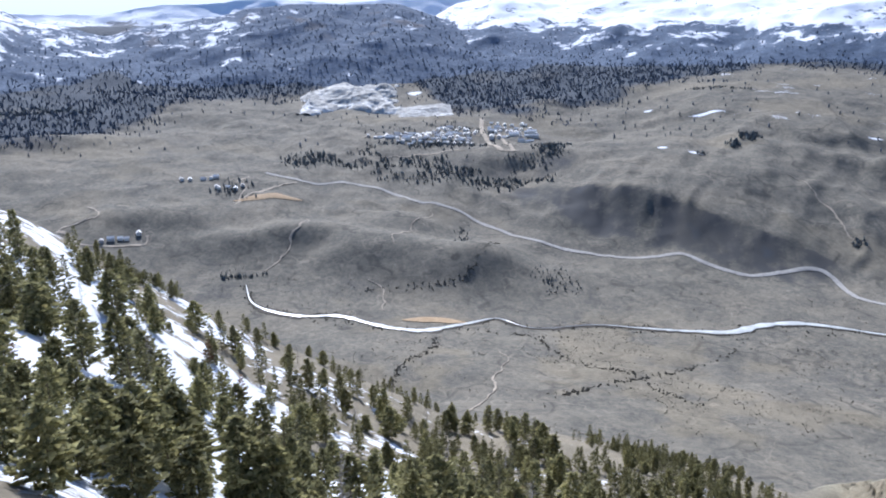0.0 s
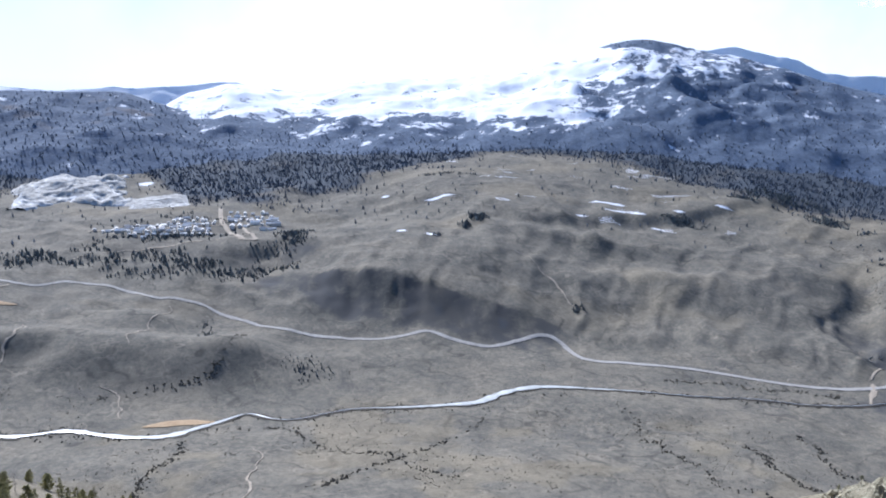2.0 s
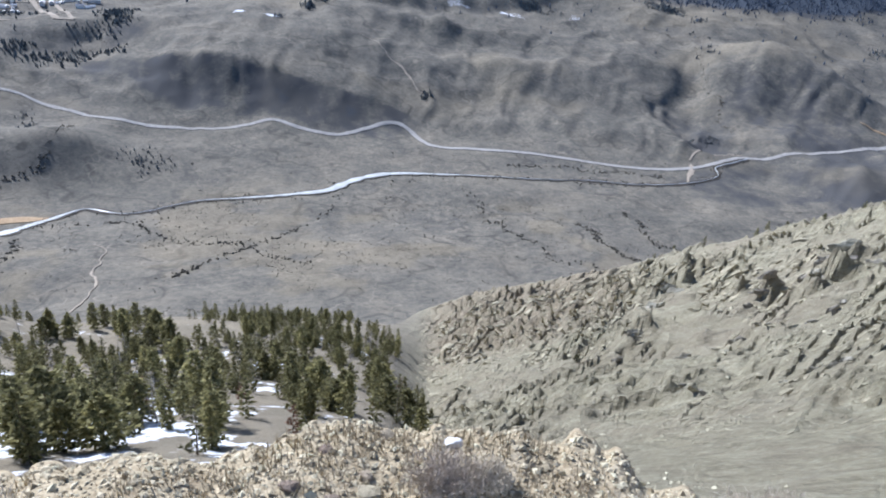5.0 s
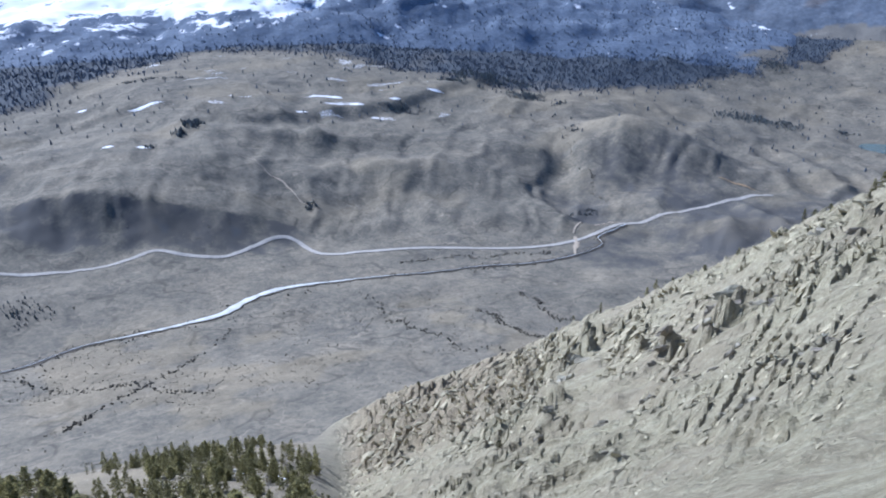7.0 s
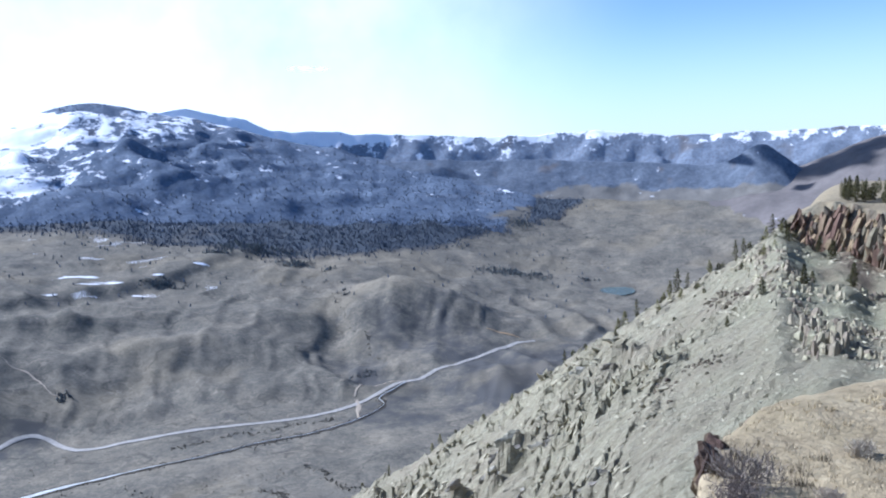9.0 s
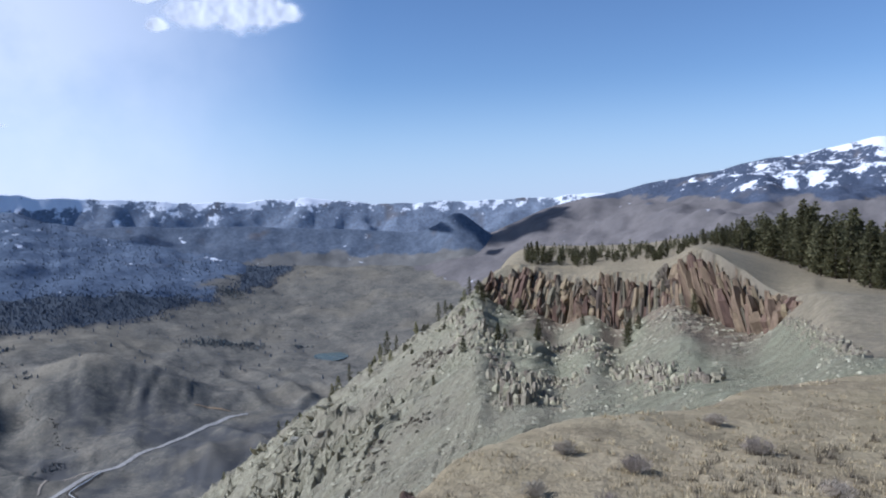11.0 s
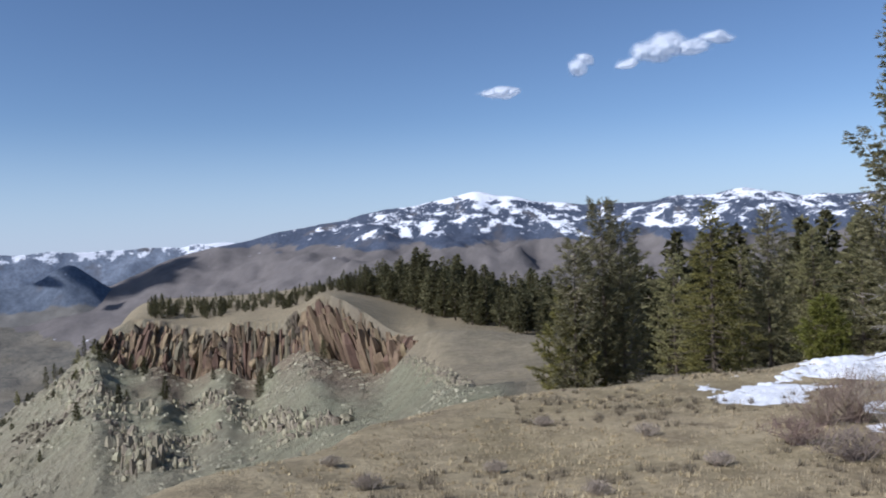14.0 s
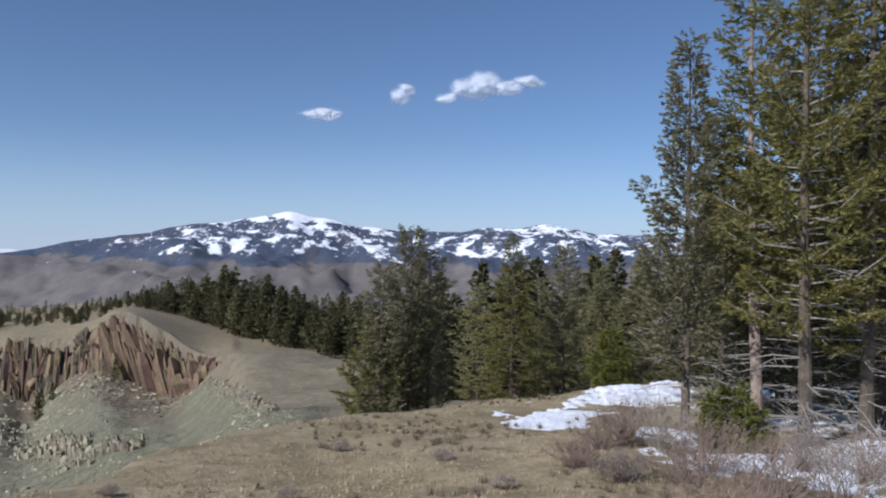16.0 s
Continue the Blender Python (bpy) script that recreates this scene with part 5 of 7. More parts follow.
class Planter:
    """Places copies of a few built plants; the first of each is the built one."""

    def __init__(self, protos):
        self.protos, self.used = protos, set()

    def put(self, i, az, r, rnd, scale=1.0, sink=0.15, spread=0.25, up=None):
        p = at(az, r, -sink) if up is None else up
        s = scale * rnd.uniform(1 - spread, 1 + spread)
        m = Matrix.Translation(p) @ Matrix.Rotation(rnd.uniform(0, 6.283), 4, "Z") @ Matrix.Rotation(rnd.uniform(-0.05, 0.05), 4, "X")
        if i in self.used:
            ob = copy_thing(self.protos[i], m)
        else:
            ob = self.protos[i]
            self.used.add(i)
            ob.matrix_basis = m
        ob.scale = (s * rnd.uniform(0.9, 1.1), s * rnd.uniform(0.9, 1.1), s)
        return ob


def tree_edge(az, r):
    """How far the trees reach towards the bare slope."""
    f = r / float(crest_r(az))
    return 20.5 - 7.5 * f + 3.5 * float(fbm(r / 22, az / 5, 3, 82))


slope = Planter(SLOPE_TREES)
rnd = random.Random(5)
count = 0
while count < 280:
    az = rnd.uniform(-47, 19.5)
    rc = float(crest_r(az))
    r = rc * (0.24 + 0.78 * rnd.random() ** 0.85)
    if az > tree_edge(az, r):
        continue
    if -24 < az < -2 and r > 0.85 * rc and rnd.random() < 0.5:
        continue
    if az < 6 and float(fbm(az / 6.0, r / 25.0, 2, 81)) < -0.12 and rnd.random() < 0.85:
        continue
    if az < -25 and rnd.random() < 0.3:
        continue
    slope.put(rnd.choice(SLOPE_PICK), az, r, rnd, (0.95 if az < 2 else 0.85) * (1 - 0.35 * float(smooth(0.75, 1.0, r / rc))))
    count += 1
for az, r, i in ((-40.5, 46, 1), (-36.0, 40, 6), (-31.5, 40, 0), (-28.5, 44, 3), (-26.0, 42, 6), (-23.0, 48, 1), (-33.5, 52, 4), (-43, 38, 3), (-20.0, 52, 6), (-38.8, 58, 2), (-18, 58, 0)):
    slope.put(i, az, r, rnd, 0.8)

for k in range(24):
    slope.put(rnd.choice((1, 3, 5, 6, 0, 9)), rnd.uniform(-47, -20), rnd.uniform(24, 46), rnd, 0.6)
for k in range(10):
    slope.put(rnd.choice((0, 1, 2, 4, 6, 7)), rnd.uniform(-47, -19), rnd.uniform(38, 85), rnd, 0.85)
for az, r, i in ((-44.5, 26, 6), (-42.0, 22, 1), (-43.5, 33, 0), (-40.2, 27, 3), (-38.4, 31, 6), (-41.2, 36, 2), (-36.5, 26, 1), (-33.8, 33, 0)):
    slope.put(i, az, r, rnd, 0.55)
for k in range(22):
    slope.put(rnd.choice((0, 1, 2, 4, 6, 7, 8, 9)), rnd.uniform(-22, 1), rnd.uniform(40, 82), rnd, 0.8)
# the thick young growth between them, too dense to count
def joined_trees(name, meshes, places, mat, label):
    vs, fs, base = [], [], 0
    cache = [(np.array([tuple(v.co) for v in me.vertices]), np.array([tuple(p.vertices) for p in me.polygons])) for me in meshes]
    for k, (az, r, s, turn) in enumerate(places):
        v, f = cache[k % len(cache)]
        c, sn = math.cos(turn), math.sin(turn)
        p = at(az, r, -0.15)
        vs.append(np.stack(((v[:, 0] * c - v[:, 1] * sn) * s + p.x, (v[:, 0] * sn + v[:, 1] * c) * s + p.y, v[:, 2] * s + p.z), -1))
        fs.append(f + base)
        base += len(v)
    me = bpy.data.meshes.new(name)
    me.from_pydata(np.concatenate(vs).tolist(), [], np.concatenate(fs).tolist())
    me.materials.append(mat)
    return tagged(new(name, me), label, "forest", kind="stuff")


YOUNG_MESHES = [conifer_mesh("young", h, w, 13, 22, 260 + i, size=1.15) for i, (h, w) in enumerate(((4.2, 2.5), (5.2, 2.6), (3.4, 2.5), (5.6, 2.4)))]
young = []
while len(young) < 560:
    az = rnd.uniform(-14, 19.5) if rnd.random() < 0.66 else rnd.uniform(-47, -14)
    r = float(crest_r(az)) * (0.27 + 0.73 * rnd.random() ** 0.75)
    if az > tree_edge(az, r) or float(fbm(az / 2.5, r / 14.0, 2, 86)) < -0.22:
        continue
    if (az < 0 and float(fbm(az / 6.0, r / 25.0, 2, 81)) < -0.12) or (-26 < az < -6 and r > 0.72 * float(crest_r(az)) and rnd.random() < 0.7):
        continue
    young.append((az, r, rnd.uniform(0.6, 1.05), rnd.uniform(0, 6.28)))
joined_trees("young_conifers", YOUNG_MESHES, young, NEEDLE, "dense young green conifers on the steep slope")
for me in YOUNG_MESHES:
    bpy.data.meshes.remove(me)

# trees and shrubs on the crest of the bare slope
CREST = Planter([conifer("small dark conifer on the bare crest", 4.2, 2.6, 13, 26, 501, NEEDLE, group="trees on the crest", name="small_conifer"),
                 conifer("low rounded shrub on the bare crest", 2.0, 2.8, 9, 26, 502, NEEDLE_GREY, group="shrubs on the crest", name="shrub", category="shrub", bare=0.0),
                 conifer("dark upright conifer on the bare crest", 5.5, 2.6, 13, 28, 503, WOOD_NEEDLE, group="trees on the crest", name="small_conifer")])
for az in (36.2, 37.5, 39.6, 40.2, 43.0, 43.6, 44.8, 47, 49.2, 49.9, 51.7, 52.2, 53.2, 53.8, 54.7, 55.4, 57.1, 57.6, 58.4, 60.7, 61.2, 61.9, 63.4, 64, 65.1, 65.6, 66.0, 67.0, 67.4, 68.1, 68.6, 69):
    CREST.put(rnd.choice((0, 1, 1, 2) if az < 60 else (0, 2, 2, 1)), az, float(crest_r(az)) - rnd.uniform(1, 8), rnd, 0.95 if az < 55 else 1.25)
for k in range(46):
    az = rnd.uniform(54, 69.5)
    CREST.put(rnd.choice((1, 1, 1, 0)), az, float(crest_r(az)) - 1 - 38 * rnd.random() ** 1.8, rnd, 0.7)
for az, r in ((33.2, 240), (35.8, 250), (28, 250), (25, 270), (22, 285), (30.5, 180), (47.3, 190), (56.8, 150), (61, 200), (65.5, 215), (68.7, 190), (41, 230), (45, 215), (31.6, 128)):
    CREST.put(1, az, r, rnd, 0.8)

# woods behind the cliff
WOODS = Planter([conifer("dark conifer in the woods behind the cliff", h, w * 1.15, 17, 56, 520 + i, WOOD_NEEDLE, taper=0.62, size=0.85, group="conifers behind the cliff", name="fir_tree") for i, (h, w) in enumerate(((9, 3.6), (8, 3.2), (10, 3.6), (7, 3.4)))])
WOOD_TOPS = ((72.5, 77.4, 80, 82.4, 84.5, 88.5, 90.4, 93, 96, 98.4, 100), (-3.4, -3.7, -3.5, -3.0, -2.25, -1.55, -1.3, -1.7, -2.7, -2.9, -2.8))
deep = []
for i in range(350):
    az = 71.5 + 28.5 * (i + rnd.random()) / 350
    near = float(np.interp(az, (71, 77, 82, 84, 88, 91.5, 95, 100), (262, 250, 225, 258, 250, 185, 145, 125)))
    back = rnd.uniform(0, 55)
    top_el = float(np.interp(az, WOOD_TOPS[0], WOOD_TOPS[1]))
    tall = max(0.35, ((near + back) * math.tan(radians(top_el)) + EYE - float(land(az, near + back))) / 10.5)
    if back < 30:
        WOODS.put(rnd.randrange(4), az, near + back, rnd, tall, spread=0.3)
    else:
        deep.append((az, near + back, tall * rnd.uniform(0.7, 1.3), rnd.uniform(0, 6.28)))
DEEP_MESHES = [conifer_mesh("deep", h, 3.8, 15, 30, 540 + i, taper=0.62) for i, h in enumerate((9, 8, 10))]
joined_trees("deep_woods", DEEP_MESHES, deep, WOOD_NEEDLE, "dark conifers deep in the woods behind the cliff")
for me in DEEP_MESHES:
    bpy.data.meshes.remove(me)
for az, r, s in ((83.3, 172, 0.5), (79.0, 190, 0.65), (71.2, 225, 0.6), (70.3, 235, 0.75), (75.6, 205, 0.5), (68.4, 236, 0.5), (69.4, 172, 0.6), (69.9, 178, 0.5), (72.4, 186, 0.6), (78.7, 181, 0.8), (79.6, 186, 0.5), (66.8, 160, 0.4), (64.6, 150, 0.35)):
    WOODS.put(1, az, r, rnd, s)

for i in range(46):
    az = 103.5 + 19 * (i + rnd.random()) / 46
    WOODS.put(rnd.randrange(4), az, rnd.uniform(41, 62), rnd, 0.72)
for i in range(40):
    WOODS.put(rnd.randrange(4), 123.5 + 20 * (i + rnd.random()) / 40, rnd.uniform(30, 50), rnd, 0.8)


# ---- rocks ----
def rock_mesh(name, seed, sub=2, jag=0.35, flat=1.0):
    bm = bmesh.new()
    bmesh.ops.create_icosphere(bm, subdivisions=sub, radius=1.0)
    rnd = random.Random(seed)
    planes = [(Vector((rnd.gauss(0, 1), rnd.gauss(0, 1), rnd.gauss(0, 0.8))).normalized(), rnd.uniform(0.5, 0.85)) for _ in range(9)]
    for v in bm.verts:
        d = v.co.normalized()
        k = 1 + jag * noise.noise(d * 1.7 + Vector((seed, 0, 0))) + 0.5 * jag * noise.noise(d * 4.1 + Vector((0, seed, 0)))
        p = d * k
        for nrm, lim in planes:
            over = p.dot(nrm) - lim
            if over > 0:
                p -= nrm * over * 0.9
        v.co = Vector((p.x, p.y, p.z * flat))
    me = bpy.data.meshes.new(name)
    bm.to_mesh(me)
    bm.free()
    return me


def rocks(name, count, seed, mat, **kw):
    out = []
    for i in range(count):
        me = rock_mesh(name, seed + i, **kw)
        me.materials.append(mat)
        out.append(me)
    return out


rnd = random.Random(23)
OUTCROP = rocks("rock_outcrop", 6, 601, GREY_ROCK, sub=3, jag=1.1)


def set_rock(me, az, r, size, label, category="rock", group="", sink=0.3, name="rock_outcrop", lean=0.5, turn=None):
    ob = new(name, me)
    p = at(az, r, size[2] * (0.5 - sink))
    ob.matrix_basis = Matrix.Translation(p) @ Matrix.Rotation(rnd.uniform(0, 6.283) if turn is None else turn + rnd.uniform(-0.3, 0.3), 4, "Z") @ (Matrix.Rotation(rnd.uniform(-lean, lean), 4, "X") if turn is None else Matrix.Rotation(-0.5 + rnd.uniform(-0.15, 0.15), 4, "Y")) @ Matrix.Diagonal((*[s * rnd.uniform(0.8, 1.25) for s in size], 1))
    return tagged(ob, label, category, group)


DARK_SPOTS = ((37.8, 195, 6), (37.0, 184, 4), (48.5, 150, 5), (47.7, 142, 3.5), (45.2, 151, 3.5), (36.0, 129, 3), (44.0, 144, 3), (51.6, 146, 3), (41.6, 220, 4), (55.6, 93, 2), (50.7, 75, 1.6), (43.3, 113, 2.4), (39.7, 112, 2.4), (47.1, 73, 1.6), (54.1, 198, 3.2), (56.6, 175, 3), (54.0, 86, 1.6), (41.3, 79, 1.5), (35.1, 121, 2.6), (49.1, 121, 2.6))
for az, r, s in DARK_SPOTS:
    s *= 0.55
    for k in range(4):
        set_rock(OUTCROP[rnd.randrange(6)], az + rnd.uniform(-2, 2) * 45 / r, r + rnd.uniform(-3, 3), (s * rnd.uniform(0.5, 1.1), s * rnd.uniform(0.22, 0.4), s * rnd.uniform(0.4, 0.75)), "jagged grey shale outcrop on the bare slope", group="outcrops on the slope", sink=0.55, turn=radians(-az) + 0.35)


def rock_ribs(name, meshes, count, mat, label, seed):
    """Jagged fins of shale half sunk in the slope, all dipping with it, as one mesh."""
    rs = np.random.RandomState(seed)
    a, r = rs.uniform(19, 88, count * 3), 42 + 215 * rs.rand(count * 3) ** 0.75
    ok = (fbm(a / 3.5, r / 30, 3, 48) > 0.0 + 0.25 * smooth(50, 62, a)) & (r < crest_r(a) - 6)
    a, r = a[ok][:count], r[ok][:count]
    x, y = polar(a, r)
    d = 1.2
    x1, y1 = polar(a + np.degrees(d / r), r + 1.3)
    z, z1 = land(a, r), land(a + np.degrees(d / r), r + 1.3)
    along = np.stack((x1 - x, y1 - y, z1 - z), -1)
    along /= np.linalg.norm(along, axis=1)[:, None]
    across = np.stack((y / r, -x / r, 0 * r), -1)
    up = np.cross(across, along)
    up *= np.sign(up[:, 2:3])
    up /= np.linalg.norm(up, axis=1)[:, None]
    side = np.cross(up, along)
    s = (0.2 + 1.1 * rs.rand(len(a)) ** 3.2) * np.clip(r / 120, 0.45, 1.8) * (1 - 0.45 * smooth(58, 68, a))
    l, w, h = s * rs.uniform(0.7, 2.2, len(a)), s * rs.uniform(0.25, 0.55, len(a)), s * rs.uniform(0.2, 0.45, len(a))
    cache = [(np.array([tuple(v.co) for v in me.vertices]), np.array([tuple(p.vertices) for p in me.polygons])) for me in meshes]
    vs, fs, base = [], [], 0
    for i in range(len(a)):
        v, f = cache[i % len(cache)]
        p = v[:, 0:1] * l[i] * along[i] + v[:, 1:2] * w[i] * side[i] + v[:, 2:3] * h[i] * up[i] + np.array((x[i], y[i], z[i]))
        vs.append(p)
        fs.append(f + base)
        base += len(v)
    me = bpy.data.meshes.new(name)
    me.from_pydata(np.concatenate(vs).tolist(), [], np.concatenate(fs).tolist())
    me.materials.append(mat)
    return tagged(new(name, me), label, "rocks", kind="stuff")


RIB_ROCK = simple_material("rib_rock", (0.24, 0.212, 0.14), (0.54, 0.485, 0.335), 0.7, relief=0.25)
RIB_MESHES = [rock_mesh("rib", 680 + i, 1, 1.3) for i in range(10)]
rock_ribs("shale_ribs", RIB_MESHES, 6500, RIB_ROCK, "jagged pale shale ribs breaking through the bare slope", 690)
for me in RIB_MESHES:
    bpy.data.meshes.remove(me)
# ---- red columnar cliff ----
def column_mesh(seed, mat):
    rnd = random.Random(seed)
    n, levels = rnd.choice((4, 5, 5, 6)), 6
    a0 = rnd.random() * 6.283
    rad = [rnd.uniform(0.75, 1.15) for _ in range(n)]
    verts, faces = [], []
    for i in range(levels):
        f = i / (levels - 1)
        k = rnd.uniform(0.82, 1.12) * (1 - 0.12 * f) * (1 if i < levels - 1 else 0.6)
        ox, oy = rnd.uniform(-0.08, 0.08), rnd.uniform(-0.08, 0.08)
        for j in range(n):
            a = a0 + 6.283 * j / n
            verts.append((0.5 * k * rad[j] * math.cos(a) + ox, 0.5 * k * rad[j] * math.sin(a) + oy, f + (rnd.uniform(-0.03, 0.03) if i else 0)))
    for i in range(levels - 1):
        for j in range(n):
            faces.append((i * n + j, i * n + (j + 1) % n, (i + 1) * n + (j + 1) % n, (i + 1) * n + j))
    faces.append(tuple((levels - 1) * n + j for j in range(n)))
    me = bpy.data.meshes.new("rock_column")
    me.from_pydata(verts, [], faces)
    me.materials.append(mat)
    return me


BROWN_ROCK = simple_material("brown_rock", (0.05, 0.042, 0.03), (0.19, 0.155, 0.105), 0.6, relief=0.4, vary=0.35)
LEDGE_ROCK = simple_material("ledge_rock", (0.17, 0.15, 0.098), (0.44, 0.385, 0.265), 0.7, relief=0.3, vary=0.3)
COLUMNS = [column_mesh(700 + i, RED_ROCK) for i in range(9)] + [column_mesh(720 + i, BROWN_ROCK) for i in range(5)]
cliff = tagged(new("columnar_cliff", None), "reddish-brown columnar basalt cliff along the plateau edge", "cliff", kind="structure")


def column(parent, me, x, y, base, w, h, tilt, az, out=0.0, name="rock_column"):
    """An upright block leaning by tilt across the view and by out away from the lookout."""
    ob = new(name, me)
    ob.parent = parent
    ob.matrix_basis = (Matrix.Translation((float(x), float(y), base)) @ Matrix.Rotation(radians(-az), 4, "Z") @ Matrix.Rotation(tilt, 4, "Y")
                       @ Matrix.Rotation(-out, 4, "X") @ Matrix.Rotation(rnd.uniform(0, 6.283), 4, "Z") @ Matrix.Diagonal((w * rnd.uniform(0.8, 1.25), w, h, 1)))
    return ob


az = 68.9
while az < 90.6:
    rc, ch, top = float(crest_r(az)), float(cliff_h(az)), float(crest_z(az)) + EYE
    lean = float(np.interp(az, (69, 72, 75, 78, 82, 83.5, 87, 90), (0.34, 0.26, 0.12, 0.02, 0.0, -0.30, -0.26, -0.1)))
    buttress = float(fbm(az / 0.9, 0.3, 2, 731))
    for row, back in enumerate((0.6, 1.9, 3.3, 4.8)):
        broken = float(fbm(az / 0.55, row * 1.7, 2, 733))
        if row > 2 and buttress + 0.6 * broken < -0.15:
            continue
        gap = any(g0 < az < g1 for g0, g1 in ((72.5, 73.3), (75.6, 76.8), (79.1, 82.3)))
        if gap and rnd.random() < 0.35:
            continue
        high = (0.82 if gap else 1.0) * (1.0, 0.92, 0.72, 0.4)[row] + 0.16 * buttress + 0.14 * broken
        w = rnd.choice((0.9, 1.2, 1.6, 2.0, 2.8)) * rnd.uniform(0.85, 1.2)
        h = ch * min(1.0, high) + 3.0 + (rnd.uniform(-1.2, 0.7) if row < 2 else rnd.uniform(-1, 1))
        r = rc - back - rnd.uniform(0, 1.1) - 1.6 * buttress
        x, y = polar(az + rnd.uniform(-0.22, 0.22) - math.degrees(lean * h * 0.5 / rc), r)
        brown = rnd.random() < float(np.interp(az, (70, 73, 76, 80, 83), (0.15, 0.35, 0.3, 0.55, 0.12)))
        column(cliff, COLUMNS[rnd.randrange(9, 14) if brown else rnd.randrange(9)], x, y, top - ch - 3.0, w, max(2.5, h), lean + rnd.uniform(-0.07, 0.07), az, rnd.uniform(0.0, 0.12))
    az += math.degrees(0.72 / rc)


CRAG_ROCKS = rocks("crag_rock", 5, 735, RED_ROCK, sub=2, jag=1.1) + rocks("crag_rock", 3, 745, BROWN_ROCK, sub=2, jag=1.1)
rnd = random.Random(737)
for k in range(110):
    az = rnd.uniform(68.8, 82.5)
    rc, ch, top = float(crest_r(az)), float(cliff_h(az)), float(crest_z(az)) + EYE
    if ch < 2:
        continue
    f = rnd.random()
    x, y = polar(az, rc - 1.5 - 4.5 * f)
    ob = new("crag_rock", CRAG_ROCKS[rnd.randrange(8)])
    ob.parent = cliff
    size = rnd.uniform(0.9, 2.6)
    ob.matrix_basis = Matrix.Translation((float(x), float(y), top - ch * (0.12 + 0.88 * f))) @ Matrix.Rotation(radians(-az), 4, "Z") @ Matrix.Rotation(rnd.uniform(-0.4, 0.5), 4, "Y") @ Matrix.Diagonal((size * 0.6, size * 0.6, size * rnd.uniform(0.9, 1.6), 1))


# ---- pale ledges breaking through the shale below the cliff ----
BLOCKS = [column_mesh(740 + i, LEDGE_ROCK) for i in range(7)]
DARK_BLOCKS = [column_mesh(750 + i, BROWN_ROCK) for i in range(3)]


def ledge(label, line, count, height, width, spread, meshes, seed, tilt=0.0):
    """A broken band of blocks that follows a line of (heading, distance) over the slope."""
    global rnd
    rnd = random.Random(seed)
    root = tagged(new("rock_ledge", None), label, "rock ledge", "ledges below the cliff")
    root.location = at(*line[0])
    p = np.array(line, float)
    count = int(count * 3.0)
    for i in range(count):
        t = (i + rnd.random()) / count * (len(p) - 1)
        k = min(int(t), len(p) - 2)
        a, r = p[k] + (p[k + 1] - p[k]) * (t - k)
        if float(vnoise(t * 3.1, 0.5, seed)) < -0.45:
            continue
        a, r = a + rnd.gauss(0, spread * 0.8) * 57.3 / r, r + rnd.gauss(0, spread * 0.8)
        w = width * rnd.choice((0.25, 0.35, 0.5, 0.7, 0.95)) * rnd.uniform(0.8, 1.2)
        h = height * rnd.uniform(0.2, 0.6)
        q = at(a, r) - root.location
        column(root, meshes[rnd.randrange(len(meshes))], q.x, q.y, q.z - 0.5 * h, w, h, tilt + rnd.uniform(-0.15, 0.15), a, rnd.uniform(0.05, 0.4), "rock_block")


PALE_LABEL = "pale yellowish sandstone ledge broken into upright blocks"
for k, (line, count, height, width, spread, tilt) in enumerate((
        (((65.8, 236), (66.6, 215), (67.2, 186), (68.9, 172), (69.9, 160)), 60, 5.0, 2.2, 3.5, 0.1),
        (((67.6, 166), (69.0, 150), (70.2, 138)), 26, 3.4, 1.7, 2.5, 0.1),
        (((70.0, 134), (70.3, 122), (70.6, 112), (71.2, 104)), 34, 7.0, 1.7, 1.6, 0.05),
        (((71.4, 118), (71.7, 117)), 5, 9.5, 1.9, 0.6, 0.0),
        (((71.9, 128), (72.6, 136), (73.4, 140)), 18, 4.2, 1.6, 1.6, 0.05),
        (((72.0, 104), (72.7, 112), (74.0, 130), (75.9, 141)), 34, 2.2, 1.3, 4.0, 0.0),
        (((76.4, 160), (77.1, 151), (78.2, 138), (79.1, 126), (80.2, 115), (81.2, 105), (82.4, 97), (83.5, 91)), 80, 3.6, 1.5, 1.4, -0.15),
        (((79.4, 118), (80.3, 101), (81.6, 94)), 24, 1.6, 1.1, 2.4, -0.1),
        (((82.0, 172), (83.0, 172), (84.5, 168)), 20, 2.0, 1.3, 2.0, -0.2),
        (((73.2, 190), (74.5, 186), (76.0, 178), (77.0, 168)), 34, 4.0, 1.7, 3.0, 0.0),
        (((89.0, 128), (90.0, 110), (91.5, 90), (92.8, 74), (94.0, 64)), 80, 0.9, 0.7, 0.4, -0.1),
        (((89.6, 112), (91.2, 88), (93.0, 68)), 50, 0.6, 0.6, 0.6, -0.1))):
    ledge(PALE_LABEL, line, count, height, width, spread, BLOCKS, 760 + k, tilt)
for k, (line, count, height, width, spread) in enumerate(((((63.3, 206), (64.5, 186), (65.6, 164)), 22, 2.6, 1.8, 2.0), (((60.8, 150), (62.2, 134), (63.3, 121)), 20, 1.8, 1.3, 1.5), (((58.5, 150), (59.6, 128), (60.2, 112)), 16, 1.6, 1.2, 2.5))):
    ledge("dark brown rock ledge on the bare shale slope", line, count, height, width, spread, DARK_BLOCKS, 780 + k)


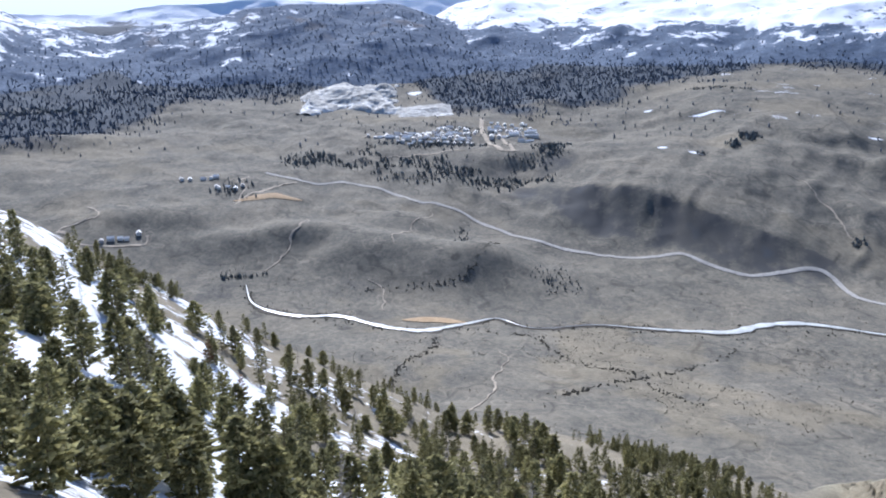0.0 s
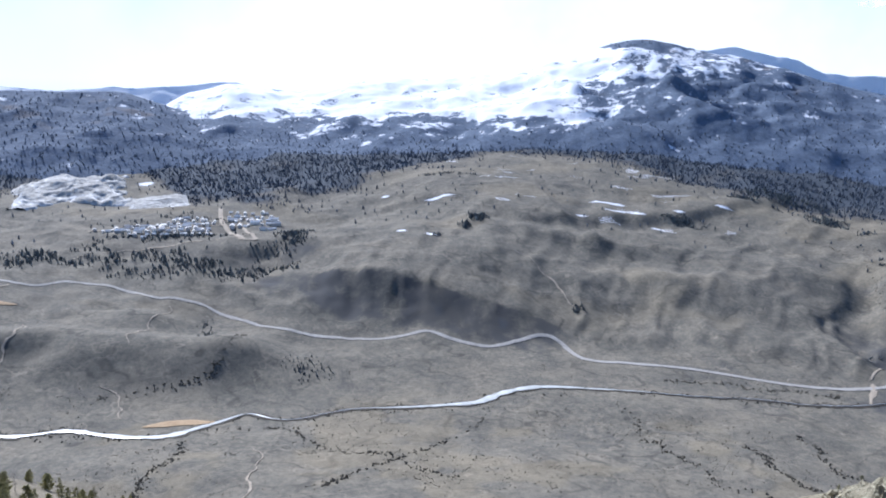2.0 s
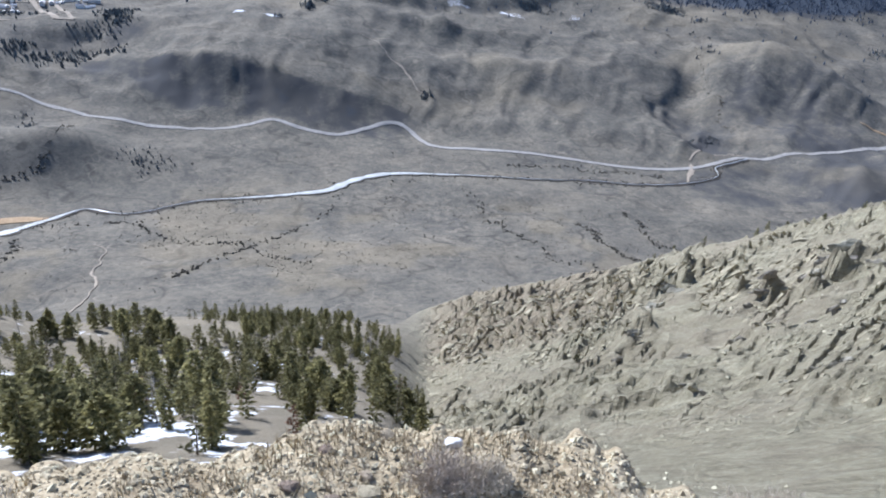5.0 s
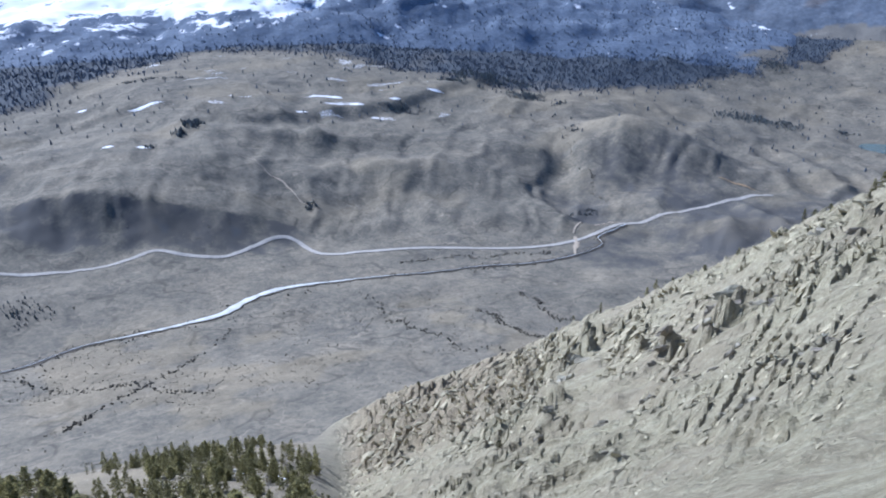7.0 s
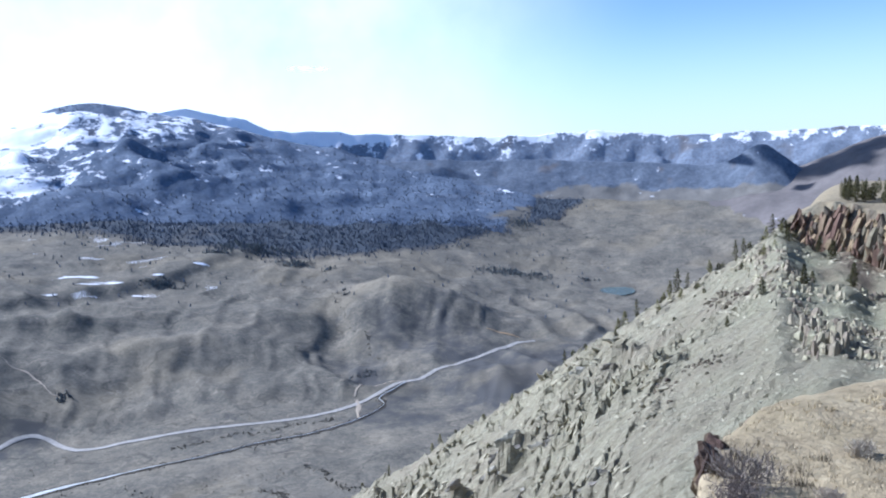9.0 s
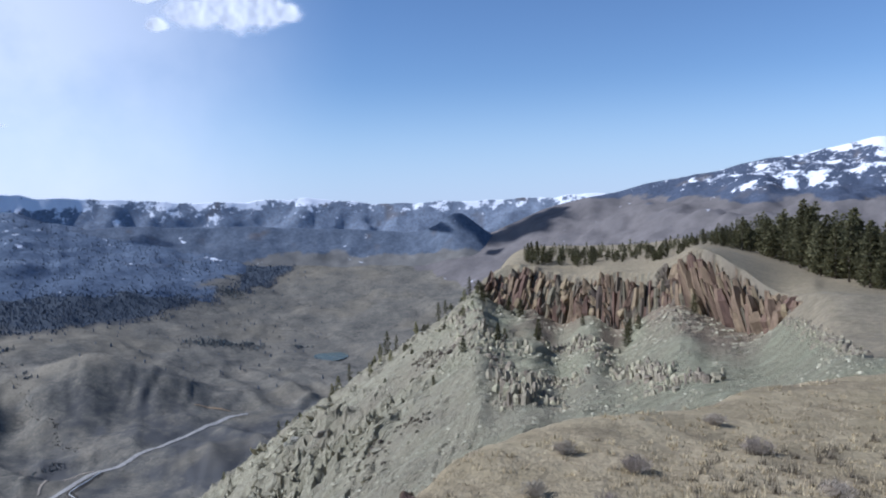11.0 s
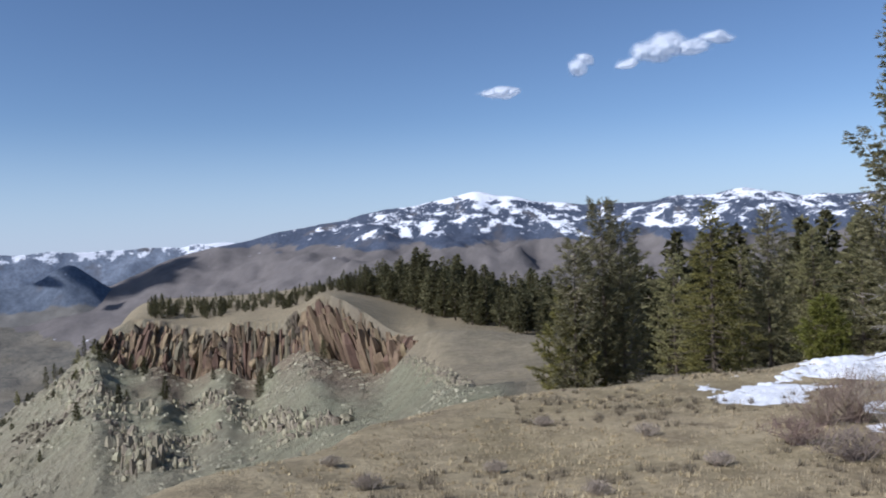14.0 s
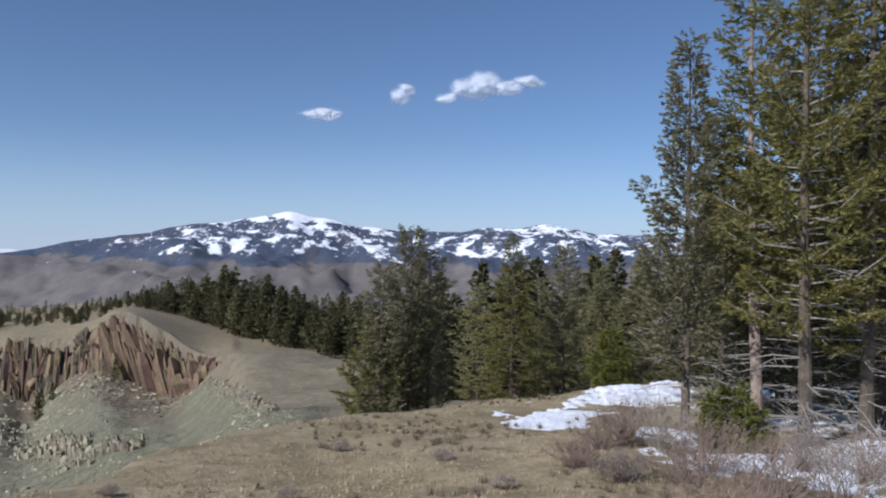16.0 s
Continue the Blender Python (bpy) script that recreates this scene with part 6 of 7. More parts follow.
# ---- loose stones as stuff ----
def stones(name, places, mat, label, seed, category="gravel"):
    """Angular pebbles as one mesh: places are (x, y, z, size)."""
    rs = np.random.RandomState(seed)
    p = np.array(places, float)
    n = len(p)
    oct_v = np.array(((1, 0, 0), (-1, 0, 0), (0, 1, 0), (0, -1, 0), (0, 0, 1), (0, 0, -1)), float)
    oct_f = np.array(((0, 2, 4), (2, 1, 4), (1, 3, 4), (3, 0, 4), (2, 0, 5), (1, 2, 5), (3, 1, 5), (0, 3, 5)))
    v = oct_v[None] * rs.uniform(0.5, 1.1, (n, 6, 1)) + rs.uniform(-0.25, 0.25, (n, 6, 3))
    v = v * np.stack((rs.uniform(0.7, 1.3, n), rs.uniform(0.5, 1.0, n), rs.uniform(0.3, 0.7, n)), -1)[:, None]
    a = rs.rand(n) * 6.283
    c, s = np.cos(a)[:, None], np.sin(a)[:, None]
    v = np.stack((v[..., 0] * c - v[..., 1] * s, v[..., 0] * s + v[..., 1] * c, v[..., 2]), -1)
    v = v * (0.5 * p[:, 3])[:, None, None] + p[:, None, :3]
    f = (oct_f[None] + (np.arange(n) * 6)[:, None, None]).reshape(-1, 3)
    me = bpy.data.meshes.new(name)
    me.from_pydata(v.reshape(-1, 3).tolist(), [], f.tolist())
    me.materials.append(mat)
    return tagged(new(name, me), label, category, kind="stuff")


def island_material(name, dark, light):
    m, n, b = material(name, 0.92, spec=0.2)
    g = n.nodes.new("ShaderNodeNewGeometry")
    c = ramp(n, g.outputs["Random Per Island"], ((0.0, dark), (0.75, light), (1.0, tuple(min(0.7, v * 1.3) for v in light))))
    c = mix(n, 0.3, c, ramp(n, tex(n, 30, 4), ((0.35, tuple(v * 0.5 for v in dark)), (0.65, light))))
    n.links.new(c, b.inputs["Base Color"])
    return m


GRAVEL = island_material("gravel", (0.29, 0.238, 0.145), (0.585, 0.51, 0.355))
SHALE = island_material("shale_chips", (0.29, 0.265, 0.175), (0.53, 0.485, 0.34))
rs = np.random.RandomState(801)
n = 26000
a, r = rs.uniform(-46, 52, n), 0.9 + 1.9 * rs.rand(n) ** 0.8
keep = r < rim_r(a) * 1.06
a, r = a[keep], r[keep]
x, y = polar(a, r)
size = 0.006 + 0.034 * rs.rand(len(a)) ** 4 + 0.008 * rs.rand(len(a))
stones("gravel", np.column_stack((x, y, land(a, r) + size * 0.1, size)), GRAVEL, "angular tan gravel covering the ledge", 802)
n = 66000
a, r = rs.uniform(18, 96, n), 26 + 239 * rs.rand(n) ** 1.0
x, y = polar(a, r)
keep = (r < crest_r(a) - 2) & (fbm(x / 14, y / 14, 3, 83) > -0.12) & (r < np.interp(a, (88, 89, 91.5, 94, 97), (300, 128, 90, 63, 30)))
a, r, x, y = a[keep], r[keep], x[keep], y[keep]
size = (0.09 + 0.75 * rs.rand(len(a)) ** 7) * np.clip(r / 90, 0.6, 2)
stones("shale_scree", np.column_stack((x, y, land(a, r) + size * 0.05, size)), SHALE, "pale shale chips strewn over the bare slope", 803, "scree")
STONE = rocks("stone", 5, 641, TAN_STONE, sub=2, jag=0.4, flat=0.7)
for k in range(26):
    az = rnd.uniform(-25, 38)
    s = rnd.uniform(0.018, 0.045)
    set_rock(STONE[rnd.randrange(5)], az, float(rim_r(az)) * rnd.uniform(0.72, 1.0), (s, s * 0.8, s * 0.6), "angular tan stone on the gravel ledge", "stone", "stones on the ledge", name="stone", lean=0.3)
white = simple_material("white_stone", (0.62, 0.60, 0.57), (0.78, 0.77, 0.75), 12)
me = rock_mesh("stone", 655, 2, 0.25, 0.7)
me.materials.append(white)
set_rock(me, 21.4, 2.38, (0.05, 0.034, 0.036), "whitish rounded stone at the edge of the ledge", "stone", name="stone", lean=0.1)
me = rock_mesh("stone", 656, 2, 0.35, 0.7)
me.materials.append(PALE_ROCK)
set_rock(me, 99.6, 5.6, (0.20, 0.16, 0.16), "pale weathered stone half sunk in dry grass", "stone", name="stone", lean=0.1)
EDGE = rocks("edge_rock", 2, 661, RED_ROCK, sub=3, jag=0.7) + rocks("edge_rock", 2, 665, PALE_ROCK, sub=3, jag=0.7)
for k in range(22):
    f = k / 21
    az, r, s = 61.5 + 1.2 * f + rnd.uniform(-0.25, 0.25), 3.2 + 2.5 * f, rnd.uniform(0.09, 0.16)
    ob = set_rock(EDGE[rnd.randrange(4) if k % 3 == 0 else rnd.randrange(2)], az, r, (s * 0.7, s * 0.7, s * 1.1), "dark reddish broken rock on the drop-off edge", group="rocks on the edge", name="edge_rock", lean=0.3)
    ob.location.z = float(land(az + 2.5, r)) - rnd.uniform(0.02, 0.3)


# ---- shrubs, grass ----
def shrub(name, label, radius, height, stems, seed, mat, group="", thick=0.004, twigs=3):
    rnd = random.Random(seed)
    rods = []
    for i in range(stems):
        a, lean = rnd.uniform(0, 6.283), rnd.random() ** 0.7
        bx, by = rnd.uniform(-0.15, 0.15) * radius, rnd.uniform(-0.15, 0.15) * radius
        tx, ty, tz = radius * lean * math.cos(a), radius * lean * math.sin(a), height * (1 - 0.45 * lean ** 2) * rnd.uniform(0.6, 1.05)
        midp = (bx + 0.35 * tx + rnd.uniform(-0.05, 0.05) * radius, by + 0.35 * ty + rnd.uniform(-0.05, 0.05) * radius, 0.5 * tz)
        rods.append(([(bx, by, -0.04), midp, (tx, ty, tz)], thick))
        for k in range(twigs):
            f = rnd.uniform(0.35, 0.95)
            p = Vector(midp).lerp(Vector((tx, ty, tz)), f)
            q = p + Vector((rnd.uniform(-1, 1), rnd.uniform(-1, 1), rnd.uniform(0.3, 1.4))) * 0.14 * (radius + height)
            rods.append(([p, (p + q) / 2 + Vector((0, 0, 0.01)), q], thick * 0.55))
    v, f = sticks(rods, 3)
    ob = mesh_object(name, v, f, mat)
    return tagged(ob, label, "shrub", group)


SAGE = simple_material("sage_twigs", (0.40, 0.34, 0.25), (0.70, 0.62, 0.48), 9, vary=0.15)
for az, r, rad, h, seed in ((-19.6, 2.11, 0.25, 0.30, 1), (-15.0, 2.05, 0.20, 0.24, 2), (-24, 2.05, 0.24, 0.27, 3), (21.0, 2.12, 0.15, 0.07, 4), (24.3, 2.16, 0.10, 0.055, 5), (37.5, 1.99, 0.20, 0.09, 6), (33.2, 1.95, 0.15, 0.07, 7), (44, 2.23, 0.14, 0.10, 8), (47.5, 2.43, 0.15, 0.09, 9), (16, 1.88, 0.1, 0.07, 10)):
    ob = shrub("sagebrush_bush", "dry grey leafless sagebrush on the gravel ledge", rad, h, 260 if h < 0.2 else 460, 820 + seed, SAGE, "sagebrush on the ledge", 0.0022, 4)
    ob.matrix_basis = Matrix.Translation(at(az, r))
for az, r, rad, h, seed in ((119.0, 9.6, 0.55, 0.55, 1), (117.2, 9.4, 0.45, 0.4, 2), (121.2, 9.4, 0.6, 0.6, 3), (124.2, 8.2, 0.6, 0.5, 4), (127.8, 7.4, 0.7, 0.5, 5), (131.8, 7.2, 0.7, 0.5, 6), (115.4, 8.2, 0.4, 0.25, 7), (122.4, 7.6, 0.5, 0.35, 8), (129.8, 8.8, 0.4, 0.4, 9), (126.0, 9.8, 0.4, 0.5, 10), (133.5, 8.6, 0.45, 0.4, 11), (118.6, 7.6, 0.45, 0.25, 12), (125.8, 6.6, 0.6, 0.3, 13), (64.3, 4.7, 0.26, 0.2, 15), (63.8, 4.3, 0.2, 0.15, 18)):
    ob = shrub("bare_shrub", "leafless reddish-brown shrub in dry grass", rad, h, 80, 850 + seed, RED_TWIG if seed % 3 else TWIG, "bare shrubs", 0.0045, 4)
    ob.matrix_basis = Matrix.Translation(at(az, r))


RIM_SAGE = simple_material("rim_sage", (0.26, 0.215, 0.16), (0.50, 0.43, 0.34), 9, vary=0.2)
for k, (az, r, rad) in enumerate(((78.5, 6.4, 0.16), (76.5, 5.2, 0.15), (82.0, 4.9, 0.13), (71.5, 5.6, 0.12), (86.5, 7.4, 0.16), (69.5, 4.6, 0.10), (91.0, 6.0, 0.14), (95.5, 8.0, 0.15), (102.5, 6.6, 0.14), (106.0, 9.2, 0.18), (110.5, 7.4, 0.16), (84.0, 8.6, 0.14), (99.0, 10.5, 0.17), (73.8, 6.8, 0.13))):
    ob = shrub("sagebrush_bush", "low grey-brown sagebrush in dry grass", rad, 0.75 * rad, 110, 880 + k, RIM_SAGE, "sagebrush on the rim", 0.003, 4)
    ob.matrix_basis = Matrix.Translation(at(az, r))


def grass(name, a, r, height, blades, mat, label, seed):
    rs = np.random.RandomState(seed)
    x, y = polar(a, r)
    z = land(a, r)
    n = len(a)
    ang = rs.rand(n, blades) * 6.283
    h = height[:, None] * rs.uniform(0.5, 1.2, (n, blades))
    lean = h * rs.uniform(0.2, 0.95, (n, blades))
    w = 0.002 + 0.00028 * r[:, None] + 0 * h
    bx, by = x[:, None] + rs.normal(0, 0.02, (n, blades)), y[:, None] + rs.normal(0, 0.02, (n, blades))
    ca, sa = np.cos(ang), np.sin(ang)
    zz = z[:, None] + 0 * h
    v = np.stack((np.stack((bx - w * sa, by + w * ca, zz - 0.01), -1), np.stack((bx + w * sa, by - w * ca, zz - 0.01), -1), np.stack((bx + lean * ca, by + lean * sa, zz + h), -1)), 2).reshape(-1, 3)
    f = np.arange(len(v)).reshape(-1, 3)
    me = bpy.data.meshes.new(name)
    me.from_pydata(v.tolist(), [], f.tolist())
    me.materials.append(mat)
    return tagged(new(name, me), label, "grass", kind="stuff")


GRASS = island_material("dry_grass", (0.27, 0.215, 0.135), (0.46, 0.385, 0.25))
n = 14000
a, r = rs.uniform(52, 136, n), 2.2 + 15 * rs.rand(n) ** 1.15
x, y = polar(a, r)
keep = (r < rim_r(a) * 1.02) & (fbm(x / 0.8, y / 0.8, 3, 91) + 0.35 * fbm(x / 3, y / 3, 2, 92) > -0.05)
a, r = a[keep], r[keep]
grass("dry_grass", a, r, rs.uniform(0.012, 0.045, len(a)), 7, GRASS, "short dry straw-coloured bunch grass on the rim", 804)
n = 5200
a, r = rs.uniform(54, 137, n), 2.4 + 14 * rs.rand(n) ** 1.1
x, y = polar(a, r)
keep = (r < rim_r(a) * 1.0) & (fbm(x / 1.6, y / 1.6, 3, 94) > 0.02)
a, r = a[keep], r[keep]
grass("grass_tussocks", a, r, rs.uniform(0.02, 0.06, len(a)), 14, island_material("tussock_grass", (0.25, 0.19, 0.105), (0.56, 0.46, 0.28)), "pale dry grass tussocks on the rim", 806)
n = 2600
a, r = rs.uniform(56, 137, n), 2.6 + 13 * rs.rand(n) ** 1.1
x, y = polar(a, r)
keep = (r < rim_r(a) * 0.99) & (fbm(x / 2.2, y / 2.2, 3, 95) > 0.0)
a, r = a[keep], r[keep]
grass("sage_tufts", a, r, rs.uniform(0.03, 0.10, len(a)), 22, island_material("sage_tuft", (0.09, 0.075, 0.05), (0.20, 0.165, 0.115)), "small brown sage tufts in the dry grass", 807)
n = 8000
a, r = rs.uniform(-46, 56, n), 1.0 + 1.7 * rs.rand(n)
x, y = polar(a, r)
keep = (r < rim_r(a)) & (fbm(x / 0.35, y / 0.35, 2, 93) > 0.06)
a, r = a[keep], r[keep]
grass("ledge_grass", a, r, rs.uniform(0.015, 0.05, len(a)), 5, GRASS, "sparse dry grass among the gravel", 805)


# ---- snow by the trees ----
def snow_patch(label, az0, az1, r0, r1, thick, bias, seed):
    a, r = np.meshgrid(np.linspace(az0, az1, 120), np.linspace(r0, r1, 90))
    u, v = (a - az0) / (az1 - az0), (r - r0) / (r1 - r0)
    x, y = polar(a, r)
    f = np.minimum(np.minimum(u, 1 - u), np.minimum(v, 1 - v)) * 3.0 + bias + 1.5 * fbm(x / 1.1, y / 0.8, 5, seed, 0.7)
    z = land(a, r) + np.clip(thick * f, -0.12, thick) + 0.015 * fbm(x / 0.4, y / 0.4, 2, seed + 3)
    return tagged(grid_object("snow_patch", x, y, z, SNOW_MAT, {"cover": (u, u, u)}), label, "snow", kind="structure")


snow_patch("thin melting snow patch on dry grass", 107, 121, 10.5, 15.5, 0.05, -0.92, 871)
snow_patch("old snowdrift under the conifers", 113.5, 127, 13.0, 19.5, 0.12, -0.8, 872)
snow_patch("strip of old snow beside the shrubs", 119.5, 140, 7.6, 11.5, 0.07, -0.5, 873)
snow_patch("patchy snow in the shade of the conifers", 124, 145, 10.8, 19, 0.12, -0.5, 874)


# ---- the big conifers by the lookout ----
def near_conifer(name, label, az, r, height, reach, limbs, seed, needles, bark=BARK, lean=(0, 0), low=0.12, full=1.0, rise=0.35, shape=0.8, tufts=12, dead=14, group=""):
    """A conifer with stem, limbs and small needle tufts along every limb and twig."""
    rnd = random.Random(seed)
    root = new(name, None)
    me = trunk_mesh("trunk", height * 0.985, height * 0.0125, seed, 0.012, 14, 10)
    me.materials.append(bark)
    new("trunk", me).parent = root
    rods, tv, tf = [], [], []
    leaves, bulk = (7, 0.78) if r < 18 else (4, 1.35)
    tufts = int(tufts * 1.4)

    def tuft(p, d, size):
        d = d.normalized()
        u = d.orthogonal().normalized()
        for k in range(leaves):
            q = u.copy()
            q.rotate(Matrix.Rotation(k * 6.2832 / leaves + rnd.uniform(-0.4, 0.4), 3, d))
            tip = p + (d * rnd.uniform(0.7, 1.3) + q * rnd.uniform(0.2, 0.6)) * size
            side = d.cross(q).normalized() * size * 0.085
            b = len(tv)
            midp = p.lerp(tip, 0.55)
            tv.extend((p, midp + side, tip, midp - side))
            tf.append((b, b + 1, b + 2, b + 3))

    for i in range(limbs):
        f = low + (0.985 - low) * ((i + rnd.random()) / limbs)
        z = height * f
        a = i * 2.399 + rnd.uniform(-0.5, 0.5)
        env = min(1.0, 1.35 * (1 - f) ** shape + 0.03) * min(1.0, 0.6 + f / (low + 0.15) * 0.4)
        l = reach * env * rnd.uniform(0.55, 1.12)
        if l < 0.08:
            l = 0.08
        up = rise * rnd.uniform(0.5, 1.3) - 0.35 * (1 - f)
        p0 = Vector((0, 0, z))
        p1 = Vector((0.5 * l * math.cos(a), 0.5 * l * math.sin(a), z + 0.25 * l * up))
        p2 = Vector((l * math.cos(a + 0.12), l * math.sin(a + 0.12), z + l * (up + 0.15)))
        rods.append(([p0, p1, p2], 0.006 + 0.011 * l))
        count = max(3, int(tufts * full * l / reach * rnd.uniform(0.8, 1.2)) + 2)
        for k in range(count):
            t = 0.22 + 0.78 * (k + rnd.random()) / count
            p = (p0.lerp(p1, t * 2) if t < 0.5 else p1.lerp(p2, t * 2 - 1))
            sprays = 2
            for s in range(sprays):
                d = Vector((math.cos(a) + rnd.uniform(-1.1, 1.1), math.sin(a) + rnd.uniform(-1.1, 1.1), rnd.uniform(-0.25, 0.55))).normalized()
                ll = (0.10 + 0.16 * l * (1.1 - t)) * rnd.uniform(0.5, 1.3)
                e = p + d * ll
                tuft(p + d * ll * 0.35, d, bulk * (0.07 + 0.03 * rnd.random()))
                tuft(e, d, bulk * (0.08 + 0.04 * rnd.random()))
    for i in range(dead):
        z = height * rnd.uniform(0.03, low + 0.22)
        a, l = rnd.uniform(0, 6.283), reach * rnd.uniform(0.45, 1.0)
        rods.append(([(0, 0, z), (0.5 * l * math.cos(a), 0.5 * l * math.sin(a), z - 0.02 * l), (0.85 * l * math.cos(a + 0.15), 0.85 * l * math.sin(a + 0.15), z - 0.12 * l), (l * math.cos(a + 0.25), l * math.sin(a + 0.25), z - 0.1 * l)], 0.011))
        for k in range(5):
            t = rnd.uniform(0.3, 1)
            p = Vector((t * l * math.cos(a + 0.15 * t), t * l * math.sin(a + 0.15 * t), z - 0.08 * l * t))
            rods.append(([p, p + Vector((rnd.uniform(-1, 1), rnd.uniform(-1, 1), rnd.uniform(-0.6, 0.5))) * 0.2 * l], 0.005))
    v, fc = sticks(rods, 4)
    mesh_object("branchwork", v, fc, DEAD_WOOD if dead > 20 else bark, root)
    mesh_object("foliage", tv, tf, needles, root)
    root.matrix_basis = Matrix.Translation(at(az, r, -0.1)) @ Matrix.Rotation(radians(lean[0]), 4, "X") @ Matrix.Rotation(radians(lean[1]), 4, "Y")
    return tagged(root, label, "tree", group)


def reach_el(az, r, el):
    """Height of a plant at that place whose top stands at the elevation el from the eye."""
    return EYE + (r - 0.33) * math.tan(radians(el)) - float(land(az, r)) + 0.1


OLIVE = needle_material("olive_needles", (0.085, 0.086, 0.03), (0.28, 0.25, 0.078), 0.15)
GREYISH = needle_material("greyish_needles", (0.085, 0.085, 0.045), (0.26, 0.235, 0.125), 0.15)
YOUNG = needle_material("young_needles", (0.07, 0.08, 0.018), (0.20, 0.20, 0.045), 0.1)
CLUMP = "conifers on the rim"
for nm, az, r, el, reach, limbs, seed, mat, kw in (
        ("bushy grey-green conifer standing in a clump on the rim", 103.6, 23.0, 2.6, 0.85, 110, 1, GREYISH, dict(low=0.06, shape=0.5, rise=0.8, full=0.7)),
        ("low bushy conifer at the edge of a clump", 101.7, 22.0, -0.2, 0.75, 75, 2, GREYISH, dict(low=0.02, shape=0.5, rise=0.75, full=0.7)),
        ("leaning thin conifer in a clump on the rim", 105.0, 23.5, 0.9, 0.9, 90, 3, GREYISH, dict(low=0.1, full=0.6, rise=0.8, shape=0.55, dead=34)),
        ("low spreading conifer in a clump", 100.9, 22.4, -3.6, 1.0, 70, 4, OLIVE, dict(low=0.02, rise=0.5)),
        ("green conifer with layered drooping boughs", 111.0, 28.0, 2.2, 1.5, 120, 5, OLIVE, dict(low=0.05, shape=0.9, rise=0.05)),
        ("slim conifer on the rim beside snow", 114.7, 30.0, 1.6, 1.2, 110, 6, GREYISH, dict(low=0.12, shape=0.75)),
        ("dark conifer in the shade of taller trees", 117.4, 36.0, 0.0, 1.6, 100, 7, NEEDLE, dict(low=0.05)),
        ("short dark conifer behind the rim", 108.6, 37.0, -1.4, 1.5, 90, 8, NEEDLE, dict(low=0.03)),
        ("bright yellow-green young conifer beside snow", 118.0, 25.0, -4.4, 0.8, 70, 9, YOUNG, dict(low=0.02, shape=0.7, rise=0.5)),
        ("tall grey-green conifer with bare lower limbs", 122.8, 11.5, 16.0, 0.82, 105, 10, GREYISH, dict(low=0.16, shape=0.85, rise=1.05, tufts=15, dead=30)),
        ("tall olive conifer with a pale leaning trunk", 127.4, 11.6, 22.0, 0.95, 92, 11, OLIVE, dict(low=0.24, bark=PALE_BARK, shape=0.7, lean=(0, 2), rise=0.6, tufts=16, dead=34)),
        ("tall dense dark conifer beside snow", 130.2, 10.8, 24.0, 1.05, 96, 12, OLIVE, dict(low=0.2, shape=0.65, rise=0.5, tufts=16, dead=38)),
        ("tall dense conifer in the grove", 133.6, 11.6, 25.0, 1.2, 105, 13, OLIVE, dict(low=0.15, shape=0.6, tufts=16, dead=38)),
        ("dark conifer deep in the grove", 125.2, 15.0, 11.0, 1.1, 100, 14, WOOD_NEEDLE, dict(low=0.06, dead=24, tufts=18)),
        ("dark conifer at the back of the grove", 131.5, 15.5, 20.0, 1.5, 130, 15, WOOD_NEEDLE, dict(low=0.04, dead=26, tufts=18)),
        ("dark conifer at the back of the grove", 136.5, 13.5, 22.0, 1.5, 130, 16, WOOD_NEEDLE, dict(low=0.04, dead=26, tufts=18)),
        ("dark conifer deep in the grove", 134.6, 12.8, 19.0, 1.3, 110, 21, WOOD_NEEDLE, dict(low=0.02, dead=30, tufts=14)),
        ("dark conifer deep in the grove", 128.8, 13.8, 15.0, 1.2, 100, 22, WOOD_NEEDLE, dict(low=0.02, dead=30, tufts=14)),
        ("small yellow-green conifer at the foot of taller trees", 125.6, 9.6, -8.2, 0.34, 34, 17, YOUNG, dict(low=0.02, rise=0.5, dead=6)),
        ("dark conifer in the woods beyond the snow", 120.3, 34.0, 1.0, 1.7, 100, 18, NEEDLE, dict(low=0.05)),
        ("dark conifer in the woods beyond the snow", 113.0, 44.0, -1.0, 1.8, 90, 19, NEEDLE, dict(low=0.05)),
        ("dark conifer in the woods beyond the snow", 116.0, 46.0, -0.4, 1.8, 90, 20, NEEDLE, dict(low=0.05))):
    near_conifer("rim_conifer", nm, az, r, reach_el(az, r, el), reach, limbs, 900 + seed, mat, group=CLUMP, **kw)


def brush(label, az, r, count, seed):
    """Fallen dead branches in a loose pile."""
    rnd = random.Random(seed)
    rods = []
    for i in range(count):
        a, l = rnd.uniform(0, 6.283), rnd.uniform(0.4, 1.15)
        s = Vector((rnd.uniform(-0.5, 0.5), rnd.uniform(-0.5, 0.5), rnd.uniform(0, 0.25)))
        e = s + Vector((l * math.cos(a), l * math.sin(a), rnd.uniform(-0.05, 0.75) * l))
        rods.append(([s, s.lerp(e, 0.5) + Vector((0, 0, 0.08 * l)), e], 0.007))
        for k in range(4):
            p = s.lerp(e, rnd.uniform(0.3, 1))
            rods.append(([p, p + Vector((rnd.uniform(-1, 1), rnd.uniform(-1, 1), rnd.uniform(-0.3, 0.8))) * 0.3 * l], 0.004))
    v, f = sticks(rods, 4)
    ob = mesh_object("brushwood", v, f, DEAD_WOOD)
    ob.matrix_basis = Matrix.Translation(at(az, r, 0.02))
    return tagged(ob, label, "branches", "fallen branches")


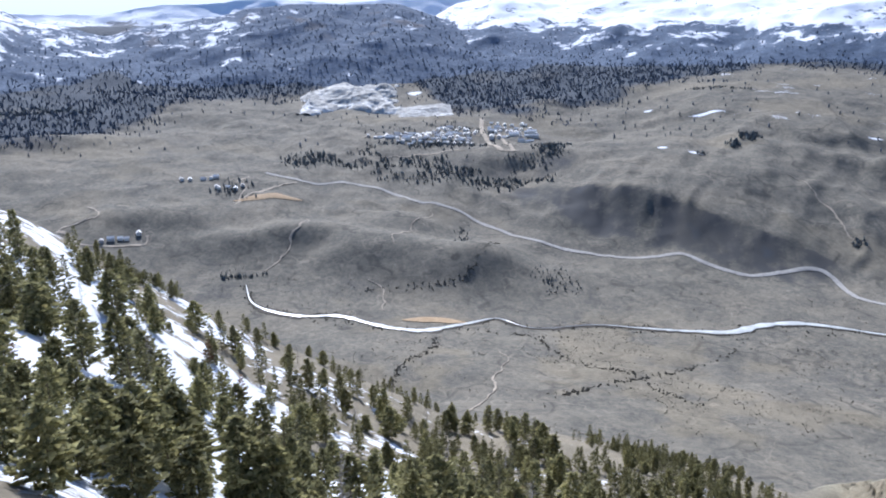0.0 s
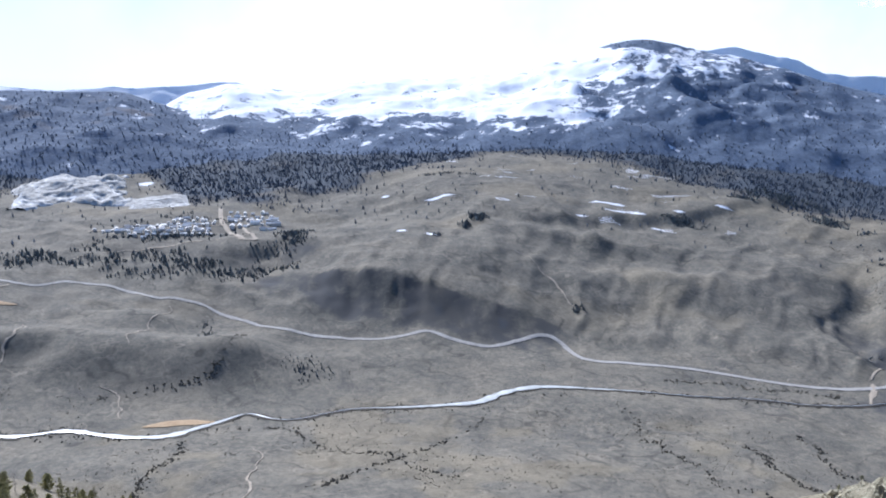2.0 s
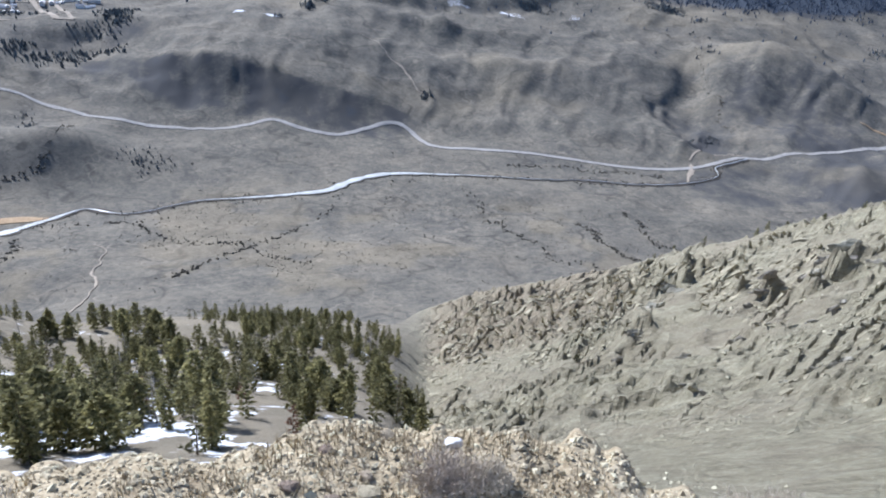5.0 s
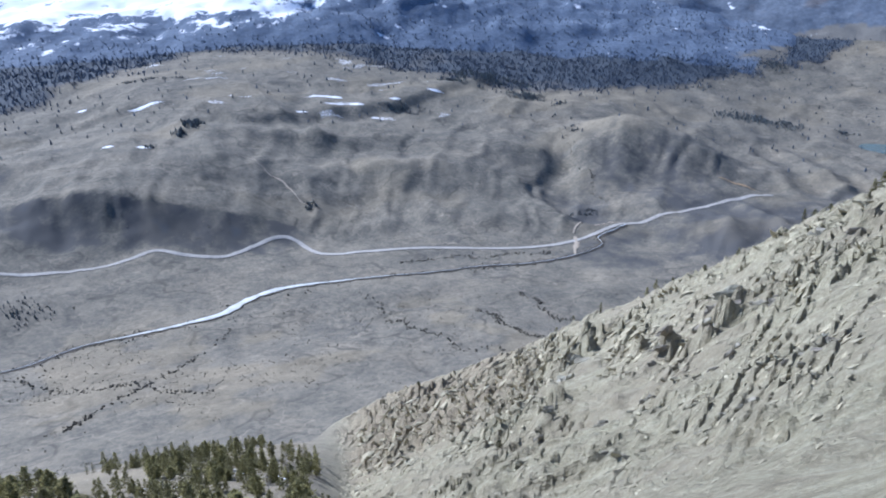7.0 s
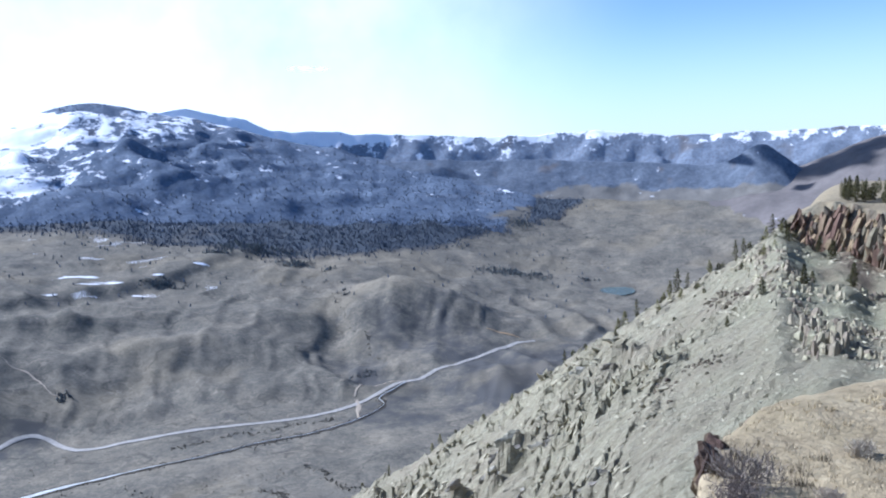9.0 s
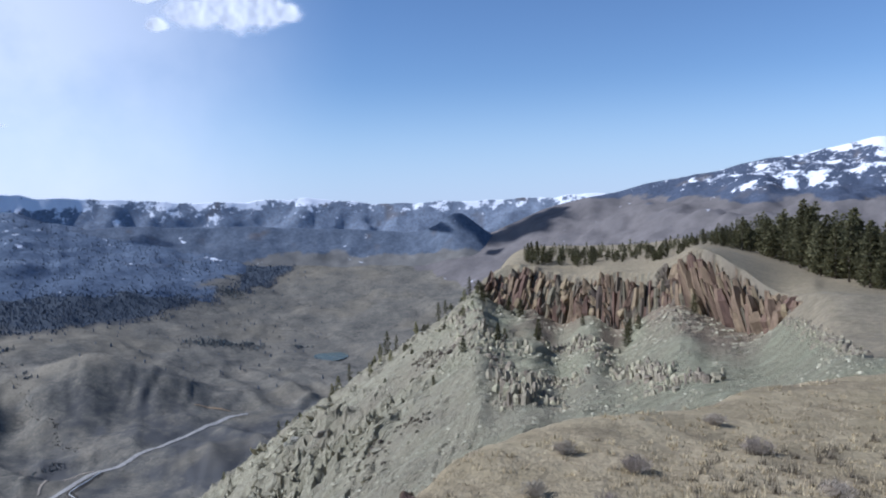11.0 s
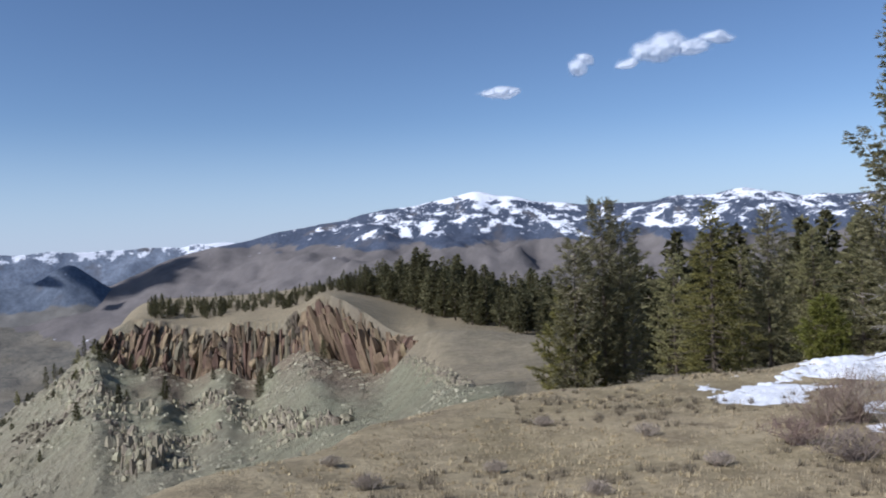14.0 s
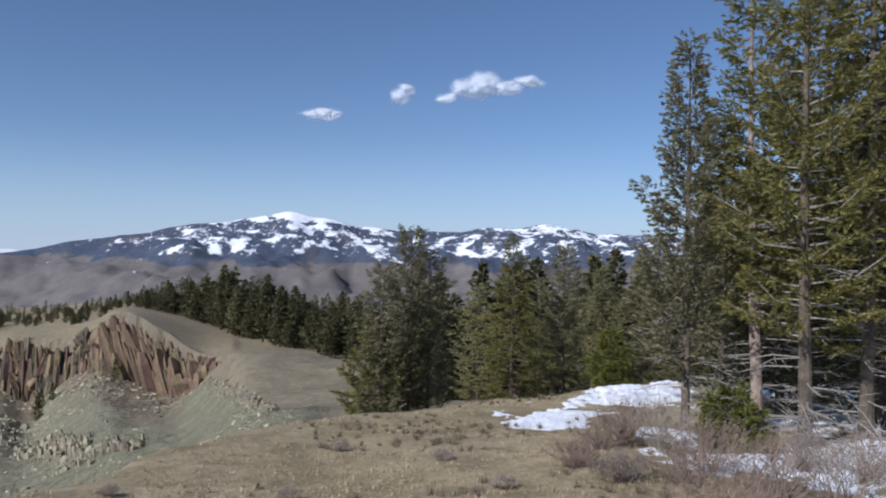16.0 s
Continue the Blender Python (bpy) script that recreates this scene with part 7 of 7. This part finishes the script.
for k, (az, r) in enumerate(((128.5, 10.2), (132.0, 9.6), (134.0, 9.0))):
    brush("pile of bleached dead branches under the conifers", az, r, 16, 940 + k)


# ---- clouds ----
m_cl, n_cl, b_cl = material("cloud", 1.0, spec=0.0)
b_cl.inputs["Base Color"].default_value = (0.92, 0.93, 0.95, 1)
lit = n_cl.nodes.new("ShaderNodeBsdfTranslucent")
lit.inputs[0].default_value = (0.95, 0.96, 0.98, 1)
mist = n_cl.nodes.new("ShaderNodeMixShader")
mist.inputs[0].default_value = 0.55
n_cl.links.new(b_cl.outputs[0], mist.inputs[1])
n_cl.links.new(lit.outputs[0], mist.inputs[2])
clear = n_cl.nodes.new("ShaderNodeBsdfTransparent")
mx = n_cl.nodes.new("ShaderNodeMixShader")
dense, thin, _ = masks(n_cl, "cover")
wisp = maths(n_cl, "ADD", dense, maths(n_cl, "MULTIPLY", maths(n_cl, "SUBTRACT", tex(n_cl, 0.006, 6, 0.55), 0.5), 0.5))
puff = n_cl.nodes.new("ShaderNodeMapRange")
puff.interpolation_type = "SMOOTHSTEP"
puff.inputs["From Min"].default_value, puff.inputs["From Max"].default_value = 0.16, 0.62
n_cl.links.new(wisp, puff.inputs["Value"])
n_cl.links.new(maths(n_cl, "MULTIPLY", puff.outputs[0], thin), mx.inputs[0])
n_cl.links.new(clear.outputs[0], mx.inputs[1])
n_cl.links.new(mist.outputs[0], mx.inputs[2])
n_cl.links.new(mx.outputs[0], n_cl.nodes["Material Output"].inputs[0])


def cloud(label, puffs, d, opacity, seed, flat=0.0):
    """A bank of vapour of several puffs (heading, elevation, half width, half height), dense in the middle and torn at its edges."""
    p = np.array(puffs, float)
    a0, a1 = (p[:, 0] - 1.7 * p[:, 2]).min(), (p[:, 0] + 1.7 * p[:, 2]).max()
    e0, e1 = (p[:, 1] - 1.7 * p[:, 3]).min(), (p[:, 1] + 1.7 * p[:, 3]).max()
    a, e = np.meshgrid(np.linspace(a0, a1, 90), np.linspace(e0, e1, 50))
    wa, we = a + 0.4 * fbm(a * 0.7, e * 0.9, 2, seed), e + 0.25 * fbm(a * 0.7, e * 0.9, 2, seed + 5)
    dense = 0 * a
    for pa, pe, w, h in puffs:
        under = np.where(we < pe, 0.75, 1.0)
        dense = np.maximum(dense, np.exp(-((wa - pa) / w) ** 2 - ((we - pe) / (h * under)) ** 2))
    dense = dense * (1 + 0.35 * fbm(a * 1.4, e * 1.8, 4, seed + 1))
    border = np.minimum(np.minimum(a - a0, a1 - a) / 0.4, np.minimum(e - e0, e1 - e) / 0.3)
    dense = dense * np.clip(border, 0, 1)
    dd = d - 90 * dense * (1 - 0.8 * (flat > 0)) - flat * (e - e.mean()) - 14 * fbm(a * 1.5, e * 1.5, 3, seed + 2)
    x, y = polar(a, dd)
    ob = grid_object("cloud", x, y, EYE + dd * np.tan(np.radians(e)), m_cl, {"cover": (dense, np.full_like(a, opacity), a * 0)})
    return tagged(ob, label, "cloud", "clouds", "structure")


WHITE_CLOUD = "small white fair-weather cloud in a blue sky"
cloud(WHITE_CLOUD, ((96.1, 10.45, 1.0, 0.42), (96.9, 10.5, 0.9, 0.4), (97.7, 10.5, 0.6, 0.2)), 4500, 0.8, 960)
cloud(WHITE_CLOUD, ((102.5, 11.85, 0.75, 0.6), (103.1, 12.3, 0.65, 0.5)), 4500, 0.75, 961)
cloud(WHITE_CLOUD, ((106.1, 12.0, 0.9, 0.45), (107.6, 12.6, 1.5, 0.85), (108.8, 12.9, 1.4, 0.85), (110.3, 12.6, 1.2, 0.6), (112.0, 13.1, 1.0, 0.5)), 4500, 0.8, 962)
cloud(WHITE_CLOUD, ((46.0, 12.2, 0.9, 0.5), (48.6, 12.9, 1.8, 1.1), (50.8, 13.2, 2.2, 1.6), (53.2, 13.2, 1.9, 1.5), (54.6, 13.2, 1.2, 0.9), (45.4, 13.7, 0.9, 0.3)), 4300, 0.97, 963, 150)
cloud("faint wisp of cloud low over the hills", ((35.4, 5.35, 1.1, 0.25), (34.6, 5.4, 0.8, 0.22)), 4500, 0.7, 964, 150)
